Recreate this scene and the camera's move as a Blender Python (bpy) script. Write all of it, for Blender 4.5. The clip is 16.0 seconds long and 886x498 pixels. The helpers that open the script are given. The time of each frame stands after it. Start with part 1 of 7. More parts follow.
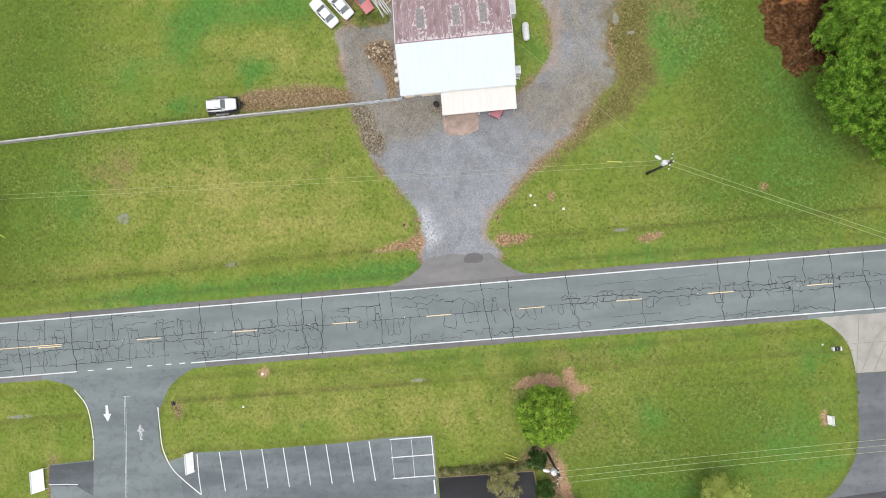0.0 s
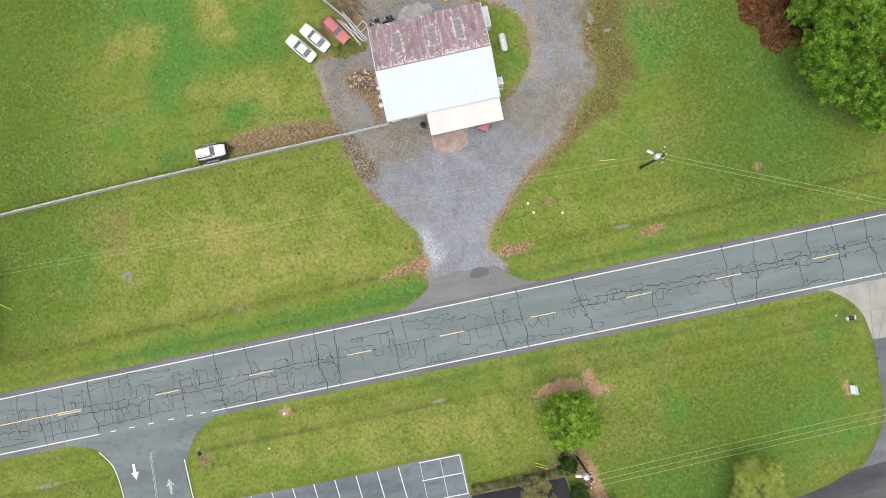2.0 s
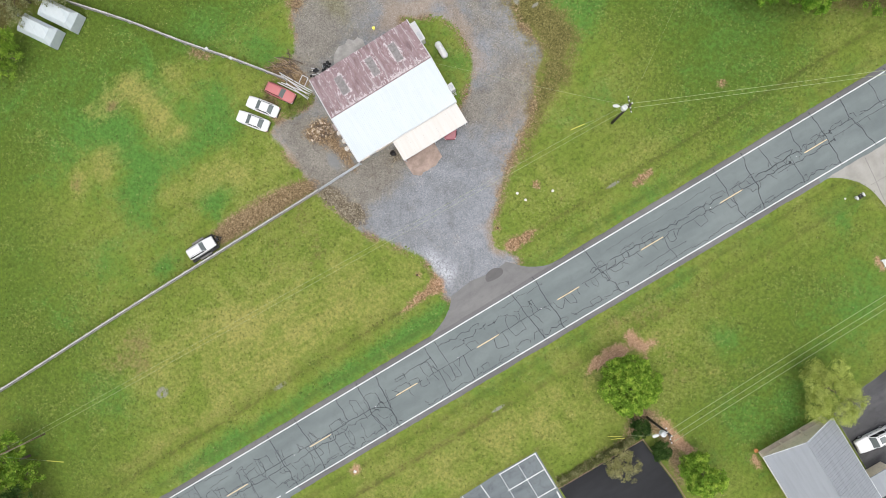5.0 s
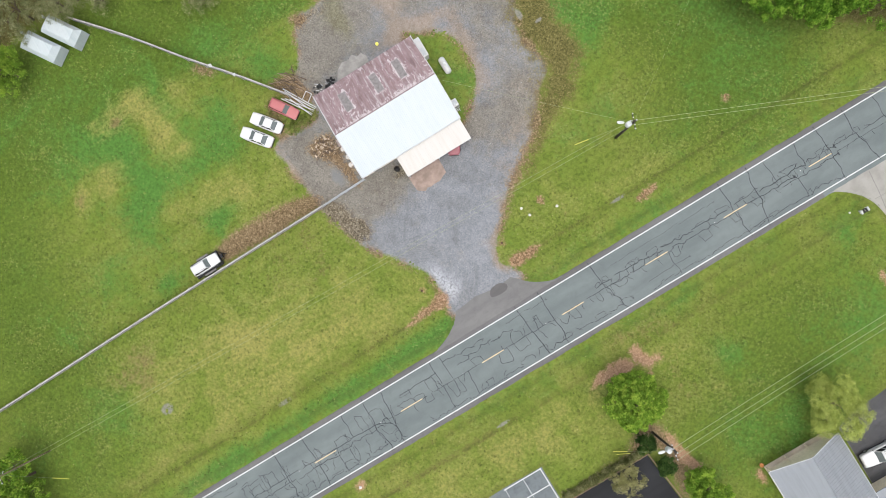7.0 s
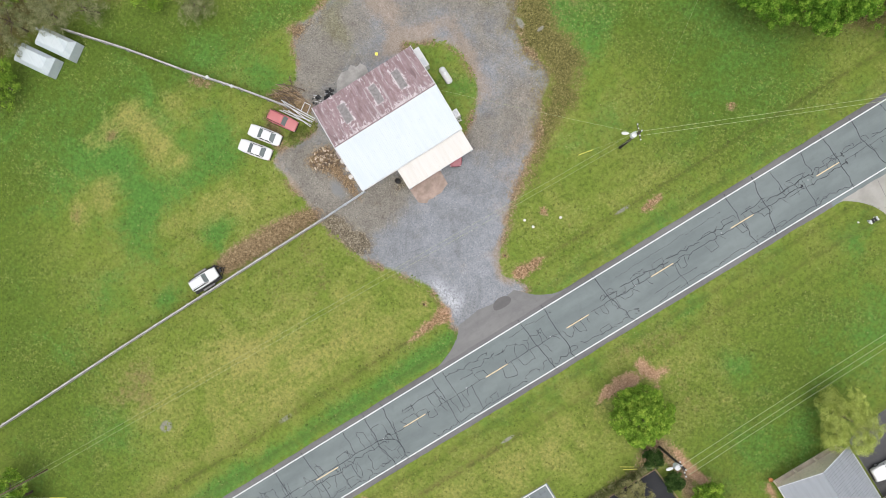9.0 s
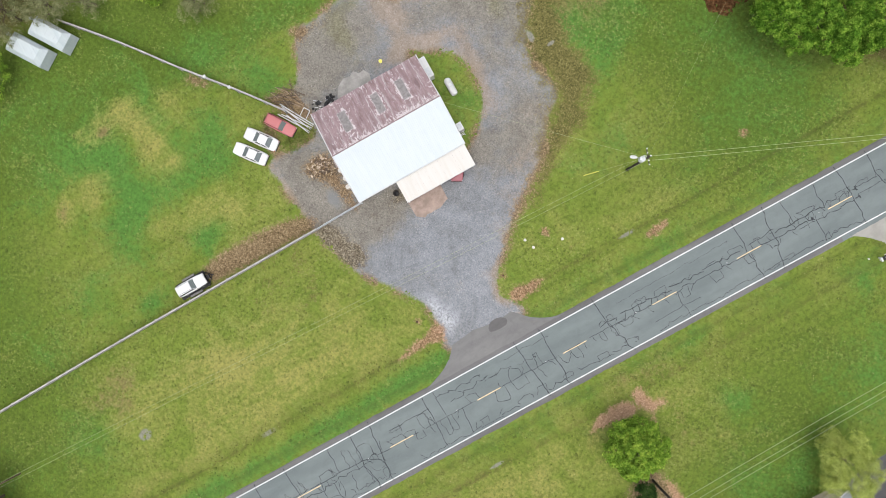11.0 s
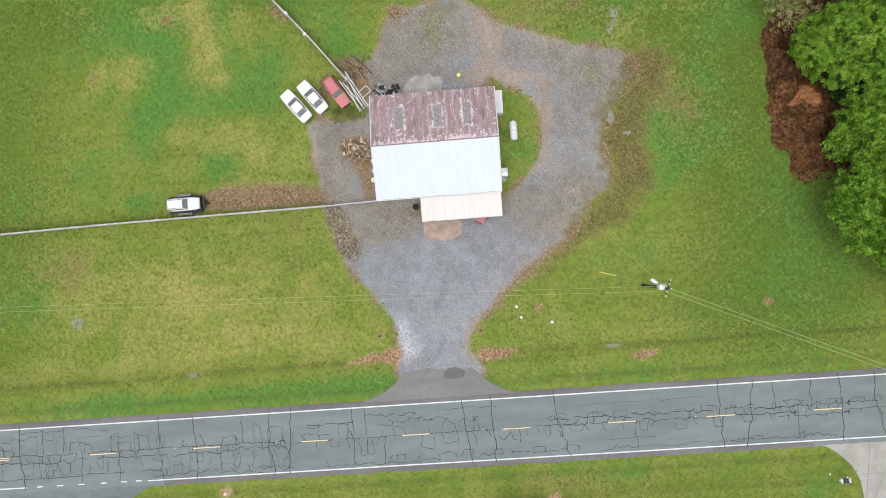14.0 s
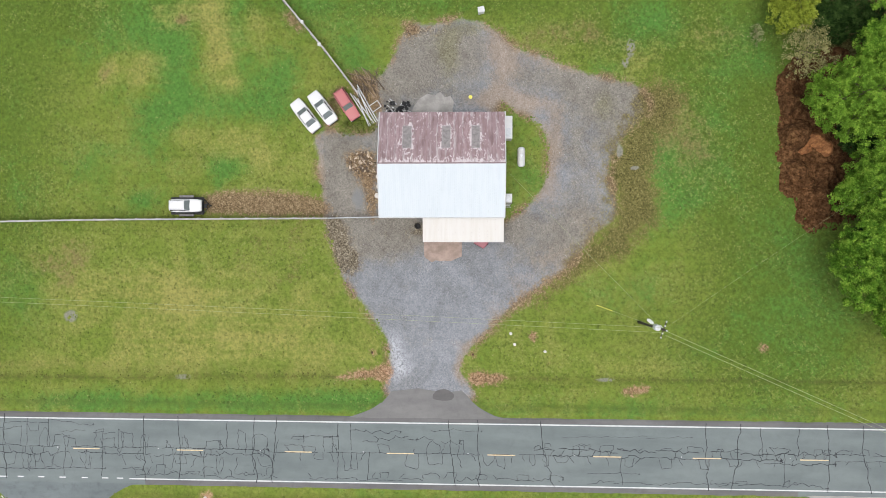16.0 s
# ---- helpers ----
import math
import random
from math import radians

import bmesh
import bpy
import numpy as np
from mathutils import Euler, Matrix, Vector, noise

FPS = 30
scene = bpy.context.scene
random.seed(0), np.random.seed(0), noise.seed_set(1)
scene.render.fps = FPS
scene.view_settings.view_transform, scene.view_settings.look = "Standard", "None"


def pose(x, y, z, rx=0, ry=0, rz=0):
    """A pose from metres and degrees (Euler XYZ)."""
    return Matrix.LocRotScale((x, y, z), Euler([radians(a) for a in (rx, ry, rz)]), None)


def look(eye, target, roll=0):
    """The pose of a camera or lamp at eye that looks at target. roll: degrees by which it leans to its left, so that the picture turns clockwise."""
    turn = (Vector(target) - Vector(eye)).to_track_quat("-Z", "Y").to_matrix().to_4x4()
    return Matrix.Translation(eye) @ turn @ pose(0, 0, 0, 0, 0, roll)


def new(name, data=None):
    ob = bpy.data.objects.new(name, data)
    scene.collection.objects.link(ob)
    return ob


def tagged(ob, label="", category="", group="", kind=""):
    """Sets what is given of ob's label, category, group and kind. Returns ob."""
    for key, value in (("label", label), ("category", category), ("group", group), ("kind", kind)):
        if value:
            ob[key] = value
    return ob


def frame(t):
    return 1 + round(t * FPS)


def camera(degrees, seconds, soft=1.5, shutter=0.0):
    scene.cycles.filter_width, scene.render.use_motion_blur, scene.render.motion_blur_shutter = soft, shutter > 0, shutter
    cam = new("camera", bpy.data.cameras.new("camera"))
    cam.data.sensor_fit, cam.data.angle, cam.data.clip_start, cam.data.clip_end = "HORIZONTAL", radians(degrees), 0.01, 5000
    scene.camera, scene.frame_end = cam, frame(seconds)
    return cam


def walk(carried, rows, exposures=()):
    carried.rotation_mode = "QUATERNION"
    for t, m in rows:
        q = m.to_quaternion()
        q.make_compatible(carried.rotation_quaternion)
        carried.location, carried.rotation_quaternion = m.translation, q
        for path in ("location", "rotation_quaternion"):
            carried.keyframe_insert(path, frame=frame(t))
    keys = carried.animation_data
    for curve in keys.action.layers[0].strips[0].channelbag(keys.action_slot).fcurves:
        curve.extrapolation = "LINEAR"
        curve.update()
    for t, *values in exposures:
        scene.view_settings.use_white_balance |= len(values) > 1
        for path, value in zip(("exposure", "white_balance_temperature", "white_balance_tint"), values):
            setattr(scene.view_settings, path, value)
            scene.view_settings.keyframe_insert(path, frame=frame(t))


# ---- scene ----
import functools

# Drone looking straight down: x runs along the road, y away from it, z up, road level at 0.
cam = camera(68.0, 16.0, soft=0.5)
ROWS = [
    (0.0, 3.25, 7.65, 82.76, 0.23, 2.46, -4.87),
    (0.5, 3.18, 8.18, 82.82, 0.23, 2.48, -6.37),
    (1.0, 3.14, 8.68, 82.87, 0.23, 2.50, -8.67),
    (1.5, 3.08, 9.17, 82.94, 0.23, 2.50, -9.84),
    (2.0, 2.97, 9.62, 82.91, 0.23, 2.43, -11.99),
    (2.5, 2.89, 9.97, 83.00, 0.23, 2.39, -14.99),
    (3.0, 2.91, 10.40, 83.02, 0.24, 2.40, -15.47),
    (3.5, 3.00, 10.81, 82.97, 0.21, 2.46, -15.66),
    (3.6, 2.92, 10.82, 82.88, 0.20, 2.49, -17.06),
    (3.8, 2.84, 10.59, 83.08, 0.19, 2.51, -23.37),
    (4.0, 2.72, 10.40, 83.09, 0.17, 2.54, -28.09),
    (4.2, 2.55, 10.35, 83.08, 0.17, 2.54, -30.69),
    (6.5, 3.13, 12.32, 83.01, 0.15, 2.61, -31.21),
    (7.0, 3.25, 12.67, 83.05, 0.16, 2.60, -31.30),
    (7.5, 3.37, 13.02, 83.10, 0.16, 2.59, -31.41),
    (8.0, 3.56, 13.39, 83.15, 0.15, 2.59, -31.49),
    (8.5, 3.67, 13.77, 82.78, 0.16, 2.60, -31.60),
    (9.0, 3.77, 14.19, 81.73, 0.17, 2.58, -31.71),
    (11.3, 5.02, 16.43, 78.84, 0.24, 2.40, -27.60),
    (11.5, 5.11, 16.75, 78.61, 0.25, 2.39, -25.25),
    (12.0, 5.33, 17.41, 78.16, 0.27, 2.37, -22.54),
    (12.5, 5.50, 18.16, 77.78, 0.29, 2.34, -20.08),
    (13.0, 5.77, 18.96, 77.38, 0.31, 2.31, -15.07),
    (13.5, 6.09, 19.83, 76.99, 0.31, 2.32, -9.29),
    (14.0, 6.29, 20.75, 76.60, 0.29, 2.33, -4.18),
    (14.5, 6.41, 21.59, 76.29, 0.29, 2.37, 0.54),
    (15.0, 6.56, 22.12, 76.18, 0.28, 2.37, 0.35),
    (15.5, 6.54, 22.70, 76.25, 0.27, 2.37, 0.27),
    (16.0, 6.54, 23.46, 76.31, 0.27, 2.38, 0.19),
]
walk(cam, [(t, pose(x, y, z, rx, ry, rz)) for t, x, y, z, rx, ry, rz in ROWS], [(0.0, 0.78), (8.0, 0.75), (14.0, 0.73), (16.0, 0.66)])

# ---- light: bright overcast ----
SUN_EL, SUN_AZ = radians(76), radians(200)
world = bpy.data.worlds.new("overcast_sky")
scene.world = world
world.use_nodes = True
wn, wl = world.node_tree.nodes, world.node_tree.links
sky = wn.new("ShaderNodeTexSky")
sky.sky_type, sky.sun_disc = "NISHITA", False
sky.sun_elevation, sky.sun_rotation = SUN_EL, SUN_AZ
sky.air_density, sky.dust_density, sky.ozone_density = 1.0, 4.0, 1.0
grey = wn.new("ShaderNodeHueSaturation")
grey.inputs["Saturation"].default_value = 0.35
wl.new(sky.outputs[0], grey.inputs["Color"])
wl.new(grey.outputs[0], wn["Background"].inputs["Color"])
wn["Background"].inputs["Strength"].default_value = 0.17
sun = new("sun", bpy.data.lights.new("sun", "SUN"))
sun.data.energy, sun.data.angle, sun.data.color = 0.5, radians(60), (1.0, 0.97, 0.92)
sun.matrix_world = look((0, 0, 0), (-math.sin(SUN_AZ) * math.cos(SUN_EL), -math.cos(SUN_AZ) * math.cos(SUN_EL), -math.sin(SUN_EL)))


# ---- node helpers ----
class Mat:
    """A small wrapper to write node materials shortly."""

    def __init__(self, name, rough=0.8, metal=0.0, spec=0.3):
        self.m = bpy.data.materials.new(name)
        self.m.use_nodes = True
        self.t = self.m.node_tree
        self.b = self.t.nodes["Principled BSDF"]
        self.b.inputs["Roughness"].default_value = rough
        self.b.inputs["Metallic"].default_value = metal
        self.b.inputs["Specular IOR Level"].default_value = spec
        self.co = self.t.nodes.new("ShaderNodeTexCoord").outputs["Object"]
        self.geo = self.t.nodes.new("ShaderNodeNewGeometry")

    def link(self, a, b):
        if isinstance(a, (int, float)):
            b.default_value = a
        elif isinstance(a, tuple):
            b.default_value = (*a, 1.0) if len(a) == 3 and len(b.default_value) == 4 else a
        else:
            self.t.links.new(a, b)

    def world_pos(self):
        return self.geo.outputs["Position"]

    def tilted(self, co):
        """The same place in turned axes, so that no pattern runs square to the plan."""
        mp = self.t.nodes.new("ShaderNodeMapping")
        mp.inputs["Rotation"].default_value = (0.61, 0.43, 1.07)
        self.link(co, mp.inputs["Vector"])
        return mp.outputs[0]

    def noise(self, scale, detail=4.0, rough=0.6, co=None, stretch=None, dist=0.0):
        co = co or self.co
        if stretch:
            mp = self.t.nodes.new("ShaderNodeMapping")
            mp.inputs["Scale"].default_value = stretch
            self.link(co, mp.inputs["Vector"])
            co = mp.outputs[0]
        n = self.t.nodes.new("ShaderNodeTexNoise")
        n.inputs["Scale"].default_value, n.inputs["Detail"].default_value = scale, detail
        n.inputs["Roughness"].default_value, n.inputs["Distortion"].default_value = rough, dist
        self.link(co, n.inputs["Vector"])
        return n.outputs["Fac"]

    def cells(self, scale, co=None, feature="F1", out="Distance"):
        v = self.t.nodes.new("ShaderNodeTexVoronoi")
        v.feature = feature
        v.inputs["Scale"].default_value = scale
        self.link(co or self.co, v.inputs["Vector"])
        return v.outputs[out]

    def math(self, op, a, b=0.0, clamp=False):
        n = self.t.nodes.new("ShaderNodeMath")
        n.operation, n.use_clamp = op, clamp
        self.link(a, n.inputs[0]), self.link(b, n.inputs[1])
        return n.outputs[0]

    def span(self, v, lo, hi, to_lo=0.0, to_hi=1.0):
        n = self.t.nodes.new("ShaderNodeMapRange")
        n.interpolation_type = "SMOOTHSTEP"
        for k, x in enumerate((v, lo, hi, to_lo, to_hi)):
            self.link(x, n.inputs[k])
        return n.outputs[0]

    def mix(self, f, a, b, mode="MIX"):
        n = self.t.nodes.new("ShaderNodeMix")
        n.data_type, n.blend_type, n.clamp_factor = "RGBA", mode, True
        self.link(f, n.inputs["Factor"]), self.link(a, n.inputs["A"]), self.link(b, n.inputs["B"])
        return n.outputs["Result"]

    def ramp(self, f, *stops):
        n = self.t.nodes.new("ShaderNodeValToRGB")
        e = n.color_ramp.elements
        while len(e) < len(stops):
            e.new(0.5)
        for el, (p, c) in zip(e, stops):
            el.position, el.color = p, (*c, 1.0)
        self.link(f, n.inputs[0])
        return n.outputs[0]

    def attr(self, name):
        n = self.t.nodes.new("ShaderNodeAttribute")
        n.attribute_name = name
        return n.outputs["Fac"]

    def rand(self):
        return self.t.nodes.new("ShaderNodeObjectInfo").outputs["Random"]

    def island(self):
        return self.geo.outputs["Random Per Island"]

    def bump(self, h, strength=0.3, dist=0.02):
        n = self.t.nodes.new("ShaderNodeBump")
        n.inputs["Strength"].default_value, n.inputs["Distance"].default_value = strength, dist
        self.link(h, n.inputs["Height"])
        self.link(n.outputs[0], self.b.inputs["Normal"])
        return self

    def color(self, c):
        self.link(c, self.b.inputs["Base Color"])
        return self

    def rough(self, r):
        self.link(r, self.b.inputs["Roughness"])
        return self


def simple(name, col, rough=0.7, metal=0.0, var=0.15, scale=3.0, grain=30.0, spec=0.3, bump=0.15):
    """Paint, wood, metal and the like: one colour, with stains and grain."""
    m = Mat(name, rough, metal, spec)
    big, fine = m.noise(scale, 5), m.noise(grain, 3)
    c = m.mix(m.span(big, 0.3, 0.7), tuple(v * (1 - var) for v in col), tuple(min(1, v * (1 + var)) for v in col))
    c = m.mix(m.span(fine, 0.35, 0.75, 0.0, var), c, tuple(v * 0.6 for v in col))
    m.color(c).bump(fine, bump, 0.01)
    return m.m


# ---- materials: ground ----
def grass_colours(m, co):
    """Mown lawn in spring: olive, emerald and straw areas that run into each other, all finely speckled."""
    plan, co = co, m.tilted(co)
    bend = m.t.nodes.new("ShaderNodeTexNoise")
    bend.inputs["Scale"].default_value, bend.inputs["Detail"].default_value = 0.45, 4
    m.link(co, bend.inputs["Vector"])
    warp = m.t.nodes.new("ShaderNodeVectorMath")
    warp.operation = "MULTIPLY_ADD"
    m.link(bend.outputs["Color"], warp.inputs[0])
    warp.inputs[1].default_value = (1.6, 1.6, 1.6)
    m.link(co, warp.inputs[2])
    cw = warp.outputs[0]
    off = lambda n, k: m.math("MULTIPLY", m.math("SUBTRACT", n, 0.5), k)
    total = lambda *a: functools.reduce(lambda p, q: m.math("ADD", p, q), a)
    grain = m.noise(6.0, 3, 0.7, co)
    fine = m.noise(2.4, 4, 0.66, co)
    clump = m.noise(1.1, 6, 0.70, cw)
    patch = m.noise(0.22, 7, 0.66, cw, dist=0.5)
    cool = m.noise(0.13, 7, 0.66, cw, dist=0.8)
    mown = m.noise(1.0, 5, 0.62, plan, stretch=(0.035, 1.0, 1.0))
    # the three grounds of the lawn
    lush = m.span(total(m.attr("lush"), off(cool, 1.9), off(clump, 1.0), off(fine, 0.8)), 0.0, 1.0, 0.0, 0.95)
    dry = m.span(total(m.attr("dry"), off(patch, 1.5), off(clump, 0.9), off(mown, 1.2), off(fine, 0.7)), 0.15, 1.15, 0.0, 0.90)
    brown = m.span(total(m.attr("brown"), off(patch, 1.0), off(clump, 1.2), off(fine, 0.9)), 0.28, 0.95, 0.0, 0.9)
    c = m.mix(m.span(patch, 0.40, 0.62), (0.110, 0.149, 0.025), (0.144, 0.168, 0.036))
    c = m.mix(m.span(mown, 0.48, 0.66, 0.0, 0.5), c, (0.078, 0.118, 0.017))
    # dark olive grass, with the dimming of the outer lawns painted in
    c = m.mix(m.span(total(m.attr("deep_dimmed"), off(patch, 0.8), off(clump, 0.5)), 0.1, 0.9, 0.0, 0.9), c, (0.064, 0.104, 0.015))
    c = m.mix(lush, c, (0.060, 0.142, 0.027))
    c = m.mix(dry, c, (0.212, 0.204, 0.060))
    c = m.mix(brown, c, (0.150, 0.120, 0.052))
    # grain of the sward: dark gaps and pale blades, rougher in weedy areas
    coarse = m.span(total(patch, off(clump, 0.6), m.math("MULTIPLY", m.attr("brown"), 0.35), m.math("MULTIPLY", m.attr("coarse"), 0.35)), 0.47, 0.64, 0.10, 1.0)
    tone = total(m.math("MULTIPLY", fine, 0.75), m.math("MULTIPLY", grain, 0.25))
    c = m.mix(1.0, c, m.ramp(tone, (0.36, (0.74, 0.75, 0.72)), (0.49, (0.98, 0.98, 0.98)), (0.62, (1.24, 1.22, 1.17))), "MULTIPLY")
    gap = m.noise(3.3, 4, 0.68, co, dist=0.3)
    c = m.mix(m.math("MULTIPLY", m.span(gap, 0.55, 0.68, 0.0, 0.65), coarse), c, (0.036, 0.042, 0.010))
    c = m.mix(m.math("MULTIPLY", m.span(gap, 0.34, 0.46, 0.5, 0.0), coarse), c, (0.235, 0.245, 0.085))
    c = m.mix(m.math("MULTIPLY", m.span(m.cells(1.3, co), 0.05, 0.09, 0.8, 0.0), m.span(clump, 0.46, 0.60)), c, (0.34, 0.30, 0.16))
    c = m.mix(m.math("MULTIPLY", m.span(m.cells(0.9, co), 0.03, 0.08, 0.4, 0.0), m.span(cool, 0.44, 0.56)), c, (0.032, 0.036, 0.014))
    c = m.mix(m.math("MULTIPLY", m.attr("rut"), m.span(total(clump, off(fine, 0.9)), 0.36, 0.58, 0.0, 0.75)), c, (0.060, 0.058, 0.018))
    return c, total(m.math("MULTIPLY", fine, 0.7), m.math("MULTIPLY", grain, 0.5))


def ground_material():
    m = Mat("ground", 0.95, 0.0, 0.1)
    co = m.world_pos()
    grass, hgt = grass_colours(m, co)
    co = m.tilted(co)
    off = lambda n, k: m.math("MULTIPLY", m.math("SUBTRACT", n, 0.5), k)
    total = lambda *a: functools.reduce(lambda p, q: m.math("ADD", p, q), a)
    # ragged masks: a signed distance, broken up by noise at three scales
    n_a, n_b, n_c = m.noise(0.38, 5, 0.6, co), m.noise(1.3, 6, 0.75, co), m.noise(3.4, 6, 0.85, co)
    n_d = m.noise(8.0, 3, 0.8, co)
    ragged = total(off(n_a, 3.0), off(n_b, 2.4), off(n_c, 2.8))
    # crushed stone: blue-grey chips with pale ones among them, tan fines, olive and muddy ground
    chip = m.t_sep(m.cells(8.0, co, out="Color"))
    dust = m.noise(0.9, 6, 0.65, co)
    grit = total(m.math("MULTIPLY", chip, 0.22), m.math("MULTIPLY", n_d, 0.78), off(n_c, 0.12), off(dust, 0.22))
    stone = m.ramp(grit, (0.32, (0.130, 0.137, 0.148)), (0.50, (0.186, 0.194, 0.207)), (0.64, (0.222, 0.230, 0.243)), (0.80, (0.34, 0.35, 0.36)))
    warm = m.ramp(grit, (0.32, (0.104, 0.094, 0.077)), (0.50, (0.166, 0.152, 0.130)), (0.64, (0.204, 0.189, 0.163)), (0.80, (0.32, 0.30, 0.26)))
    tan = m.ramp(grit, (0.32, (0.170, 0.135, 0.105)), (0.50, (0.235, 0.192, 0.155)), (0.64, (0.280, 0.234, 0.192)), (0.80, (0.38, 0.33, 0.28)))
    mudc = m.ramp(total(m.math("MULTIPLY", n_c, 0.6), m.math("MULTIPLY", n_d, 0.4)), (0.41, (0.024, 0.018, 0.010)), (0.47, (0.080, 0.064, 0.041)), (0.53, (0.165, 0.140, 0.100)), (0.60, (0.33, 0.295, 0.225)))
    gravel = m.mix(m.span(total(m.attr("mud"), off(n_a, 1.1), off(dust, 1.0), off(n_c, 0.8)), 0.0, 0.9, 0.0, 0.95), stone, warm)
    gravel = m.mix(m.span(total(m.attr("olive"), off(n_a, 0.7), off(n_b, 0.7), off(n_c, 0.5)), 0.30, 0.9, 0.0, 0.75), gravel, m.ramp(grit, (0.30, (0.070, 0.066, 0.038)), (0.55, (0.150, 0.142, 0.085)), (0.86, (0.27, 0.255, 0.17))))
    rim = m.span(m.attr("gravel"), 0.0, 1.3, 0.55, 0.0)
    silt = m.span(total(m.attr("silt"), rim, off(n_a, 0.9), off(n_b, 0.9), off(n_c, 0.9)), 0.25, 1.15, 0.0, 0.85)
    gravel = m.mix(silt, gravel, tan)
    gravel = m.mix(m.span(total(m.attr("rubble"), off(n_a, 1.0), off(n_b, 2.0), off(n_c, 1.6)), 0.25, 1.05, 0.0, 0.95), gravel, mudc)
    gravel = m.mix(m.math("MULTIPLY", m.span(m.cells(3.0, co), 0.06, 0.13, 0.85, 0.0), m.span(n_a, 0.40, 0.58, 0.25, 1.0)), gravel, (0.46, 0.46, 0.45))
    gravel = m.mix(m.math("MULTIPLY", m.attr("pale"), m.span(n_c, 0.42, 0.56)), gravel, (0.40, 0.41, 0.43))
    gravel = m.mix(m.span(total(m.attr("wet"), off(n_a, 0.5), off(n_b, 0.5)), 0.35, 0.7, 0.0, 0.8), gravel, (0.155, 0.16, 0.165))
    gravel = m.mix(1.0, gravel, m.ramp(total(m.math("MULTIPLY", m.noise(0.16, 6, 0.65, co, dist=0.7), 0.7), m.math("MULTIPLY", dust, 0.3)), (0.38, (0.84, 0.83, 0.81)), (0.52, (1.0, 1.0, 1.0)), (0.64, (1.10, 1.09, 1.08))), "MULTIPLY")
    # leaf litter, thatch and bare clay
    fleck = total(m.math("MULTIPLY", n_c, 0.55), m.math("MULTIPLY", n_d, 0.45))
    litter = m.ramp(fleck, (0.40, (0.036, 0.022, 0.011)), (0.47, (0.118, 0.077, 0.042)), (0.53, (0.195, 0.138, 0.082)), (0.62, (0.36, 0.28, 0.18)))
    weed = m.ramp(fleck, (0.40, (0.016, 0.014, 0.005)), (0.47, (0.070, 0.060, 0.020)), (0.54, (0.132, 0.116, 0.042)), (0.62, (0.25, 0.22, 0.095)))
    clay = m.mix(m.span(m.math("ADD", n_b, m.math("MULTIPLY", m.attr("orange"), 0.2)), 0.50, 0.66), m.ramp(fleck, (0.40, (0.060, 0.031, 0.016)), (0.5, (0.185, 0.110, 0.066)), (0.60, (0.38, 0.255, 0.17))), m.ramp(fleck, (0.38, (0.16, 0.083, 0.048)), (0.5, (0.31, 0.185, 0.117)), (0.60, (0.46, 0.31, 0.21))))
    c = m.mix(m.span(total(m.attr("gravel"), m.math("MULTIPLY", ragged, 0.42)), -0.25, 0.30), grass, gravel)
    # dead leaves gather in a broken line along the edge of the stone
    edge = m.math("MULTIPLY", m.span(m.math("ABSOLUTE", m.math("ADD", m.attr("gravel"), 0.1)), 0.05, 0.95, 1.0, 0.0), m.span(total(n_a, off(n_c, 0.9)), 0.46, 0.60, 0.0, 0.85))
    # thatch round the yard, and the shade painted on the wood's floor
    spread = total(m.math("MULTIPLY", m.attr("weed_shade"), 0.6), m.math("MULTIPLY", ragged, 1.1), off(n_d, 2.2))
    c = m.mix(m.span(spread, -0.35, 0.9, 0.0, 0.92), c, weed)
    strewn = total(m.math("MULTIPLY", m.attr("litter"), 0.9), m.math("MULTIPLY", ragged, 0.55), off(n_c, 1.4))
    c = m.mix(m.math("MAXIMUM", m.span(strewn, -0.3, 0.6, 0.0, 0.94), edge), c, litter)
    bare = total(m.math("MULTIPLY", m.attr("dirt"), 1.5), m.math("MULTIPLY", ragged, 0.8))
    c = m.mix(m.span(bare, -0.4, 0.6, 0.0, 0.92), c, clay)
    c = m.mix(m.span(total(m.attr("pool"), m.math("MULTIPLY", ragged, 0.08)), 0.30, 0.62, 0.0, 0.85), c, m.ramp(n_c, (0.36, (0.135, 0.132, 0.115)), (0.64, (0.235, 0.23, 0.20))))
    m.color(c).bump(total(hgt, m.math("MULTIPLY", n_d, 0.4)), 0.55, 0.05)
    return m.m


def t_sep(self, col):
    n = self.t.nodes.new("ShaderNodeSeparateColor")
    self.link(col, n.inputs[0])
    return n.outputs[0]


Mat.t_sep = t_sep


def asphalt_material(name, dark, light, patchy=0.5, wet=0.0):
    m = Mat(name, 0.85, 0.0, 0.3)
    co = m.world_pos()
    grit = m.noise(45.0, 3, 0.8, co)
    worn = m.noise(0.35, 5, 0.6, co, stretch=(0.25, 1.0, 1.0))
    blot = m.noise(1.1, 5, 0.65, co, dist=0.5)
    c = m.mix(m.span(worn, 0.3, 0.7), dark, light)
    c = m.mix(m.span(blot, 0.45, 0.75, 0.0, patchy), c, tuple(v * 0.72 for v in dark))
    c = m.mix(m.span(grit, 0.5, 0.85, 0.0, 0.35), c, tuple(min(1, v * 1.7) for v in light))
    m.color(c).rough(m.span(worn, 0.3, 0.7, 0.9 - wet, 0.8 - wet)).bump(grit, 0.25, 0.01)
    return m.m


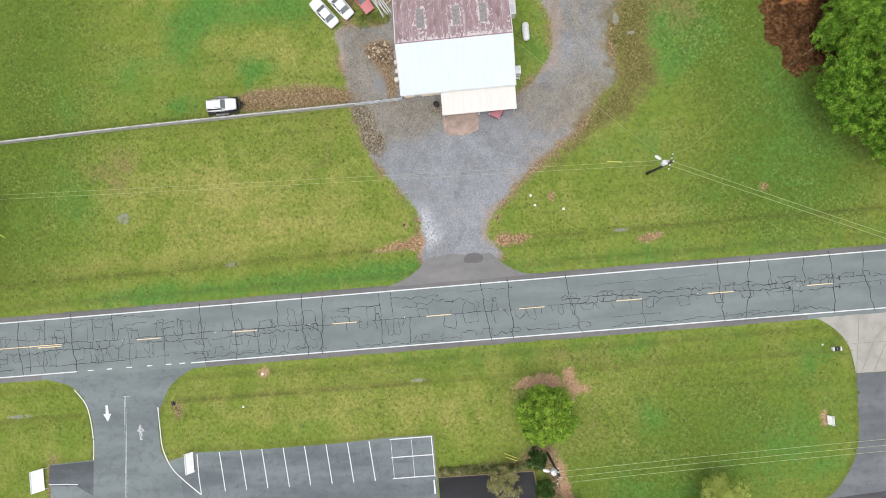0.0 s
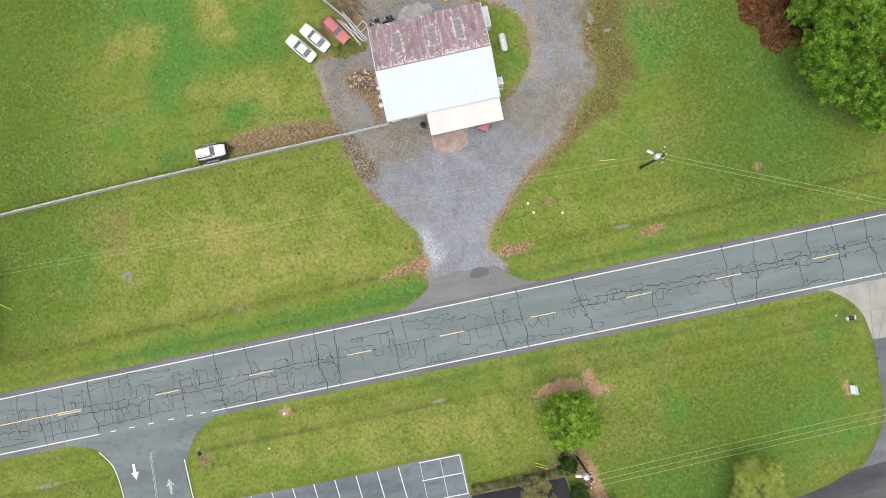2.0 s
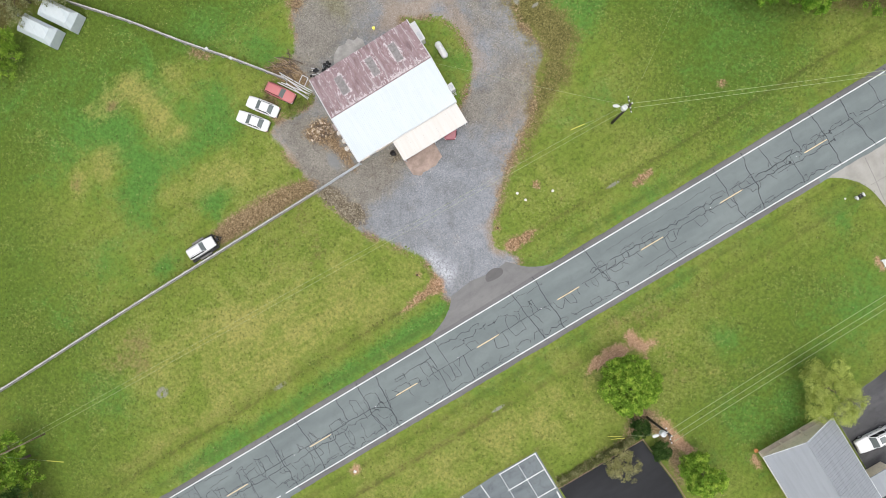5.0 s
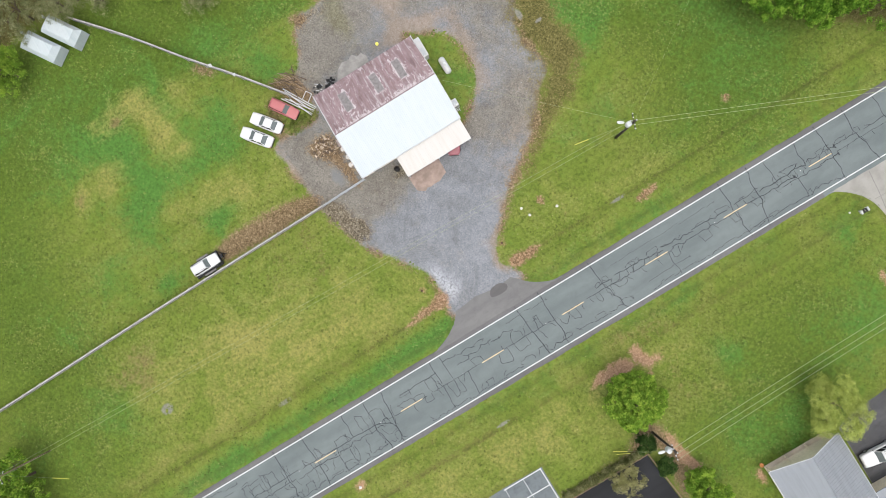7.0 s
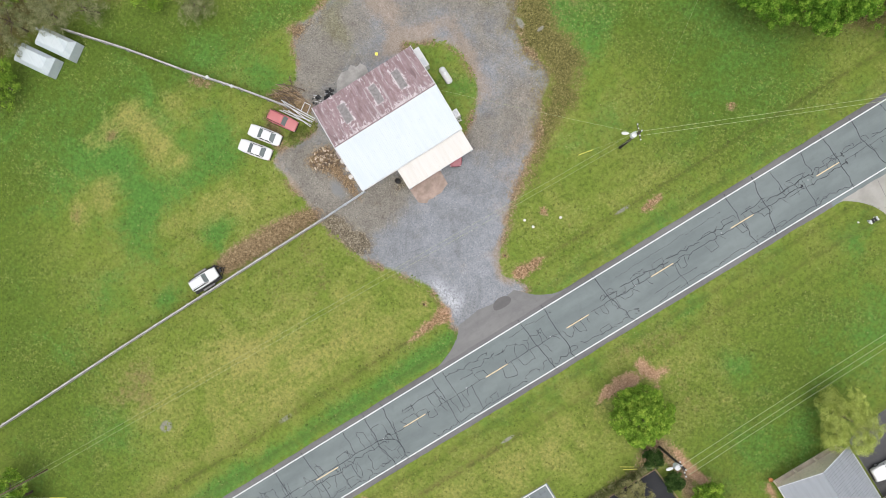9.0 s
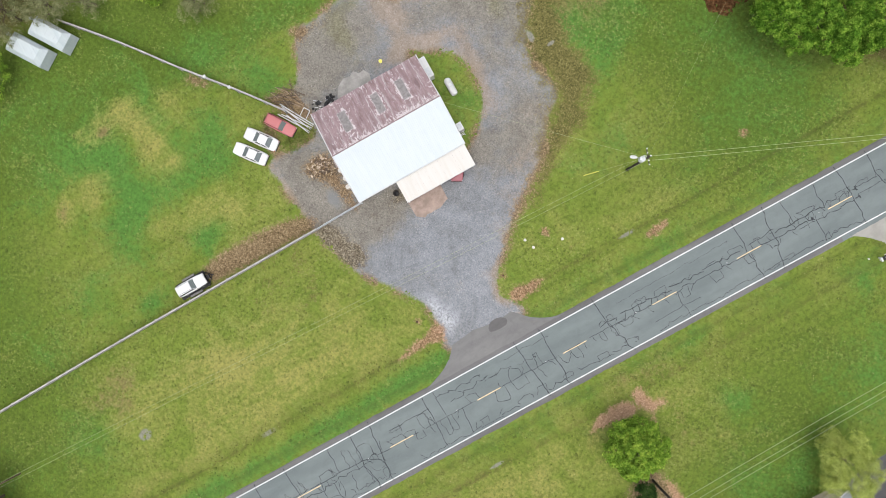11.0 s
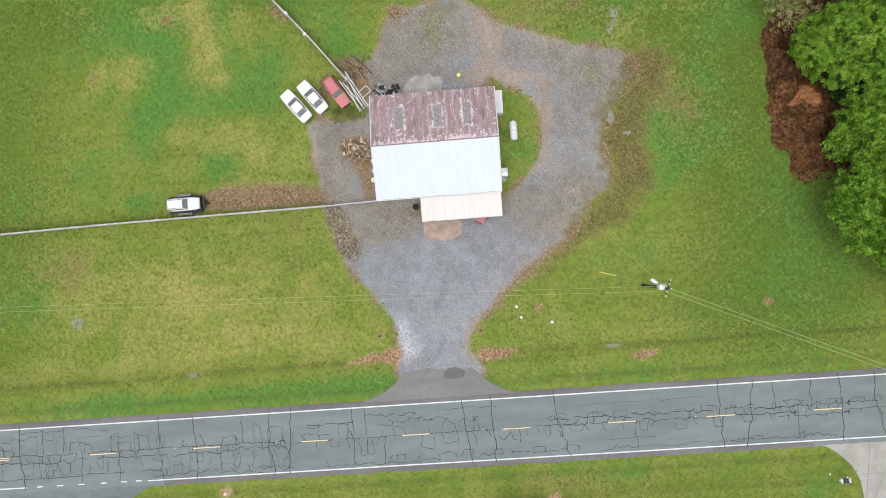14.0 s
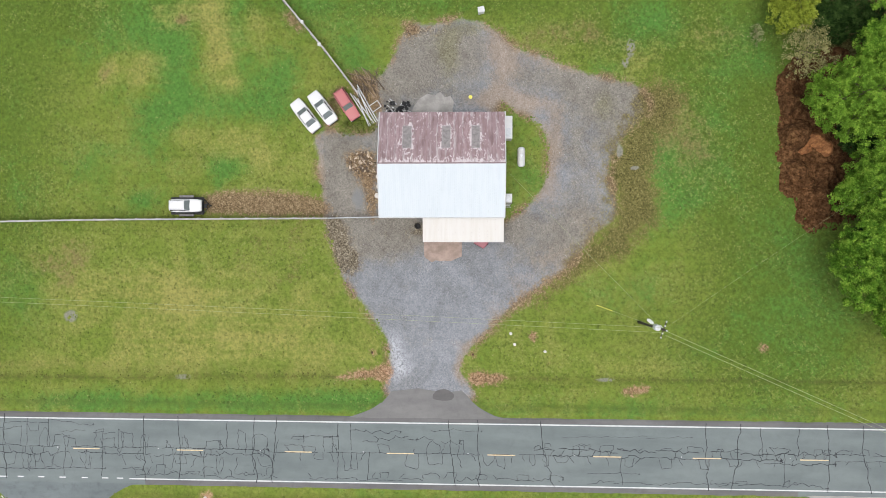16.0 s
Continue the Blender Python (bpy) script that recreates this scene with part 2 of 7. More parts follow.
M_GROUND = ground_material()
M_ROAD = asphalt_material("road_asphalt", (0.112, 0.131, 0.130), (0.146, 0.167, 0.164), 0.22)
M_SHOULDER = asphalt_material("shoulder_asphalt", (0.098, 0.096, 0.094), (0.135, 0.132, 0.129), 0.4)
M_APRON = asphalt_material("apron_asphalt", (0.125, 0.122, 0.12), (0.165, 0.16, 0.155), 0.35)
M_LOT = asphalt_material("lot_asphalt", (0.096, 0.112, 0.114), (0.142, 0.163, 0.164), 0.55)
M_PARK = asphalt_material("parking_asphalt", (0.082, 0.095, 0.101), (0.130, 0.148, 0.154), 0.6)
M_BAY = asphalt_material("bay_asphalt", (0.052, 0.058, 0.064), (0.090, 0.100, 0.107), 0.6)
M_LANE_OLD = asphalt_material("old_lane_asphalt", (0.086, 0.092, 0.098), (0.130, 0.136, 0.142), 0.6)
M_LANE = asphalt_material("lane_asphalt", (0.040, 0.040, 0.042), (0.080, 0.079, 0.080), 0.5)
M_SEALED = asphalt_material("sealed_asphalt", (0.006, 0.0065, 0.008), (0.012, 0.013, 0.016), 0.3, 0.25)
M_SEALED.node_tree.nodes["Principled BSDF"].inputs["Specular IOR Level"].default_value = 0.2
M_CRACK = simple("crack_tar", (0.030, 0.034, 0.037), 0.9)
M_WHITE_LINE = simple("white_road_paint", (0.50, 0.51, 0.50), 0.7, var=0.12, scale=2.5)
def worn_paint(name, col, under, keep):
    m = Mat(name, 0.8)
    co = m.world_pos()
    m.color(m.mix(m.span(m.noise(4.0, 6, 0.85, co), keep - 0.05, keep + 0.05), col, under))
    return m.m


M_WORN_LINE = worn_paint("worn_white_paint", (0.42, 0.43, 0.42), (0.15, 0.168, 0.168), 0.50)
M_YELLOW_LINE = simple("yellow_road_paint", (0.56, 0.45, 0.27), 0.7, var=0.22, scale=2.5)
M_CONCRETE = simple("concrete", (0.262, 0.252, 0.226), 0.85, var=0.12, scale=0.6, grain=14)


# ---- mesh helpers ----
def mesh_object(name, verts, faces, material, parent=None, label="", smooth=False):
    me = bpy.data.meshes.new(name)
    me.from_pydata([tuple(v) for v in verts], [], [tuple(f) for f in faces])
    me.materials.append(material)
    if smooth:
        me.shade_smooth()
    ob = new(name, me)
    ob.parent = parent
    if label:
        tagged(ob, label)
    return ob


def part(name, bm, material, parent=None, label="", smooth=False):
    me = bpy.data.meshes.new(name)
    bm.to_mesh(me)
    bm.free()
    me.materials.append(material)
    if smooth:
        me.shade_smooth()
    ob = new(name, me)
    ob.parent = parent
    if label:
        tagged(ob, label)
    return ob


def root(name, label, category, m=None, group="", kind=""):
    ob = new(name)
    ob.empty_display_size = 0.2
    if m is not None:
        ob.matrix_basis = m
    return tagged(ob, label, category, group, kind)


def add_box(bm, x0, x1, y0, y1, z0, z1, bevel=0.0, m=None):
    r = bmesh.ops.create_cube(bm, size=1.0)
    vs = r["verts"]
    for v in vs:
        v.co = Vector(((x0 + x1) / 2 + v.co.x * (x1 - x0), (y0 + y1) / 2 + v.co.y * (y1 - y0), (z0 + z1) / 2 + v.co.z * (z1 - z0)))
    if bevel:
        es = list({e for v in vs for e in v.link_edges})
        g = bmesh.ops.bevel(bm, geom=es, offset=bevel, segments=2, affect="EDGES", profile=0.6)
        vs = list({v for f in g["faces"] for v in f.verts} | {v for v in vs if v.is_valid})
    if m is not None:
        bmesh.ops.transform(bm, matrix=m, verts=vs)
    return vs


def box(*a, **k):
    bm = bmesh.new()
    add_box(bm, *a, **k)
    return bm


def add_tube(bm, points, radius, sides=6, closed_ends=True):
    """A tube along points; radius a number or one per point."""
    pts = [Vector(p) for p in points]
    rad = radius if isinstance(radius, (list, tuple)) else [radius] * len(pts)
    rings = []
    for i, p in enumerate(pts):
        d = (pts[min(i + 1, len(pts) - 1)] - pts[max(i - 1, 0)]).normalized()
        side = d.cross(Vector((0, 0, 1)))
        if side.length < 0.05:
            side = d.cross(Vector((1, 0, 0)))
        side.normalize()
        up = side.cross(d)
        rings.append([bm.verts.new(p + rad[i] * (side * math.cos(a) + up * math.sin(a))) for a in (2 * math.pi * k / sides for k in range(sides))])
    for a, b in zip(rings, rings[1:]):
        for k in range(sides):
            bm.faces.new((a[k], a[(k + 1) % sides], b[(k + 1) % sides], b[k]))
    if closed_ends:
        bm.faces.new(rings[0][::-1]), bm.faces.new(rings[-1])


def tube(points, radius, sides=6):
    bm = bmesh.new()
    add_tube(bm, points, radius, sides)
    bmesh.ops.recalc_face_normals(bm, faces=bm.faces)
    return bm


def add_lathe(bm, profile, sides=16, m=None):
    """Profile: radius, height pairs, turned about z."""
    rings = [[bm.verts.new((r * math.cos(2 * math.pi * k / sides), r * math.sin(2 * math.pi * k / sides), z)) for k in range(sides)] for r, z in profile]
    for a, b in zip(rings, rings[1:]):
        for k in range(sides):
            bm.faces.new((a[k], a[(k + 1) % sides], b[(k + 1) % sides], b[k]))
    bm.faces.new(rings[0][::-1]), bm.faces.new(rings[-1])
    if m is not None:
        bmesh.ops.transform(bm, matrix=m, verts=[v for r in rings for v in r])


def lathe(profile, sides=16, m=None):
    bm = bmesh.new()
    add_lathe(bm, profile, sides, m)
    return bm


def smooth_line(points, step=0.6, closed=False):
    """A Catmull-Rom curve through control points."""
    p = [np.array(q, float) for q in points]
    n = len(p)
    out = []
    for i in range(n if closed else n - 1):
        a, b, c, d = (p[(i - 1) % n] if closed or i else p[0], p[i], p[(i + 1) % n], p[(i + 2) % n] if closed or i + 2 < n else p[-1])
        k = max(2, int(np.linalg.norm(c - b) / step))
        for s in np.arange(k) / k:
            out.append(0.5 * (2 * b + (c - a) * s + (2 * a - 5 * b + 4 * c - d) * s**2 + (3 * b - a - 3 * c + d) * s**3))
    if not closed:
        out.append(p[-1])
    return np.array(out)


def inside_distance(px, py, poly):
    """Signed distance to a closed outline, positive inside."""
    best = np.full(px.shape, 1e9)
    inside = np.zeros(px.shape, bool)
    for (x0, y0), (x1, y1) in zip(poly, np.roll(poly, -1, 0)):
        dx, dy = x1 - x0, y1 - y0
        s = np.clip(((px - x0) * dx + (py - y0) * dy) / (dx * dx + dy * dy + 1e-9), 0, 1)
        best = np.minimum(best, np.hypot(px - x0 - s * dx, py - y0 - s * dy))
        if dy:
            inside ^= ((y0 > py) != (y1 > py)) & (px < (x1 - x0) * (py - y0) / dy + x0)
    return np.where(inside, best, -best)


def slab(name, outline, top, thick, material, label, category="", kind="structure", parent=None):
    """A flat plate with that outline and a thickness."""
    bm = bmesh.new()
    up = [bm.verts.new((x, y, top)) for x, y in outline]
    low = [bm.verts.new((x, y, top - thick)) for x, y in outline]
    bm.faces.new(up), bm.faces.new(low[::-1])
    for k in range(len(up)):
        j = (k + 1) % len(up)
        bm.faces.new((up[j], up[k], low[k], low[j]))
    bmesh.ops.recalc_face_normals(bm, faces=bm.faces)
    ob = part(name, bm, material, parent)
    return tagged(ob, label, category, "", kind) if parent is None else ob


# ---- the ground ----
DRIVE = smooth_line([(-2.8, 6.5), (-2.8, 10.0), (-3.2, 13.0), (-5.0, 15.9), (-7.1, 18.6), (-8.5, 20.5), (-9.6, 23.4), (-10.5, 26.0), (-10.8, 29.5), (-11.2, 31.8), (-11.4, 34.4), (-11.8, 36.6), (-10.3, 37.8), (-8.3, 37.4), (-6.0, 37.3), (-4.6, 38.0), (-4.8, 41.0), (-5.4, 42.8), (-3.6, 44.7), (-2.5, 46.3), (-1.6, 48.6), (-0.2, 50.3), (1.7, 50.0), (4.3, 50.5), (6.9, 50.5), (9.5, 49.2), (11.8, 47.2), (14.8, 46.2), (18.0, 44.9), (22.6, 43.5), (25.4, 42.9), (27.0, 41.2), (26.6, 39.2), (24.4, 36.8), (22.8, 34.0), (22.6, 31.8), (23.3, 29.6), (23.0, 27.0), (21.0, 25.6), (18.4, 22.2), (15.2, 19.6), (12.2, 17.5), (9.4, 14.9), (6.6, 12.2), (5.5, 9.8), (6.8, 6.4)], closed=True)
ISLAND = smooth_line([(9.6, 39.9), (12.0, 39.6), (13.6, 38.8), (15.0, 37.2), (15.5, 34.6), (15.1, 31.9), (13.9, 29.6), (12.0, 28.1), (9.6, 27.7)], closed=True)
# fallen leaves: round the cars and the old fence, along the wall, in corners of the yard
LITTER = [[(-25.0, 30.1), (-18.3, 30.8), (-10.9, 29.8), (-10.4, 27.6), (-18.9, 27.5), (-24.7, 27.8)], [(-7.9, 34.8), (-4.6, 35.1), (-4.4, 27.6), (-5.2, 27.5), (-5.9, 30.5), (-7.2, 32.4)], [(-36.9, -8.2), (-35.6, -8.4), (-35.5, -10.3), (-36.4, -10.4)], [(-15.6, 51.4), (-14.6, 51.9), (-13.0, 49.8), (-13.9, 49.4)], [(-11.0, 38.2), (-10.4, 40.6), (-9.4, 42.6), (-8.2, 42.8), (-8.6, 40.0), (-9.3, 38.0)],
          [(-8.0, 44.8), (-4.8, 44.0), (-3.6, 41.4), (-4.4, 39.2), (-6.6, 40.6)], [(-1.6, 50.6), (0.6, 50.4), (0.4, 49.0), (-1.2, 48.6)], [(6.8, 12.4), (9.6, 14.6), (11.9, 16.4), (14.8, 18.7), (17.4, 20.6), (18.8, 22.4), (15.6, 20.8), (12.2, 18.5), (9.0, 15.6)]]
LITTER_SOUTH = [[(-53.6, -14.4), (-52.4, -14.6), (-52.8, -19.5), (-53.8, -19.5)], [(8.0, -17.6), (11.6, -17.0), (12.4, -22.0), (10.6, -27.0), (9.6, -27.0), (9.4, -20.0), (-3.0, -20.3), (-3.0, -19.2), (6.0, -19.2)]]
# brown thatch and weeds round the yard; wood and thicket floors carry painted shade
WEEDY = [[(29.6, 38.0), (32.4, 38.8), (33.6, 36.4), (32.8, 33.2), (31.0, 34.0), (30.6, 36.0)], [(-18.6, 26.4), (-14.6, 26.6), (-12.2, 24.8), (-13.0, 21.4), (-17.0, 20.6), (-20.6, 22.4)], [(26.4, 43.3), (28.6, 43.6), (30.8, 42.4), (30.9, 39.8), (29.2, 37.3), (28.4, 34.3), (28.2, 31.1), (28.4, 26.9), (25.4, 24.0), (21.6, 21.5), (17.0, 18.9), (14.2, 17.6), (14.6, 19.8), (17.4, 22.2), (19.4, 24.8), (21.2, 27.0), (22.4, 28.4), (22.4, 30.1), (21.6, 32.3), (21.6, 34.4), (23.0, 37.0), (25.2, 40.2)]]
# dead floor under wood and thicket, its brown also standing in for shade
WOOD_SHADE = [[(55.0, 14.0), (70.0, 10.0), (72.0, 60.0), (46.0, 60.0), (46.6, 47.0), (44.0, 43.0), (46.0, 33.0), (50.6, 26.5), (51.5, 20.0)], [(-45.0, 66.0), (-33.0, 67.0), (-24.0, 68.0), (-16.0, 64.5), (-6.0, 60.0), (-6.0, 84.0), (-45.0, 84.0)]]
# bare red clay along the ditches and under the round tree
DIRT = [[(-9.8, 8.6), (-6.1, 9.6), (-2.7, 10.4), (-2.4, 8.8), (-3.5, 8.0), (-5.1, 8.6)], [(6.4, 8.9), (6.9, 9.9), (11.2, 9.0), (10.3, 8.3), (7.2, 7.9)], [(24.0, 7.8), (27.2, 8.2), (27.1, 7.3), (24.5, 7.2)], [(13.5, 14.3), (14.3, 14.2), (14.2, 13.3), (13.6, 13.4)], [(6.6, 11.9), (7.2, 11.9), (7.2, 11.3), (6.6, 11.3)], [(-5.2, 12.0), (-4.6, 12.0), (-4.6, 11.5), (-5.2, 11.5)], [(39.6, 13.2), (40.6, 13.0), (40.4, 12.2), (39.5, 12.4)]]
DIRT_SOUTH = [[(6.6, -9.9), (9.1, -8.7), (11.8, -8.5), (13.1, -9.3), (12.9, -10.2), (11.0, -10.4), (9.0, -10.0)], [(13.1, -9.2), (13.7, -7.9), (14.7, -8.2), (15.3, -9.9), (16.7, -10.7), (15.1, -11.2), (13.7, -10.4)], [(13.9, -11.9), (14.5, -12.0), (14.5, -13.0), (14.0, -13.0)], [(11.7, -18.8), (12.6, -19.2), (13.0, -21.6), (13.4, -23.5), (14.0, -25.4), (13.0, -25.7), (12.3, -24.3), (11.9, -22.6), (11.6, -21.0)],
              [(18.7, -29.0), (19.7, -28.8), (19.6, -30.6), (19.0, -30.3)], [(44.5, -15.4), (45.2, -15.4), (45.1, -17.2), (44.4, -17.2)], [(-24.8, -5.0), (-23.8, -5.2), (-24.2, -6.0), (-25.2, -6.0)]]
# patches as centre, radii along and across, strength
DRY_WEST = [(-36.7, 44.9, 1.14, 1.32, 0.75), (-32.6, 45.0, 2.46, 2.11, 0.71), (-28.5, 51.4, 2.46, 1.41, 0.71), (-23.6, 49.4, 1.41, 2.11, 0.68), (-22.4, 45.8, 1.58, 1.76, 0.68), (-21.7, 43.2, 1.06, 0.88, 0.68), (-18.4, 50.3, 1.5, 1.5, 0.6), (-23.8, 52.6, 2.2, 1.06, 0.6), (-27.0, 36.9, 1.94, 1.06, 0.52), (-21.5, 36.4, 2.64, 1.58, 0.6), (-16.6, 35.0, 2.99, 1.94, 0.49), (-29.0, 19.8, 3.52, 2.11, 0.34), (-27.0, 18.4, 1.41, 1.06, 0.38)]
DRY_FRONT = [(-22.0, 15.5, 14.0, 4.5, 0.62), (-40.0, 19.5, 6.0, 3.0, 0.35), (-16.0, 11.5, 11.0, 1.8, 0.4), (20.0, 14.5, 5.0, 2.6, 0.25), (-44.0, 10.0, 9.0, 1.0, 0.35), (26.0, 10.4, 12.0, 0.7, 0.35), (16.5, 20.4, 2.0, 1.2, 0.45), (26.4, 45.2, 2.2, 1.6, 0.5), (36.0, 36.0, 3.0, 6.0, 0.15), (33.0, 46.5, 3.0, 2.0, 0.3)]
DRY_SOUTH = [(20, -16, 3.2, 2.2, 0.35), (17.0, -10.5, 1.8, 1.2, 0.6), (33, -8.9, 5.0, 0.5, 0.5), (-10, -11.5, 16.0, 3.0, 0.55), (-24, -6.6, 8.0, 1.2, 0.3), (7, -10.6, 8.0, 2.0, 0.3), (13, -6.6, 5.0, 0.8, 0.5), (-54, -15, 3.0, 3.4, 0.5), (-30, -11, 5.0, 2.0, 0.3)]
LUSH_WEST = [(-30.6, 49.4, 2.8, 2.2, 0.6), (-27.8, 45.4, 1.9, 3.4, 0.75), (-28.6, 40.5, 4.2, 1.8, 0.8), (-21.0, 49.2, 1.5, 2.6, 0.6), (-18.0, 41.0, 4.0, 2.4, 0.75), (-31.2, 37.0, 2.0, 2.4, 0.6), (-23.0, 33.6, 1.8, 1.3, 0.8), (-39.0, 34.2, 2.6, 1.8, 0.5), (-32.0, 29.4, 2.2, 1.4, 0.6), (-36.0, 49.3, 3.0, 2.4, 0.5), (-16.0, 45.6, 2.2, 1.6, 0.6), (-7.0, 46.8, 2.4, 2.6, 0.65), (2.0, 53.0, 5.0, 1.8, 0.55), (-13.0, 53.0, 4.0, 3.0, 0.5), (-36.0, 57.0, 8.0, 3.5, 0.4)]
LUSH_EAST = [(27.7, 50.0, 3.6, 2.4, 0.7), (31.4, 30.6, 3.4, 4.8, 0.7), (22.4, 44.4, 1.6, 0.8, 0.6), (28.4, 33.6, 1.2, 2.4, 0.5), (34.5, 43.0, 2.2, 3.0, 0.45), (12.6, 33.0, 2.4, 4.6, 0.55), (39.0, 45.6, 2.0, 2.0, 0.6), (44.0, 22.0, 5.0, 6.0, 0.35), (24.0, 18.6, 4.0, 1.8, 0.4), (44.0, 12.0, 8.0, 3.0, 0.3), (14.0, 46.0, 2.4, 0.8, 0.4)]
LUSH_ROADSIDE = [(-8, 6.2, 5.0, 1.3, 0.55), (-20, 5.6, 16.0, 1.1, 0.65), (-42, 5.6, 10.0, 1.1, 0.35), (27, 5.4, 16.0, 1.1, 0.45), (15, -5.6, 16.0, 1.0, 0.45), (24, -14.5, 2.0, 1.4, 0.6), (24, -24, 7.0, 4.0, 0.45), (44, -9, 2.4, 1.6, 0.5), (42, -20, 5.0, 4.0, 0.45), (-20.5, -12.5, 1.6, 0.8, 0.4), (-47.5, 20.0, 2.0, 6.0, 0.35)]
BROWN = [(16.8, -13.0, 1.6, 4.0, 0.5), (20.5, -8.0, 3.0, 0.8, 0.35), (24.0, -21.0, 3.0, 1.6, 0.35), (-36.9, 44.8, 0.8, 1.0, 0.8), (-27.7, 50.9, 0.8, 0.6, 0.9), (-40.6, 23.0, 2.2, 1.8, 0.65), (-44.6, 21.6, 2.0, 1.4, 0.5), (-41.5, 19.5, 1.2, 1.0, 0.45), (14.8, 48.8, 3.0, 1.6, 0.5), (20.0, 48.6, 2.0, 1.4, 0.5), (24.6, 47.0, 1.6, 1.2, 0.3), (35.4, 49.0, 3.0, 1.6, 0.45), (31.4, 37.0, 3.0, 3.6, 0.40), (33.0, 33.6, 2.2, 2.4, 0.3), (27.0, 40.0, 3.0, 2.4, 0.5), (-25.4, 35.0, 2.0, 1.4, 0.4), (12.0, 12.6, 1.2, 1.6, 0.3), (15.2, 10.4, 1.0, 2.4, 0.35), (14.8, -6.4, 4.0, 0.9, 0.5)]
# deeper green grass, plus painted dimming at the woodside and outer lawns
DEEP_DIMMED = [(-38.0, 58.0, 12.0, 7.0, 0.7), (-20.0, 60.0, 8.0, 5.0, 0.5), (36.0, 44.0, 8.0, 8.0, 0.75), (35.0, 31.0, 5.0, 7.0, 0.4), (24.0, 48.0, 8.0, 2.6, 0.4), (6.0, 53.0, 8.0, 2.0, 0.5), (-52.0, 38.0, 9.0, 14.0, 0.8), (44.0, 24.0, 7.0, 12.0, 0.8), (38.0, 12.0, 12.0, 5.0, 0.5), (34.0, -16.0, 13.0, 8.0, 0.6), (-56.0, 14.0, 8.0, 8.0, 0.5), (30.0, 56.0, 20.0, 5.0, 0.6), (-8.0, 54.0, 10.0, 3.0, 0.5), (22.0, -26.0, 10.0, 6.0, 0.5), (-30.0, 58.0, 12.0, 5.0, 0.6)]
COARSE = [(-17.0, 23.6, 5.0, 2.6, 1.0), (-28.0, 22.0, 6.0, 2.0, 0.5), (-44.0, 27.0, 6.0, 5.0, 0.5), (14.0, 10.5, 3.4, 2.6, 0.7), (31.0, 36.0, 4.5, 5.0, 1.2), (42.0, 8.0, 8.0, 2.5, 0.5), (-16.0, 36.0, 4.0, 3.0, 0.4), (18.0, -12.0, 4.0, 3.0, 0.5), (16.0, 46.0, 8.0, 1.6, 0.5)]


SILTED = [(-41.0, 15.7, 0.9, 0.8), (24.9, 47.0, 0.5, 1.2), (24.3, 45.3, 0.4, 0.6), (23.7, 35.2, 0.4, 0.9), (25.4, 33.2, 0.6, 0.25), (-27.4, 8.6, 1.5, 0.25), (22.2, 8.7, 1.3, 0.22), (-57.0, -8.7, 2.0, 0.28), (-4.8, -7.9, 1.2, 0.22)]


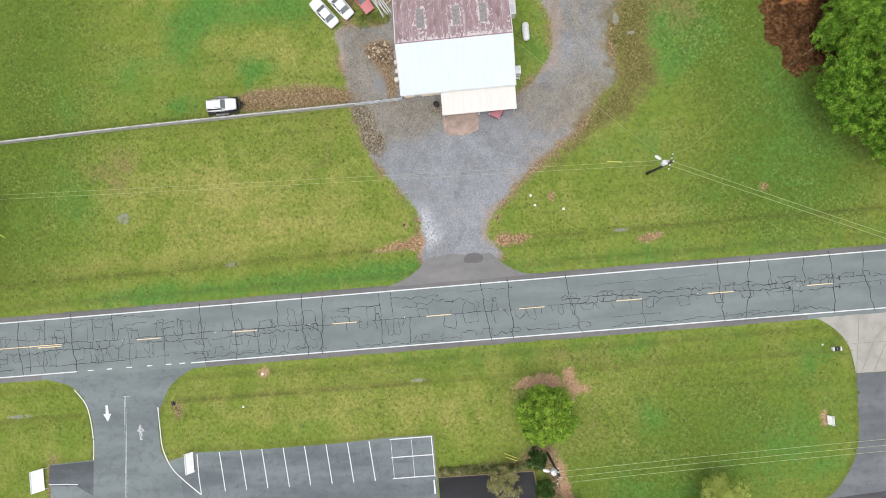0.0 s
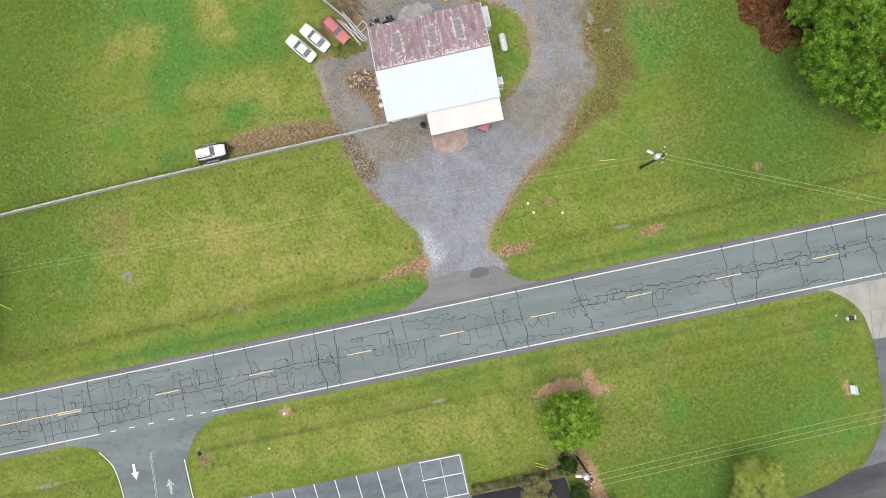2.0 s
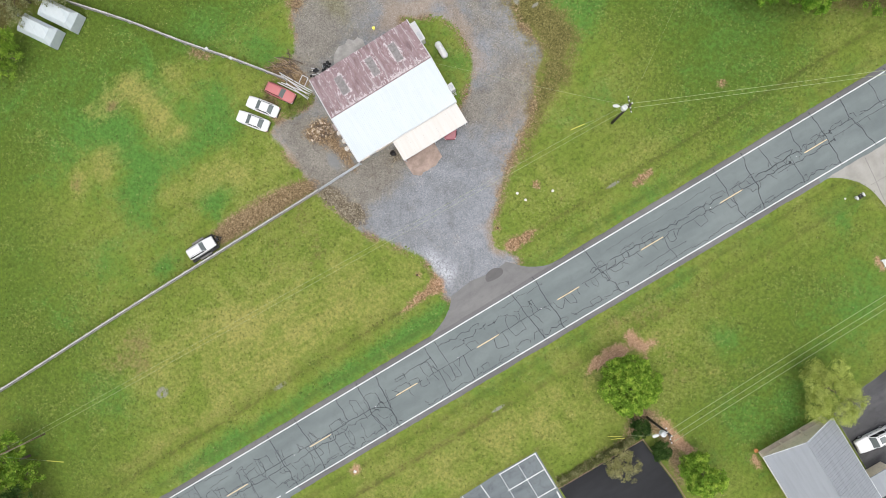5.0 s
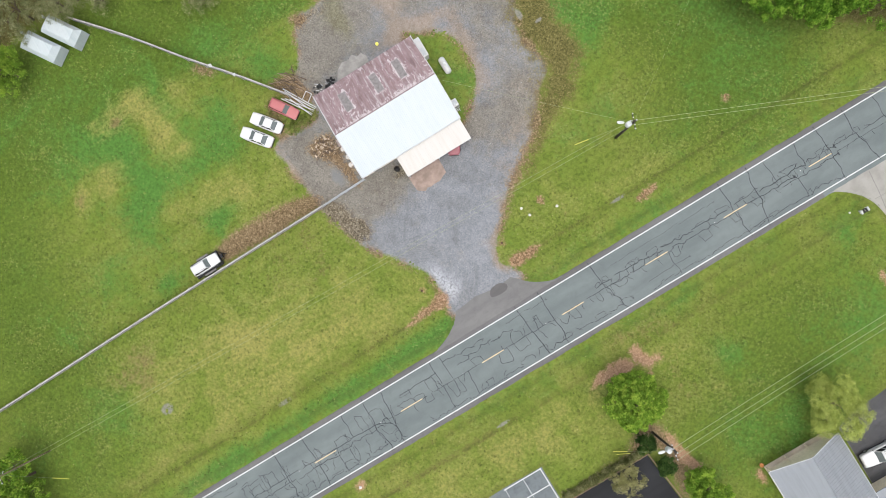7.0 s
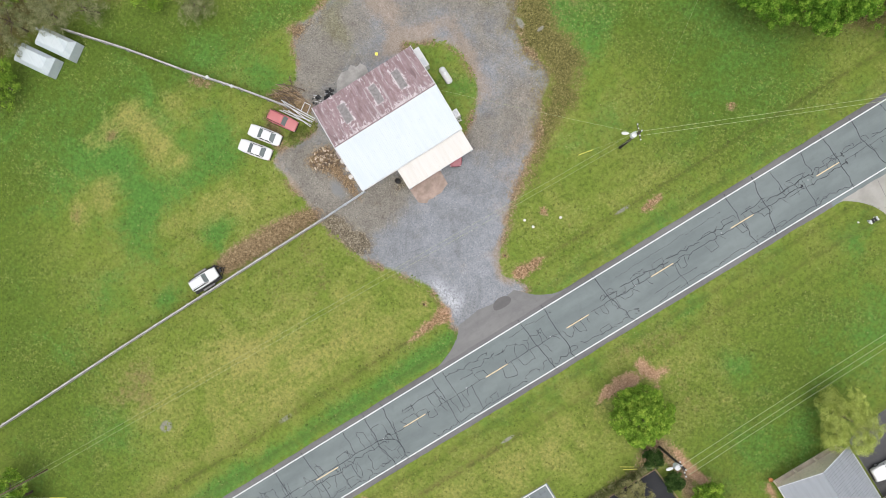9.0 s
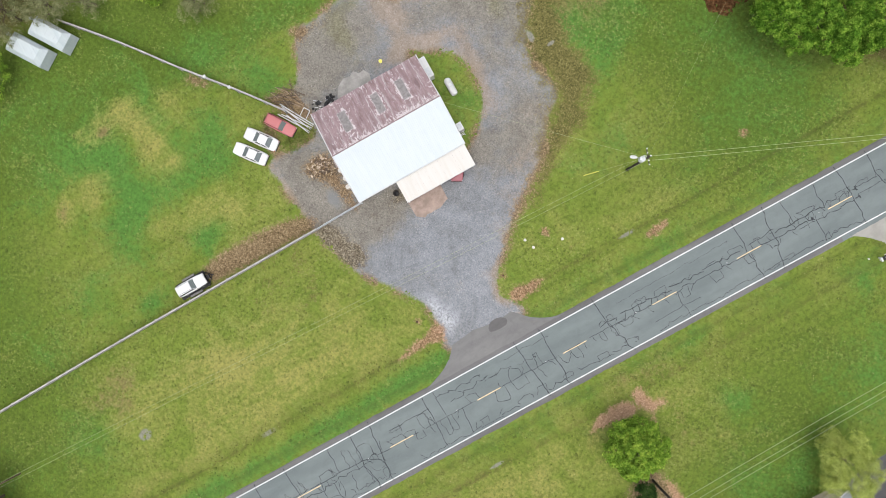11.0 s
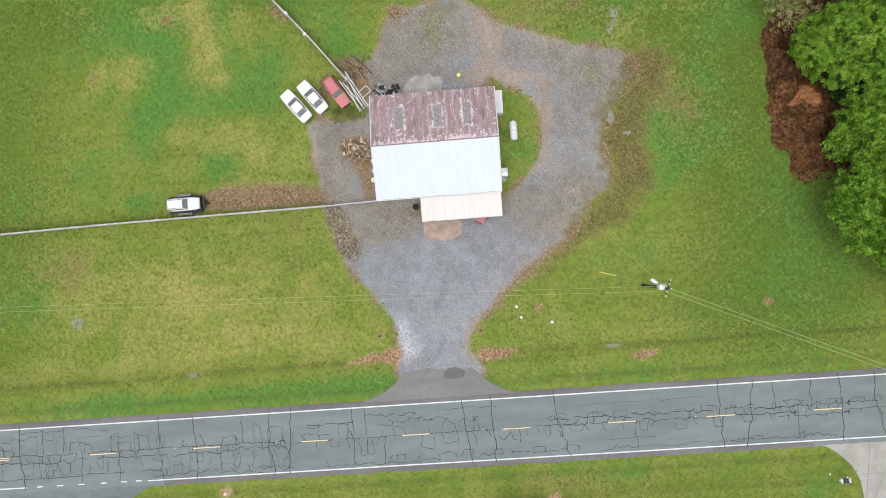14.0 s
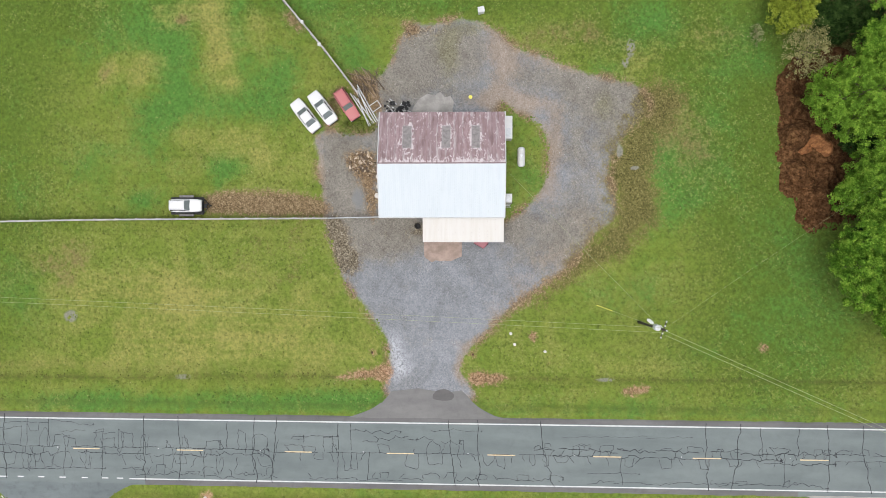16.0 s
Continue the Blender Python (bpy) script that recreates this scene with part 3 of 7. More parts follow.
def build_ground():
    rim = [80, 95, 120, 160, 220, 320, 500, 800, 1300, 2200]
    xs = np.concatenate([-np.array(rim[::-1]) + 0.0, np.arange(-72, 72.1, 0.4), np.array(rim)])
    ys = np.concatenate([-np.array(rim[::-1]) + 20.0, np.arange(-52, 86.1, 0.4), np.array(rim) + 20.0])
    ys = np.sort(ys)
    gx, gy = np.meshgrid(xs, ys)
    px, py = gx.ravel(), gy.ravel()
    gravel = np.minimum(inside_distance(px, py, DRIVE), -inside_distance(px, py, ISLAND))
    many = lambda polys: np.max([inside_distance(px, py, smooth_line(q, 0.8, True)) for q in polys], axis=0)
    litter, dirt, weed_shade = many(LITTER + LITTER_SOUTH), many(DIRT + DIRT_SOUTH), many(WEEDY + WOOD_SHADE)
    weed_shade = np.where((px < -11.6) & (px > -24) & (py < 27.5), np.minimum(weed_shade, -0.5), weed_shade)
    weed_shade = np.where((px > 30.2) & (px < 36) & (py < 39.5), np.minimum(weed_shade, -0.35), weed_shade)
    spot = lambda x, y, rx, ry, a: a * np.exp(-0.5 * (((px - x) / rx) ** 2 + ((py - y) / ry) ** 2))
    spots = lambda *lists: sum(spot(*b) for q in lists for b in q)
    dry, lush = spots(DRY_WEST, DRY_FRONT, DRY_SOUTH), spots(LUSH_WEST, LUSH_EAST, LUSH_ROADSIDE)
    brown, coarse, deep_dimmed = spots(BROWN), spots(COARSE), spots(DEEP_DIMMED)
    silt = spots([(9.8, 47.6, 1.4, 1.6, 0.9), (10.4, 44.4, 1.2, 2.2, 0.9), (9.2, 41.2, 2.6, 1.0, 1.2), (13.2, 40.8, 2.6, 0.9, 0.8), (16.2, 38.4, 1.0, 2.0, 0.8), (16.4, 34.2, 0.8, 2.4, 0.8), (15.6, 30.0, 1.0, 1.6, 0.7), (14.6, 45.4, 3.0, 0.8, 0.6), (19.6, 26.6, 2.4, 1.6, 0.5), (16.2, 22.8, 2.4, 1.4, 0.75), (12.4, 19.6, 1.6, 1.2, 0.7), (9.4, 16.4, 1.0, 1.2, 0.7), (6.4, 12.6, 1.6, 0.8, 0.7), (5.2, 9.6, 0.8, 1.6, 0.7), (21.2, 33.0, 1.0, 2.6, 0.5), (-11.0, 33.0, 0.5, 3.0, 0.6)])
    pale = spots([(-1.7, 10.0, 0.9, 1.1, 1.0), (-2.3, 12.4, 0.6, 1.0, 0.8)])
    mud = spots([(25.6, 40.6, 1.6, 2.4, 1.6), (23.8, 36.4, 1.2, 2.4, 1.0), (1.5, 46.0, 4.4, 3.4, 0.95), (-3.2, 43.0, 2.0, 2.0, 0.9), (-8.0, 33.6, 3.4, 3.8, 1.1), (-9.6, 29.0, 2.0, 2.4, 1.0), (-5.0, 24.8, 4.4, 2.0, 1.1), (-0.6, 26.0, 3.0, 1.2, 0.8), (19.6, 36.0, 2.6, 7.0, 0.6), (15.0, 43.6, 4.4, 1.8, 0.7), (21.4, 42.0, 2.0, 2.0, 0.9), (18.6, 25.0, 3.4, 2.6, 0.85), (13.0, 24.0, 3.0, 2.6, 0.45), (11.6, 26.6, 1.4, 1.4, 0.7), (5.6, 47.6, 2.6, 1.6, 0.5)])
    olive = spots([(26.2, 40.4, 1.4, 2.0, 0.7), (4.0, 46.4, 1.2, 3.2, 0.8), (6.8, 49.6, 2.0, 0.8, 0.8), (0.4, 47.4, 2.0, 1.6, 0.4), (21.8, 40.0, 1.2, 2.4, 0.7), (20.6, 25.0, 2.0, 1.4, 0.6)])
    rubble = spots([(26.4, 40.6, 1.1, 1.9, 1.0), (24.2, 36.6, 0.8, 1.8, 0.6), (-8.9, 24.2, 0.9, 1.8, 1.7), (-7.5, 22.3, 0.9, 1.0, 1.5), (-9.6, 26.4, 0.9, 0.9, 1.1), (-6.8, 34.4, 1.6, 1.0, 0.6), (-5.6, 31.2, 1.0, 2.4, 0.7), (-4.4, 43.0, 1.6, 1.2, 0.9), (0.6, 26.0, 0.8, 0.6, 1.0), (-0.6, 49.4, 1.2, 0.8, 0.7), (2.0, 49.4, 2.4, 0.6, 0.6), (-3.4, 25.4, 2.6, 0.6, 0.4), (22.6, 25.8, 2.4, 1.2, 0.6)])
    wet = spots([(-6.6, 29.6, 0.8, 1.4, 0.8), (-7.0, 37.0, 1.6, 0.5, 0.7), (8.0, 43.6, 1.0, 1.0, 0.5)])
    west, east = (px < -9) & (px > -62), (px > 11) & (px < 60)
    rut = np.where(west | east, np.exp(-(((py - 8.55 - 0.012 * np.clip(px + 28, -30, 17)) / 0.28) ** 2)), 0) * 0.85 + np.where(west, np.exp(-(((py - 9.6) / 0.9) ** 2)), 0) * 0.25
    rut += np.where((px > -36) & (px < 48), np.exp(-(((py + 8.3) / 0.32) ** 2)), 0) * np.where(px < -3, 1.1, 0.7) + np.where((px > -62) & (px < -48.6), np.exp(-(((py + 9.3) / 0.3) ** 2)), 0) * 0.8
    rut += np.where((px > -36) & (px < 48), np.exp(-(((py + 7.2) / 1.0) ** 2)), 0) * 0.2
    pool = np.zeros(px.shape)
    for sx, sy, sl, sw in SILTED:
        pool = np.maximum(pool, np.exp(-(((px - sx) / sl) ** 2 + ((py - sy) / sw) ** 2)))
    pave = np.minimum(5.2 - np.abs(py), 1.0)
    for q in PAVED:
        pave = np.maximum(pave, inside_distance(px, py, np.array(q)))
    rut += np.where(np.abs(px) < 90, np.exp(-(((pave + 0.25) / 0.32) ** 2)), 0) * 0.65
    flat = np.clip(np.maximum(np.maximum(pave + 1.5, gravel + 0.5), 0) / 1.5, 0, 1)
    ditch = 0.22 * np.exp(-((np.abs(py) - 9.2) / 1.3) ** 2) * (np.abs(px) < 70)
    rough = np.array([noise.noise(Vector((x * 0.09, y * 0.09, 0))) * 0.10 + noise.noise(Vector((x * 0.5, y * 0.5, 3))) * 0.035 for x, y in zip(px, py)])
    far = np.clip((np.hypot(px, py - 20) - 75) / 60, 0, 1)
    z = -0.03 + (rough - ditch) * (1 - flat) * (1 - far) - 0.045 * np.clip(pave / 0.3, 0, 1)
    nx, ny = len(xs), len(ys)
    idx = np.arange(nx * ny).reshape(ny, nx)
    quads = np.stack([idx[:-1, :-1], idx[:-1, 1:], idx[1:, 1:], idx[1:, :-1]], -1).reshape(-1, 4)
    me = bpy.data.meshes.new("ground")
    me.vertices.add(len(px)), me.loops.add(quads.size), me.polygons.add(len(quads))
    me.vertices.foreach_set("co", np.stack([px, py, z], 1).ravel().astype(np.float32))
    me.loops.foreach_set("vertex_index", quads.ravel().astype(np.int32))
    me.polygons.foreach_set("loop_start", np.arange(0, quads.size, 4, dtype=np.int32))
    me.update()
    me.validate()
    me.shade_smooth()
    for name, v in (("gravel", gravel), ("litter", litter), ("dirt", dirt), ("dry", dry), ("lush", lush), ("silt", silt), ("pale", pale), ("mud", mud), ("rut", rut), ("weed_shade", weed_shade), ("pool", pool), ("brown", brown), ("coarse", coarse), ("deep_dimmed", deep_dimmed), ("olive", olive), ("rubble", rubble), ("wet", wet), ("orange", np.where(py < 0, 1.0, 0.0))):
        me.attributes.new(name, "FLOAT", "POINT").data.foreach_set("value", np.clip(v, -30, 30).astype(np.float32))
    me.materials.append(M_GROUND)
    field = {"xs": xs, "ys": ys, "nx": nx, "z": z, "gravel": gravel, "litter": np.maximum(litter, weed_shade - 0.5), "dirt": dirt, "pave": pave, "lush": lush, "dry": dry, "rut": rut, "brown": brown, "coarse": coarse, "deep_dimmed": deep_dimmed}
    tagged(new("ground", me), "mown green lawn with a grey gravel drive and bare red soil", "ground", "", "structure")
    return field


# paved plates: road, apron, side street with lot, far drive
APRON = np.array([(-8.2, 4.0), *smooth_line([(-7.2, 4.25), (-5.0, 5.1), (-3.3, 6.3), (-2.6, 7.2)], 0.5), *smooth_line([(0.5, 7.6), (3.5, 7.2), (5.6, 7.4)], 0.5), *smooth_line([(6.2, 6.8), (7.4, 5.6), (9.4, 4.5), (11.0, 4.2)], 0.5), (11.5, 4.0)])
LOT = np.array([*smooth_line([(-54.0, -3.95), (-51.9, -4.5), (-49.4, -5.5), (-47.8, -7.7), (-47.2, -10.3), (-47.3, -15.0)], 0.6), (-53.4, -15.2), (-53.9, -30.0), (-3.5, -30.0), (-3.5, -15.0), (-9.0, -14.9), (-15.5, -15.15), (-24.3, -15.2), (-34.0, -15.0), (-37.9, -15.9),
                *smooth_line([(-38.6, -14.6), (-38.6, -10.2), (-37.6, -7.8), (-36.4, -6.0), (-33.6, -4.3), (-31.0, -3.95)], 0.6)])
SLAB = np.array([*smooth_line([(43.0, -3.95), (44.9, -4.15), (47.1, -5.8), (48.5, -8.0), (49.0, -11.2)], 0.5), (62.0, -11.4), (62.0, -3.95)])
LANE = np.array([(49.05, -11.25), *smooth_line([(48.9, -15.0), (48.6, -19.5), (47.3, -22.8), (44.6, -26.0), (40.0, -27.6), (37.0, -28.2), (32.5, -28.6), (30.4, -29.4)], 0.6), (30.2, -45.0), (62.0, -45.0), (62.0, -11.45)])
COURT = np.array([(-3.3, -20.4), (8.6, -20.4), (9.3, -27.0), (9.3, -34.0), (-3.3, -34.0)])
PAVED = [APRON, LOT, SLAB, LANE, COURT]
FIELD = build_ground()


def build_road():
    road = root("road", "two-lane grey asphalt road with cracks and painted lines", "road", kind="structure")
    xs = np.concatenate([[-2000, -400, -150], np.arange(-90, 90.1, 0.6), [150, 400, 2000]])
    prof = [(-4.25, -0.09), (-4.05, 0.0), (-3.62, 0.008), (-2.0, 0.035), (0.0, 0.06), (2.0, 0.035), (3.66, 0.008), (4.1, 0.0), (4.3, -0.09)]
    verts, faces = [], []
    for x in xs:
        for k, (y, z) in enumerate(prof):
            w = 0.10 * noise.noise(Vector((x * 0.3, k // 4, 0))) + 0.07 * noise.noise(Vector((x * 1.7, k // 4, 5))) if k in (0, 1, 7, 8) else (0.05 * noise.noise(Vector((x * 1.1, k, 7))) if k in (2, 6) else 0.0)
            verts.append((x, y + w, z))
    n = len(prof)
    for i in range(len(xs) - 1):
        for k in range(n - 1):
            faces.append((i * n + k, i * n + n + k, i * n + n + k + 1, i * n + k + 1))
    way = mesh_object("carriageway", verts, faces, M_ROAD, road)
    way.data.materials.append(M_SHOULDER)
    for p in way.data.polygons:
        south = p.center.y < 0
        mouth = south and (-53.5 < p.center.x < -32.0 or p.center.x > 43.5)
        p.material_index = 1 if abs(p.center.y) > 3.7 and not mouth else 0
    return road


def road_z(y):
    return 0.06 - abs(y) * 0.0145


def strip(name, pts, width, material, parent, lift=0.006, on_road=True, z=0.0):
    """A painted line of that width along points, with slightly uneven edges."""
    pts = np.array(pts, float)
    d = np.gradient(pts, axis=0)
    nrm = np.stack([-d[:, 1], d[:, 0]], 1) / np.linalg.norm(d, axis=1)[:, None]
    verts, faces = [], []
    for i, (p, nn) in enumerate(zip(pts, nrm)):
        for s in (-1, 1):
            q = p + nn * s * width / 2 * (1 + 0.12 * noise.noise(Vector((p[0] * 2, p[1] * 2, s))))
            verts.append((q[0], q[1], (road_z(q[1]) if on_road else z) + lift))
    for i in range(len(pts) - 1):
        faces.append((2 * i, 2 * i + 2, 2 * i + 3, 2 * i + 1))
    me_ob = mesh_object(name, verts, faces, material, parent)
    if me_ob.data.polygons[0].normal.z < 0:
        me_ob.data.flip_normals()
    return me_ob


ROAD = build_road()
along = lambda x0, x1, y, step=1.5: [(x, y) for x in np.linspace(x0, x1, max(2, int((x1 - x0) / step)))]
strip("edge_line", along(-90, 90, 3.54), 0.14, M_WHITE_LINE, ROAD)
strip("edge_line", along(-33.7, 90, -3.5), 0.14, M_WHITE_LINE, ROAD)
strip("edge_line", along(-90, -48.6, -3.48), 0.14, M_WHITE_LINE, ROAD)
for x in (-47.3, -44.8, -42.2, -39.5, -37.0, -35.2):
    strip("dotted_line", along(x, x + 0.75, -3.46, 0.3), 0.13, M_WHITE_LINE, ROAD)
for x in (-86.0, -74.0, -40.5, -28.0, -15.1, -3.1, 8.6, 20.7, 32.0, 44.0, 56.2, 68.4, 80.6):
    strip("dash", along(x, x + 3.2, 0.0, 0.4), 0.115, M_YELLOW_LINE, ROAD, 0.015)
strip("dash", along(-53.6, -50.5, -0.02, 0.4), 0.13, M_YELLOW_LINE, ROAD, 0.015)
strip("yellow_line", along(-90, -50.4, 0.22), 0.11, M_YELLOW_LINE, ROAD, 0.015)
tagged(slab("pavement_apron", APRON, -0.004, 0.16, M_APRON, "worn grey asphalt apron between road and gravel drive"), category="pavement")
tagged(slab("pavement_lot", LOT, -0.006, 0.16, M_LOT, "blue-grey asphalt side street and parking lot with white markings"), category="pavement")
PARK = np.array([(-33.9, -15.3), (-3.6, -15.1), (-3.6, -29.9), (-36.0, -29.9), (-36.2, -18.2), (-35.0, -17.2)])
BAY = np.array([(-53.35, -15.3), (-47.5, -15.15), (-47.9, -19.6), (-50.0, -18.2), (-53.7, -17.9)])
tagged(slab("pavement_bay", BAY, -0.001, 0.02, M_BAY, "dark newly laid asphalt bay beside the street"), category="pavement")
tagged(slab("pavement_parking", PARK, -0.001, 0.02, M_PARK, "dark blue-grey asphalt parking bays with white lines"), category="pavement")
tagged(slab("pavement_slab", SLAB, -0.008, 0.16, M_CONCRETE, "pale concrete drive entrance with tyre marks"), category="pavement")
tagged(slab("pavement_lane", LANE, -0.01, 0.16, M_LANE_OLD, "old grey asphalt lane leading to the house"), category="pavement")
YARD = np.array([(43.4, -26.4), (40.0, -27.65), (37.0, -28.25), (32.5, -28.65), (30.45, -29.45), (30.25, -44.9), (61.9, -44.9), (61.9, -27.5), (52.0, -25.8)])
tagged(slab("pavement_yard", YARD, -0.005, 0.02, M_LANE, "dark asphalt yard beside the house"), category="pavement")
tagged(slab("pavement_court", COURT, -0.012, 0.16, M_SEALED, "black freshly sealed asphalt court"), category="pavement")

# ---- materials: things ----
M_CREAM = simple("cream_siding", (0.76, 0.67, 0.53), 0.6, var=0.08)
M_TRIM = simple("white_trim", (0.46, 0.465, 0.465), 0.5, var=0.06)
M_GALV = simple("galvanised_metal", (0.38, 0.40, 0.42), 0.4, 0.6, var=0.12)
M_FENCE = simple("weathered_grey_board", (0.32, 0.31, 0.295), 0.85, var=0.2, scale=1.5, grain=18)
M_POLE = simple("dark_creosoted_wood", (0.045, 0.038, 0.032), 0.85, var=0.25)
M_WIRE = simple("aluminium_wire", (0.27, 0.31, 0.17), 0.6, 0.0, var=0.05)
M_PORCELAIN = simple("pale_grey_enamel", (0.56, 0.575, 0.59), 0.35, var=0.05)
M_WHITE_PAINT = simple("white_enamel", (0.48, 0.485, 0.485), 0.35, var=0.06, scale=1.2)
M_YELLOW_PLASTIC = simple("yellow_plastic", (0.62, 0.58, 0.12), 0.5, var=0.08)
M_TYRE = simple("tyre_rubber", (0.02, 0.02, 0.021), 0.85)
M_RIM = simple("wheel_rim", (0.45, 0.46, 0.47), 0.35, 0.7)
M_BLACK = simple("black_plastic", (0.018, 0.018, 0.019), 0.6)
M_LAMP_CLEAR = simple("clear_lamp_lens", (0.55, 0.57, 0.58), 0.15)
M_LAMP_RED = simple("red_lamp_lens", (0.30, 0.02, 0.02), 0.2)
M_BARK = simple("bark", (0.10, 0.075, 0.055), 0.95, var=0.3, scale=6)
M_BRICK = simple("brown_brick", (0.22, 0.15, 0.11), 0.9, var=0.25, scale=4)
M_TAN_DRUM = simple("faded_tan_drum", (0.45, 0.37, 0.29), 0.6, var=0.2)
M_WOOD = simple("weathered_wood", (0.24, 0.18, 0.125), 0.9, var=0.3)
M_PAD = simple("stained_brown_concrete", (0.27, 0.205, 0.17), 0.9, var=0.22, scale=0.9, grain=9)
M_PAD_GREY = simple("stained_grey_concrete", (0.245, 0.236, 0.22), 0.9, var=0.25, scale=0.7, grain=7)
M_STONE = simple("pale_stone", (0.52, 0.50, 0.47), 0.9, var=0.15)
M_PATCH = asphalt_material("asphalt_patch", (0.088, 0.085, 0.083), (0.108, 0.104, 0.10), 0.3)


def glass_material():
    m = Mat("sky_grey_car_glass", 0.06, 0.0, 0.6)
    # greyed base colour stands in for sky reflected in the panes
    m.color(m.mix(m.noise(1.5, 2), (0.09, 0.105, 0.105), (0.14, 0.16, 0.155)))
    return m.m


def paint_material(name, col, gloss=0.25, fade=0.1):
    m = Mat(name, gloss, 0.0, 0.5)
    dust = m.noise(2.0, 5, 0.7)
    c = m.mix(m.span(dust, 0.4, 0.75, 0.0, fade * 3), col, tuple(min(1, v * 0.8 + 0.05) for v in col))
    c = m.mix(m.span(m.noise(14, 3), 0.55, 0.8, 0.0, fade), c, (0.3, 0.28, 0.25))
    m.color(c).rough(m.span(dust, 0.3, 0.8, gloss, gloss + 0.25))
    return m.m


def red_roof_material():
    m = Mat("faded_red_sheet_metal", 0.55, 0.0, 0.35)
    co = m.world_pos()
    run = m.noise(1.3, 6, 0.7, co, stretch=(1.6, 0.5, 1.0))
    blot = m.noise(0.9, 6, 0.7, co, dist=1.0)
    flake = m.noise(1.7, 6, 0.7, co, stretch=(1.5, 0.8, 1.0), dist=1.2)
    c = m.mix(m.span(run, 0.38, 0.62), (0.190, 0.125, 0.130), (0.262, 0.185, 0.190))
    c = m.mix(m.math("MULTIPLY", m.rand(), 0.5), c, (0.20, 0.145, 0.15))
    low = m.attr("bleach")
    peel = m.span(m.math("ADD", m.math("ADD", m.math("MULTIPLY", flake, 0.8), m.math("MULTIPLY", blot, 0.5)), m.math("MULTIPLY", low, 0.17)), 0.715, 0.79)
    seam = m.attr("seam")
    c = m.mix(m.math("MULTIPLY", seam, m.span(m.noise(0.8, 6, 0.75, co, stretch=(4.0, 0.6, 1.0)), 0.47, 0.60)), c, (0.36, 0.32, 0.32))
    c = m.mix(m.math("MULTIPLY", peel, 0.9), c, (0.50, 0.45, 0.45))
    c = m.mix(m.span(m.noise(0.6, 5, 0.6, co, stretch=(3.0, 0.4, 1)), 0.54, 0.66, 0.0, 0.6), c, (0.125, 0.08, 0.08))
    m.color(c).bump(flake, 0.15, 0.01)
    return m.m


def light_roof_material(name, col, streak):
    m = Mat(name, 0.6, 0.0, 0.2)
    co = m.world_pos()
    run = m.noise(1.0, 5, 0.6, co, stretch=(2.5, 0.2, 1.0))
    c = m.mix(m.span(run, 0.35, 0.7), col, tuple(v * s for v, s in zip(col, streak)))
    c = m.mix(m.span(m.noise(0.5, 5, 0.7, co), 0.55, 0.8, 0.0, 0.25), c, tuple(v * 0.8 for v in col))
    m.color(c).bump(run, 0.05, 0.01)
    return m.m


M_GLASS = glass_material()
M_GLASS_DARK = simple("dark_side_glass", (0.018, 0.020, 0.021), 0.25, spec=0.3, var=0.1)
M_CAR_WHITE = paint_material("white_car_paint", (0.54, 0.54, 0.535))
M_CAR_RED = paint_material("faded_red_car_paint", (0.34, 0.10, 0.10), 0.4, 0.12)
M_CAR_DULL = paint_material("dull_red_car_paint", (0.25, 0.075, 0.09), 0.4, 0.15)
M_RED_ROOF = red_roof_material()
M_WHITE_ROOF = light_roof_material("white_sheet_metal", (0.45, 0.485, 0.505), (0.95, 0.96, 0.97))
M_CREAM_ROOF = light_roof_material("cream_sheet_metal", (0.50, 0.483, 0.455), (0.95, 0.93, 0.9))
M_GREY_ROOF = light_roof_material("grey_sheet_metal", (0.225, 0.24, 0.255), (0.9, 0.9, 0.9))
M_SHED = light_roof_material("silver_sheet_metal", (0.42, 0.46, 0.465), (0.88, 0.9, 0.92))
M_SKY_FRAME = simple("dull_grey_flashing", (0.30, 0.275, 0.275), 0.6, var=0.3, scale=2.5)
M_SKYLIGHT = simple("dirty_fibreglass", (0.20, 0.185, 0.18), 0.4, var=0.25, scale=3)


def leaf_material(name, dark, mid, light, spread=0.0):
    m = Mat(name, 0.8, 0.0, 0.05)
    # noise paints clump shading into the leaf colour: dark gaps, light clumps
    tone = m.math("ADD", m.math("MULTIPLY", m.island(), 0.45), m.span(m.noise(1.2, 4, 0.6, m.world_pos()), 0.38, 0.62, 0.0, 0.55))
    c = m.ramp(tone, (0.0, dark), (0.5, mid), (1.0, light))
    c = m.mix(m.math("MULTIPLY", m.rand(), 0.3), c, tuple((a + b) / 2 for a, b in zip(mid, light)))
    m.color(c)
    tr = m.t.nodes.new("ShaderNodeBsdfTranslucent")
    m.link(m.mix(0.5, c, light), tr.inputs["Color"])
    mx = m.t.nodes.new("ShaderNodeMixShader")
    mx.inputs[0].default_value = 0.18
    out = m.t.nodes["Material Output"]
    m.t.links.new(m.b.outputs[0], mx.inputs[1])
    m.t.links.new(tr.outputs[0], mx.inputs[2])
    m.t.links.new(mx.outputs[0], out.inputs["Surface"])
    return m.m


M_LEAF = leaf_material("fresh_green_leaves", (0.010, 0.036, 0.005), (0.105, 0.220, 0.020), (0.38, 0.49, 0.07))
M_LEAF_FOREST = leaf_material("bright_green_leaves", (0.010, 0.036, 0.004), (0.090, 0.206, 0.018), (0.29, 0.43, 0.055))
M_LEAF_YELLOW = leaf_material("yellow_green_leaves", (0.12, 0.155, 0.025), (0.32, 0.38, 0.08), (0.52, 0.56, 0.18))
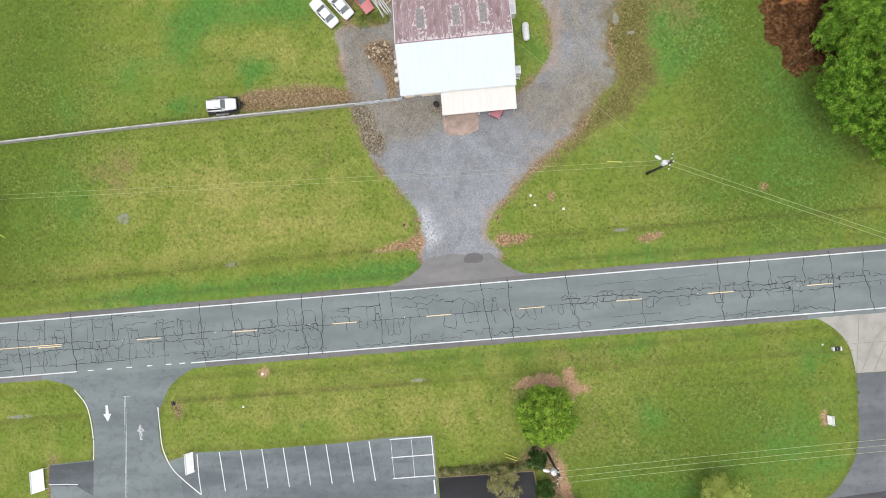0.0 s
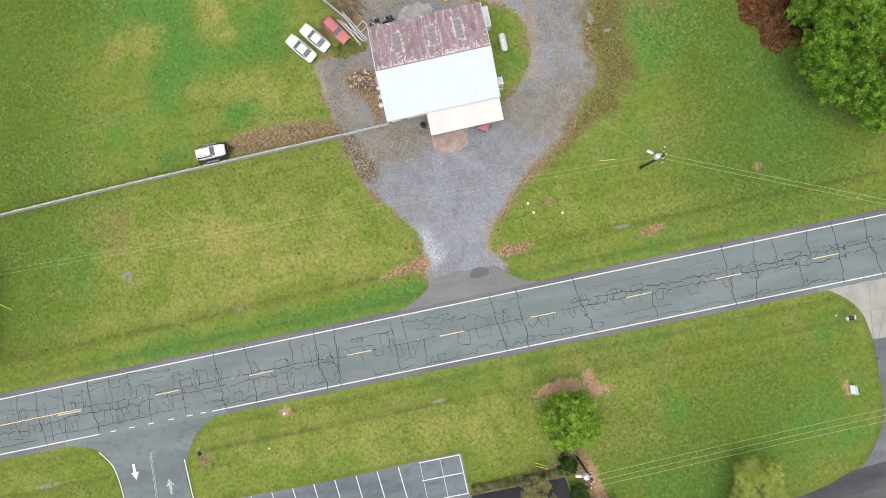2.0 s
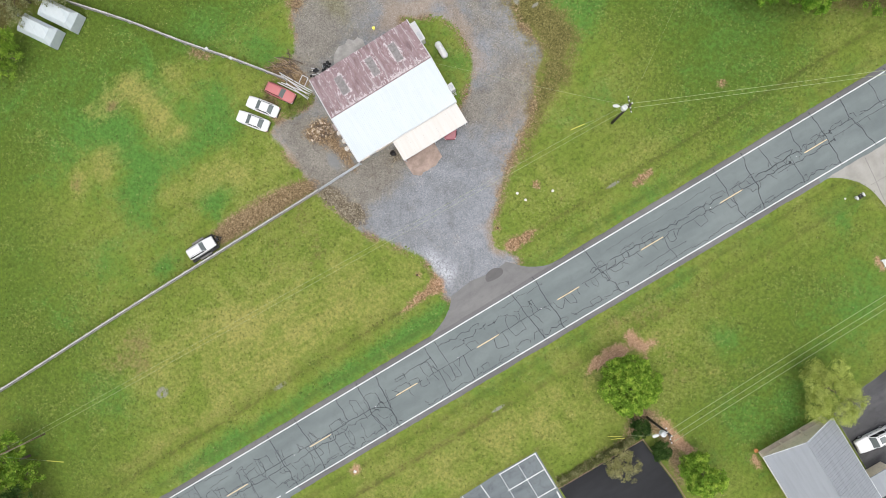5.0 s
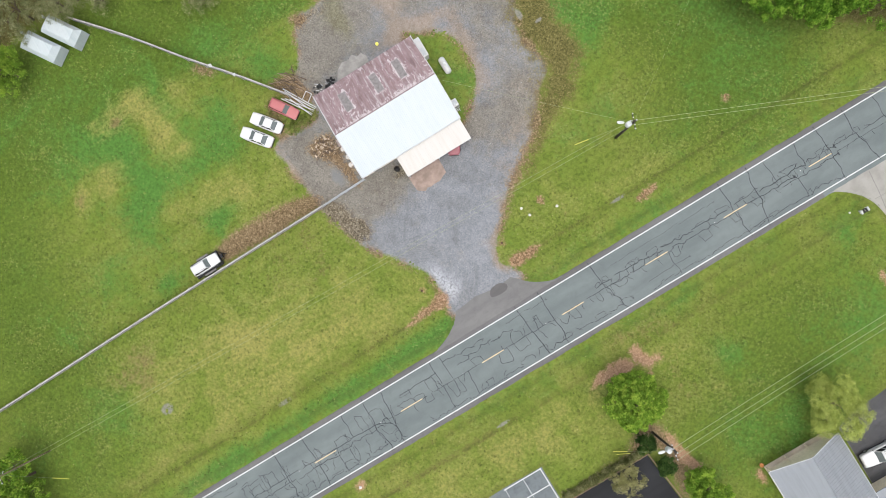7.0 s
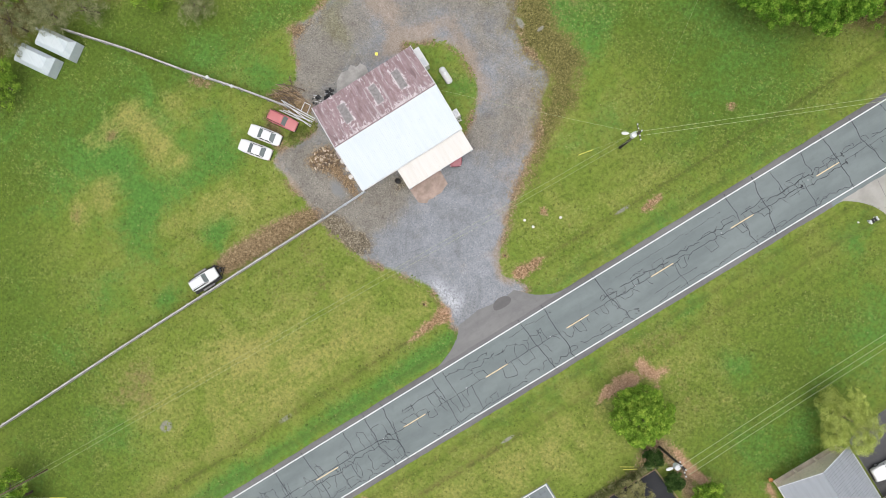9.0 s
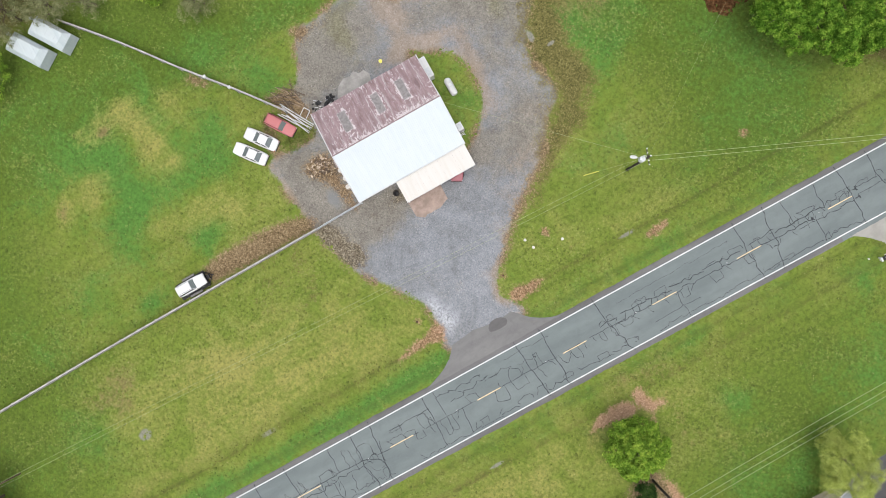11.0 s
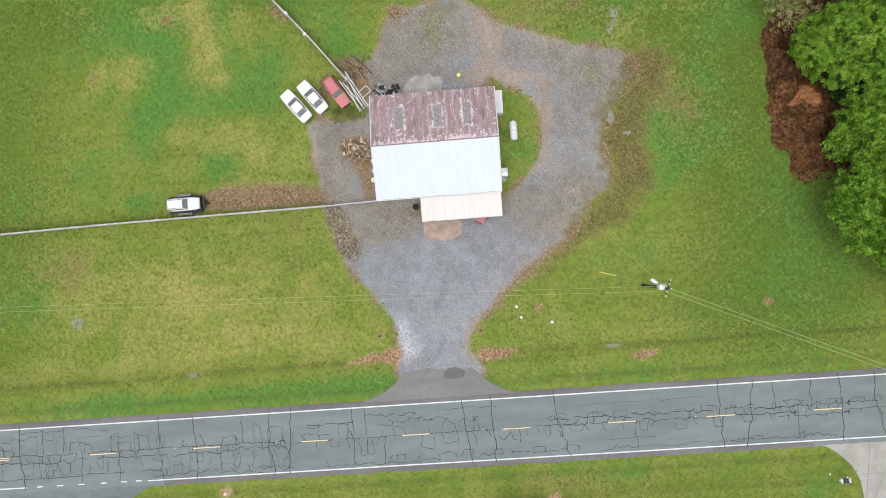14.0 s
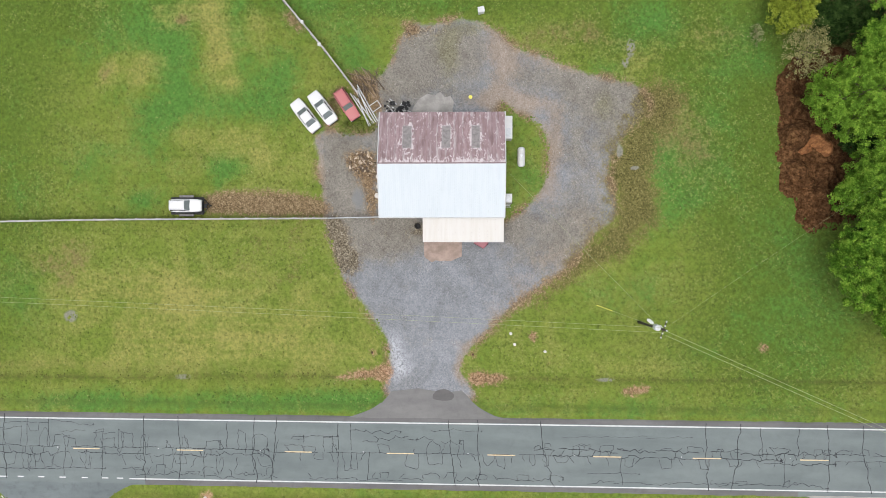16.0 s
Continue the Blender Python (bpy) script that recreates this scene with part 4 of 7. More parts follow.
M_LEAF_SPRING = leaf_material("spring_green_leaves", (0.07, 0.10, 0.010), (0.19, 0.24, 0.025), (0.36, 0.42, 0.06))
M_LEAF_OLIVE = leaf_material("olive_budding_leaves", (0.09, 0.095, 0.025), (0.23, 0.225, 0.085), (0.42, 0.39, 0.20))
M_TWIG = leaf_material("grey_olive_twigs", (0.055, 0.066, 0.022), (0.17, 0.185, 0.08), (0.36, 0.36, 0.20))
# also on the added bushes that darken gaps under the wood
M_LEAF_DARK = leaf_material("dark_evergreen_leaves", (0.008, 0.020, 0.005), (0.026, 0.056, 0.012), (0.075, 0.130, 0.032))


# ---- the garage ----
def ribbed_sheet(x0, x1, ya, za, yb, zb, rib=0.03, ribs=4, thick=0.02, cuts=3):
    """One sheet of roofing from (ya, za) down or up to (yb, zb), with raised ribs, closed underneath."""
    prof = []
    w = (x1 - x0) / ribs
    for k in range(ribs):
        a = x0 + k * w
        prof += [(a, 0), (a + w * 0.72, 0), (a + w * 0.80, rib), (a + w * 0.92, rib)]
    prof.append((x1, 0))
    verts, faces = [], []
    rows = [k / cuts for k in range(cuts + 1)]
    for s in rows:
        for x, h in prof:
            verts.append((x, ya + (yb - ya) * s, za + (zb - za) * s + h))
    n = len(prof)
    for r in range(len(rows) - 1):
        for k in range(n - 1):
            faces.append((r * n + k, r * n + k + 1, (r + 1) * n + k + 1, (r + 1) * n + k))
    base = len(verts)
    for x, y, z in ((x0, ya, za), (x1, ya, za), (x1, yb, zb), (x0, yb, zb)):
        verts.append((x, y, z - thick))
    faces.append((base + 3, base + 2, base + 1, base))
    faces += [(base, base + 1, n - 1, 0), (base + 2, base + 3, (len(rows) - 1) * n, len(rows) * n - 1)]
    return verts, faces


def upward(ob):
    me = ob.data
    if sum(p.normal.z * p.area for p in list(me.polygons)[: len(me.polygons) - 3]) < 0:
        me.flip_normals()
    return ob


def roof_side(parent, name, x0, x1, count, ya, za, yb, zb, material, bleach=False, rib=0.03, ribs=4):
    w = (x1 - x0) / count
    for k in range(count):
        jig = random.uniform(-0.015, 0.015)
        v, f = ribbed_sheet(x0 + k * w, x0 + (k + 1) * w - 0.002, ya, za + jig * 0.3, yb + jig, zb + jig * 0.3, rib, ribs, cuts=24 if bleach else 3)
        ob = upward(mesh_object(name, v, f, material, parent))
        if bleach:
            at = ob.data.attributes.new("bleach", "FLOAT", "POINT")
            sm = ob.data.attributes.new("seam", "FLOAT", "POINT")
            for i, vv in enumerate(ob.data.vertices):
                sm.data[i].value = 1.0 if (vv.co.x - x0 - k * w) > 0.88 * w or (vv.co.x - x0 - k * w) < 0.02 else 0.0
                off = min(math.hypot(max(abs(vv.co.x - cx) - 0.46, 0.0), max(abs(vv.co.y - 36.2) - 1.25, 0.0)) for cx in (-0.5, 3.85, 7.1))
                fall = 0.5 * (35.2 - vv.co.y > 0) * min(abs(vv.co.x - cx) < 0.8 for cx in (-0.5, 3.85, 7.1))
                at.data[i].value = 0.9 * math.exp(-((vv.co.y - 33.2) / 0.55) ** 2) + 0.75 * math.exp(-((off / 0.28) ** 2)) + fall + 0.3 * math.exp(-((vv.co.y - 39.1) / 0.2) ** 2)


def wall_with_openings(parent, name, x0, x1, y0, y1, z0, z1, openings, material):
    """A wall along x, with openings (xa, xb, za, zb) through it."""
    bm = bmesh.new()
    cuts = sorted(openings)
    x = x0
    for xa, xb, za, zb in cuts:
        if xa > x:
            add_box(bm, x, xa, y0, y1, z0, z1)
        if za > z0:
            add_box(bm, xa, xb, y0, y1, z0, za)
        if zb < z1:
            add_box(bm, xa, xb, y0, y1, zb, z1)
        x = xb
    if x < x1:
        add_box(bm, x, x1, y0, y1, z0, z1)
    return part(name, bm, material, parent)


def gable(parent, x0, x1, ya, yb, z_eave, y_ridge, z_ridge, material):
    bm = bmesh.new()
    pts = [(ya, 0.0), (yb, 0.0), (yb, z_eave), (y_ridge, z_ridge), (ya, z_eave)]
    a = [bm.verts.new((x0, y, z)) for y, z in pts]
    b = [bm.verts.new((x1, y, z)) for y, z in pts]
    bm.faces.new(a), bm.faces.new(b[::-1])
    for k in range(5):
        bm.faces.new((a[k], b[k], b[(k + 1) % 5], a[(k + 1) % 5]))
    bmesh.ops.recalc_face_normals(bm, faces=bm.faces)
    return part("wall", bm, material, parent)


def build_garage():
    g = root("garage", "metal garage with half red, half white roof and cream lean-to", "building")
    gable(g, -3.42, -3.27, 27.72, 38.85, 2.92, 33.15, 4.48, M_CREAM)
    gable(g, 9.97, 10.12, 27.72, 38.85, 2.92, 33.15, 4.48, M_CREAM)
    wall_with_openings(g, "wall", -3.27, 9.97, 27.72, 27.87, 0, 2.92, [(1.6, 5.4, 0.0, 2.5), (5.9, 9.7, 0.0, 2.5), (-2.2, -1.3, 0.0, 2.1)], M_CREAM)
    wall_with_openings(g, "wall", -3.27, 9.97, 38.70, 38.85, 0, 2.92, [(1.0, 4.4, 0.0, 2.5)], M_CREAM)
    part("floor_slab", box(-3.25, 9.95, 27.9, 38.68, -0.04, 0.03), M_PAD_GREY, g)
    for x0, x1, y in ((1.6, 5.4, 27.80), (1.0, 4.4, 38.78)):
        d = root("roll_up_door", "", "")
        d.parent = g
        for k in range(8):
            part("door_slat", box(x0 + 0.02, x1 - 0.02, y - 0.03, y + 0.03, 0.04 + k * 0.305, 0.335 + k * 0.305, bevel=0.01), M_TRIM, d)
    part("side_door", box(-2.18, -1.32, 27.78, 27.83, 0.03, 2.08, bevel=0.01), M_TRIM, g)
    roof_side(g, "red_sheet", -3.68, 10.36, 15, 33.16, 4.60, 39.12, 3.00, M_RED_ROOF, True, 0.028, 2)
    roof_side(g, "white_sheet", -3.66, 10.36, 15, 33.14, 4.60, 27.36, 3.02, M_WHITE_ROOF, False, 0.007, 4)
    roof_side(g, "cream_sheet", 1.18, 10.28, 10, 27.50, 2.80, 24.62, 2.42, M_CREAM_ROOF, False, 0.003, 3)
    part("ridge_cap", tube([(-3.7, 33.2, 4.62), (10.38, 33.2, 4.62)], 0.07, 8), M_RED_ROOF, g)
    for x in (-3.70, 10.38):
        for yb, zb in ((39.14, 3.02), (27.34, 3.04)):
            part("rake_trim", tube([(x, 33.15, 4.62), (x, yb, zb)], 0.055, 6), M_TRIM, g)
    part("gutter", tube([(-3.7, 27.30, 3.0), (10.4, 27.30, 3.0)], 0.06, 8), M_TRIM, g)
    part("fascia", box(1.16, 10.30, 24.58, 24.62, 2.30, 2.44), M_TRIM, g)
    for x in (1.35, 5.7, 10.1):
        part("post", box(x - 0.07, x + 0.07, 24.72, 24.86, 0, 2.42, bevel=0.01), M_TRIM, g)
    for xa, xb in ((-0.98, -0.05), (3.42, 4.26), (6.70, 7.52)):
        s = root("skylight", "", "")
        s.parent = g
        slope = (4.60 - 3.0) / (33.16 - 39.12)
        zz = lambda y: 4.60 + (y - 33.16) * slope + 0.035
        bm = bmesh.new()
        add_box(bm, xa, xb, 34.95, 37.45, 0, 0.03)
        for v in bm.verts:
            v.co.z += zz(v.co.y)
        part("skylight_panel", bm, M_SKYLIGHT, s, "grimy translucent roof panel")
        for a, b, c, d in ((xa - 0.06, xa, 34.9, 37.5), (xb, xb + 0.06, 34.9, 37.5), (xa, xb, 34.88, 34.95), (xa, xb, 37.45, 37.52)):
            bm = bmesh.new()
            add_box(bm, a, b, c, d, 0, 0.05)
            for v in bm.verts:
                v.co.z += zz(v.co.y)
            part("skylight_frame", bm, M_SKY_FRAME, s)
    return g


build_garage()
slab("floor_ramp", [(1.15, 27.6), (1.12, 24.9), (1.2, 22.9), (1.75, 22.45), (2.1, 22.25), (2.5, 22.5), (3.0, 22.38), (3.6, 22.45), (4.3, 22.4), (4.9, 22.7), (5.55, 22.95), (5.6, 24.9), (5.65, 27.6)], 0.012, 0.06, M_PAD, "brown stained concrete ramp under the lean-to")
slab("floor_pad", [(-0.6, 38.9), (-0.2, 40.2), (0.5, 41.3), (1.5, 41.9), (2.3, 41.7), (3.0, 42.1), (3.5, 41.5), (4.2, 41.6), (4.6, 40.9), (4.4, 40.0), (4.7, 38.9)], 0.01, 0.05, M_PAD_GREY, "worn grey concrete pad behind the garage")
slab("floor_patch", smooth_line([(2.2, 6.5), (2.6, 7.3), (3.8, 7.5), (4.7, 6.9), (4.4, 6.3), (3.2, 6.2)], 0.3, True), 0.0, 0.03, M_PATCH, "dark oval asphalt patch in the apron")


def build_annex():
    a = root("storage_box", "white metal storage box against the garage wall", "storage box", pose(10.8, 37.6, 0))
    part("body", box(-0.42, 0.42, -1.25, 1.25, 0.0, 1.75, bevel=0.03), M_WHITE_PAINT, a)
    part("lid", box(-0.46, 0.46, -1.30, 1.30, 1.75, 1.83, bevel=0.025), M_TRIM, a)
    part("lid_panel", box(-0.30, 0.30, -1.1, -0.1, 1.835, 1.86, bevel=0.01), M_GALV, a, "dull grey inset panel")
    part("handle", tube([(0.44, -0.1, 1.2), (0.50, -0.1, 1.2), (0.50, 0.1, 1.2), (0.44, 0.1, 1.2)], 0.015), M_BLACK, a)
    c = root("air_conditioner", "white outdoor air conditioner unit beside the garage", "air conditioner", pose(10.85, 29.6, 0))
    part("body", box(-0.40, 0.45, -0.45, 0.55, 0.1, 1.1, bevel=0.04), M_WHITE_PAINT, c)
    part("fan_grille", lathe([(0.33, 1.10), (0.33, 1.13), (0.28, 1.14), (0.06, 1.15)], 20, pose(0.02, 0.05, 0)), M_GALV, c, "round grey fan grille")
    part("base", box(-0.45, 0.5, -0.5, 0.6, -0.03, 0.1), M_CONCRETE, c)
    for y in (-0.62, -0.8, -0.95):
        part("pipe", tube([(-0.45, y, 0.7), (0.2, y, 0.7), (0.3, y, 0.05)], 0.04), M_WHITE_PAINT, c)


build_annex()


def drum(x, y, tilt, mat, label):
    d = root("drum", label, "drum", pose(x, y, 0), "drums by the garage")
    part("body", lathe([(0.27, 0.0), (0.29, 0.02), (0.29, 0.28), (0.305, 0.30), (0.29, 0.32), (0.29, 0.58), (0.305, 0.60), (0.29, 0.62), (0.29, 0.87), (0.30, 0.89), (0.28, 0.90), (0.27, 0.87)], 20), mat, d, smooth=False)
    part("lid", lathe([(0.265, 0.862), (0.265, 0.872), (0.05, 0.875)], 20), M_STONE, d)
    part("bung", lathe([(0.03, 0.875), (0.03, 0.89)], 8, pose(0.16, 0.05, 0)), M_BLACK, d)


drum(-4.10, 32.15, 0, M_TAN_DRUM, "faded tan steel drum beside the garage wall")
drum(-4.05, 31.0, 0, M_TAN_DRUM, "faded tan steel drum beside the garage wall")
drum(-4.25, 29.95, 0, M_TAN_DRUM, "faded tan steel drum beside the garage wall")
bin_ = root("trash_barrel", "dark open barrel beside the lean-to", "barrel", pose(0.45, 26.45, -0.03))
part("body", lathe([(0.30, 0.0), (0.32, 0.03), (0.33, 0.40), (0.35, 0.43), (0.34, 0.85), (0.36, 0.88), (0.31, 0.88), (0.30, 0.20)], 20), M_POLE, bin_)
part("ash", lathe([(0.29, 0.45), (0.27, 0.50), (0.05, 0.55)], 14), M_BLACK, bin_)
crate = root("tool_chest", "rusty grey-brown chest beside the garage wall", "chest", pose(-3.95, 33.1, 0))
part("body", box(-0.35, 0.35, -0.45, 0.45, 0, 0.75, bevel=0.03), simple("rusty_grey", (0.23, 0.19, 0.17), 0.7, var=0.3), crate)
part("lid", box(-0.38, 0.38, -0.48, 0.48, 0.75, 0.80, bevel=0.02), simple("rusty_grey_lid", (0.30, 0.25, 0.24), 0.6, var=0.3), crate)


def build_gas_tank():
    t = root("propane_tank", "white propane tank lying on the grass", "gas tank", pose(12.35, 34.4, 0))
    prof = [(0.02, -1.15), (0.22, -1.12), (0.36, -1.02), (0.43, -0.85), (0.43, 0.85), (0.36, 1.02), (0.22, 1.12), (0.02, 1.15)]
    part("shell", lathe(prof, 24, pose(0, 0, 0.66, 90, 0, 0)), M_WHITE_PAINT, t, smooth=True)
    part("dome", lathe([(0.17, 0), (0.17, 0.14), (0.12, 0.2), (0.03, 0.22)], 14, pose(0, 0.15, 1.06)), M_PORCELAIN, t, "small pale valve dome")
    for y in (-0.65, 0.65):
        part("foot", box(-0.33, 0.33, y - 0.08, y + 0.08, -0.05, 0.32, bevel=0.01), M_CONCRETE, t)


build_gas_tank()


# ---- vehicles ----
def build_car(name, label, L, W, H, paint, m, suv=False, roof_rack=False, sunroof=False, group=""):
    """A car with its nose towards +x, standing on z = 0."""
    c = root(name, label, "car", m, group)
    belt = H * (0.60 if suv else 0.64)
    hw = W / 2
    def width(s):
        return hw * (1 - 0.16 * abs(s) ** 5 - 0.05 * max(0.0, s) ** 2)
    def top(s):
        if s > 0.35:
            return belt - 0.04 - 0.13 * ((s - 0.35) / 0.65) ** 1.6
        if not suv and s < -0.5:
            return belt - 0.02 - 0.07 * ((-s - 0.5) / 0.5) ** 2
        return belt
    stations = [-1.0, -0.985, -0.95, -0.85, -0.7, -0.5, -0.3, 0.0, 0.3, 0.42, 0.6, 0.78, 0.9, 0.965, 0.99, 1.0]
    bm = bmesh.new()
    rings = []
    for s in stations:
        e = max(0.0, (abs(s) - 0.95) / 0.05)
        w, zt, zb = width(s), top(s) - 0.10 * e**2, 0.24 + 0.10 * e**2
        half = [(w * 0.90, zb), (w * 0.99, zb + 0.15), (w, zb + 0.30), (w * 0.985, zt - 0.14), (w * 0.93, zt - 0.03), (w * 0.82, zt), (w * 0.4, zt + 0.022), (0.0, zt + 0.03)]
        ring = [bm.verts.new((s * L / 2, y, z)) for y, z in half] + [bm.verts.new((s * L / 2, -y, z)) for y, z in half[-2::-1]]
        rings.append(ring)
    n = len(rings[0])
    for a, b in zip(rings, rings[1:]):
        for k in range(n):
            bm.faces.new((a[k], a[(k + 1) % n], b[(k + 1) % n], b[k]))
    bm.faces.new(rings[0]), bm.faces.new(rings[-1][::-1])
    bmesh.ops.recalc_face_normals(bm, faces=bm.faces)
    body = part("body", bm, paint, c, smooth=True)
    # cabin: lower ring on the belt, upper ring at the roof
    xb0, xb1 = (-0.485 * L, 0.16 * L) if suv else (-0.33 * L, 0.19 * L)
    xr0, xr1 = (-0.425 * L, 0.03 * L) if suv else (-0.20 * L, 0.03 * L)
    wb, wr = hw * 0.90, hw * (0.72 if suv else 0.66)
    zr = H
    low = [(xb0, wb * 0.92), (xb1, wb * 0.90)]
    up = [(xr0, wr * 0.95), (xr1, wr)]
    bm = bmesh.new()
    v = {}
    for s in (1, -1):
        v["lr", s] = bm.verts.new((low[0][0], s * low[0][1], belt - 0.01))
        v["lf", s] = bm.verts.new((low[1][0], s * low[1][1], belt - 0.03))
        v["ur", s] = bm.verts.new((up[0][0], s * up[0][1], zr - 0.05))
        v["uf", s] = bm.verts.new((up[1][0], s * up[1][1], zr - 0.05))
    for q in ((("lr", 1), ("lf", 1), ("uf", 1), ("ur", 1)), (("lf", -1), ("lr", -1), ("ur", -1), ("uf", -1)), (("lf", 1), ("lf", -1), ("uf", -1), ("uf", 1)), (("lr", -1), ("lr", 1), ("ur", 1), ("ur", -1)), (("ur", 1), ("uf", 1), ("uf", -1), ("ur", -1)), (("lr", 1), ("lr", -1), ("lf", -1), ("lf", 1))):
        bm.faces.new([v[k] for k in q])
    corner = {k: Vector(x.co) for k, x in v.items()}
    bmesh.ops.recalc_face_normals(bm, faces=bm.faces)
    part("pillars", bm, paint, c)
    # roof panel, crowned, slightly wider than the ring
    bm = bmesh.new()
    nx, ny = 9, 9
    grid = []
    for i in range(nx):
        row = []
        s = -1 + 2 * i / (nx - 1)
        x = (xr0 + xr1) / 2 + s * ((xr1 - xr0) / 2 + 0.05)
        for j in range(ny):
            t = -1 + 2 * j / (ny - 1)
            y = t * (wr + 0.035) * (1 - 0.05 * s * s)
            row.append(bm.verts.new((x, y, zr - 0.045 * (t**4) - 0.03 * s**4 - 0.02 * t * t)))
        grid.append(row)
    for i in range(nx - 1):
        for j in range(ny - 1):
            bm.faces.new((grid[i][j], grid[i + 1][j], grid[i + 1][j + 1], grid[i][j + 1]))
    ex = bmesh.ops.extrude_face_region(bm, geom=bm.faces[:])
    for e in ex["geom"]:
        if isinstance(e, bmesh.types.BMVert):
            e.co.z -= 0.03
    bmesh.ops.recalc_face_normals(bm, faces=bm.faces)
    part("roof", bm, paint, c, smooth=True)

    def pane(pname, a, b, cc, d, inset, lab="", mat=None):
        ctr = (a + b + cc + d) / 4
        nrm = (b - a).cross(d - a).normalized()
        if nrm.dot(ctr - Vector((0, 0, H * 0.5))) < 0:
            nrm = -nrm
        q = [p + (ctr - p) * inset + nrm * 0.012 for p in (a, b, cc, d)]
        bm = bmesh.new()
        f = [bm.verts.new(p) for p in q]
        g = [bm.verts.new(p - nrm * 0.02) for p in q]
        bm.faces.new(f), bm.faces.new(g[::-1])
        for k in range(4):
            bm.faces.new((f[k], g[k], g[(k + 1) % 4], f[(k + 1) % 4]))
        bmesh.ops.recalc_face_normals(bm, faces=bm.faces)
        return part(pname, bm, mat or M_GLASS, c, lab)

    K = corner
    pane("windscreen", K["lf", 1], K["lf", -1], K["uf", -1], K["uf", 1], 0.08, "dark windscreen")
    pane("rear_window", K["lr", -1], K["lr", 1], K["ur", 1], K["ur", -1], 0.10, "dark rear window")
    for s in (1, -1):
        lo, hi = lambda f: K["lr", s].lerp(K["lf", s], f), lambda f: K["ur", s].lerp(K["uf", s], f)
        cuts = [(0.03, 0.34), (0.36, 0.66), (0.68, 0.98)] if suv else [(0.06, 0.50), (0.53, 0.96)]
        for a, b in cuts:
            pane("side_window", lo(a), lo(b), hi(b), hi(a), 0.05, "", M_GLASS_DARK)
    for s in (1, -1):
        part("headlight", box(L * 0.455, L * 0.492, s * hw * 0.62 - 0.17, s * hw * 0.62 + 0.17, belt - 0.33, belt - 0.20, bevel=0.02), M_LAMP_CLEAR, c)
        part("taillight", box(-L * 0.497, -L * 0.475, s * hw * 0.70 - 0.14, s * hw * 0.70 + 0.14, belt - 0.30, belt - 0.14, bevel=0.015), M_LAMP_RED, c)
        part("mirror", box(L * 0.155, L * 0.175, s * (hw + 0.03) - 0.07, s * (hw + 0.03) + 0.07, belt - 0.04, belt + 0.07, bevel=0.02), M_BLACK, c)
        for k in (1, 2):
            part("door_handle", box(-L * 0.30 + k * L * 0.16, -L * 0.27 + k * L * 0.16, s * hw - 0.015 - 0.01, s * hw + 0.02, belt - 0.2, belt - 0.17), M_BLACK, c)
    part("bumper", box(L * 0.488, L * 0.507, -hw * 0.78, hw * 0.78, 0.30, 0.50, bevel=0.02), M_BLACK, c)
    part("bumper", box(-L * 0.507, -L * 0.49, -hw * 0.78, hw * 0.78, 0.30, 0.50, bevel=0.02), M_BLACK, c)
    r = 0.34 if suv else 0.31
    for x in (0.30 * L, -0.29 * L):
        for s in (1, -1):
            wh = root("wheel", "", "")
            wh.parent, wh.matrix_basis = c, pose(x, s * (hw - 0.10), r, 90, 0, 0)
            part("tyre", lathe([(r * 0.62, -0.10), (r * 0.95, -0.10), (r, -0.06), (r, 0.06), (r * 0.95, 0.10), (r * 0.62, 0.10)], 20), M_TYRE, wh, smooth=False)
            part("rim", lathe([(r * 0.6, -0.105), (r * 0.55, -0.085), (r * 0.15, -0.11), (r * 0.15, 0.11), (r * 0.55, 0.085), (r * 0.6, 0.105)], 16), M_RIM, wh)
    if roof_rack:
        for s in (1, -1):
            part("roof_rail", tube([(xr0 + 0.1, s * wr * 0.86, zr), (xr0 + 0.15, s * wr * 0.86, zr + 0.06), (xr1 - 0.15, s * wr * 0.86, zr + 0.06), (xr1 - 0.1, s * wr * 0.86, zr)], 0.02), M_BLACK, c)
    if sunroof:
        part("sunroof", box(xr1 - 0.95, xr1 - 0.25, -0.36, 0.36, zr - 0.01, zr + 0.012, bevel=0.005), M_GLASS, c, "dark glass sunroof")
    return c


build_car("sedan", "white four-door sedan parked on grass", 4.3, 1.64, 1.36, M_CAR_WHITE, pose(-12.7, 39.3, 0, 0, 0, 128), group="old sedans on the grass")
build_car("sedan", "white four-door sedan parked on grass", 4.3, 1.64, 1.36, M_CAR_WHITE, pose(-10.7, 40.2, 0, 0, 0, 127), group="old sedans on the grass")
build_car("sedan", "faded red old hatchback parked in weeds", 3.95, 1.54, 1.34, M_CAR_RED, pose(-7.85, 40.55, 0, 0, 0, -57), suv=True, group="old sedans on the grass")
build_car("hatchback", "dull red car parked under the lean-to", 4.2, 1.68, 1.4, M_CAR_DULL, pose(8.5, 26.0, 0.0, 0, 0, 241))
build_car("estate_car", "white suv with black sunroof and roof rails on the lane", 4.75, 1.86, 1.72, M_CAR_WHITE, pose(32.8, -34.2, -0.01, 0, 0, 176), suv=True, roof_rack=True, sunroof=True)
build_car("off_roader", "white suv standing on a small car trailer", 3.75, 1.56, 1.50, M_CAR_WHITE, pose(-26.6, 28.78, 0.50), suv=True, roof_rack=True)


M_GREY_GUARD = simple("dull_grey_steel", (0.17, 0.165, 0.16), 0.6, 0.2, var=0.2)


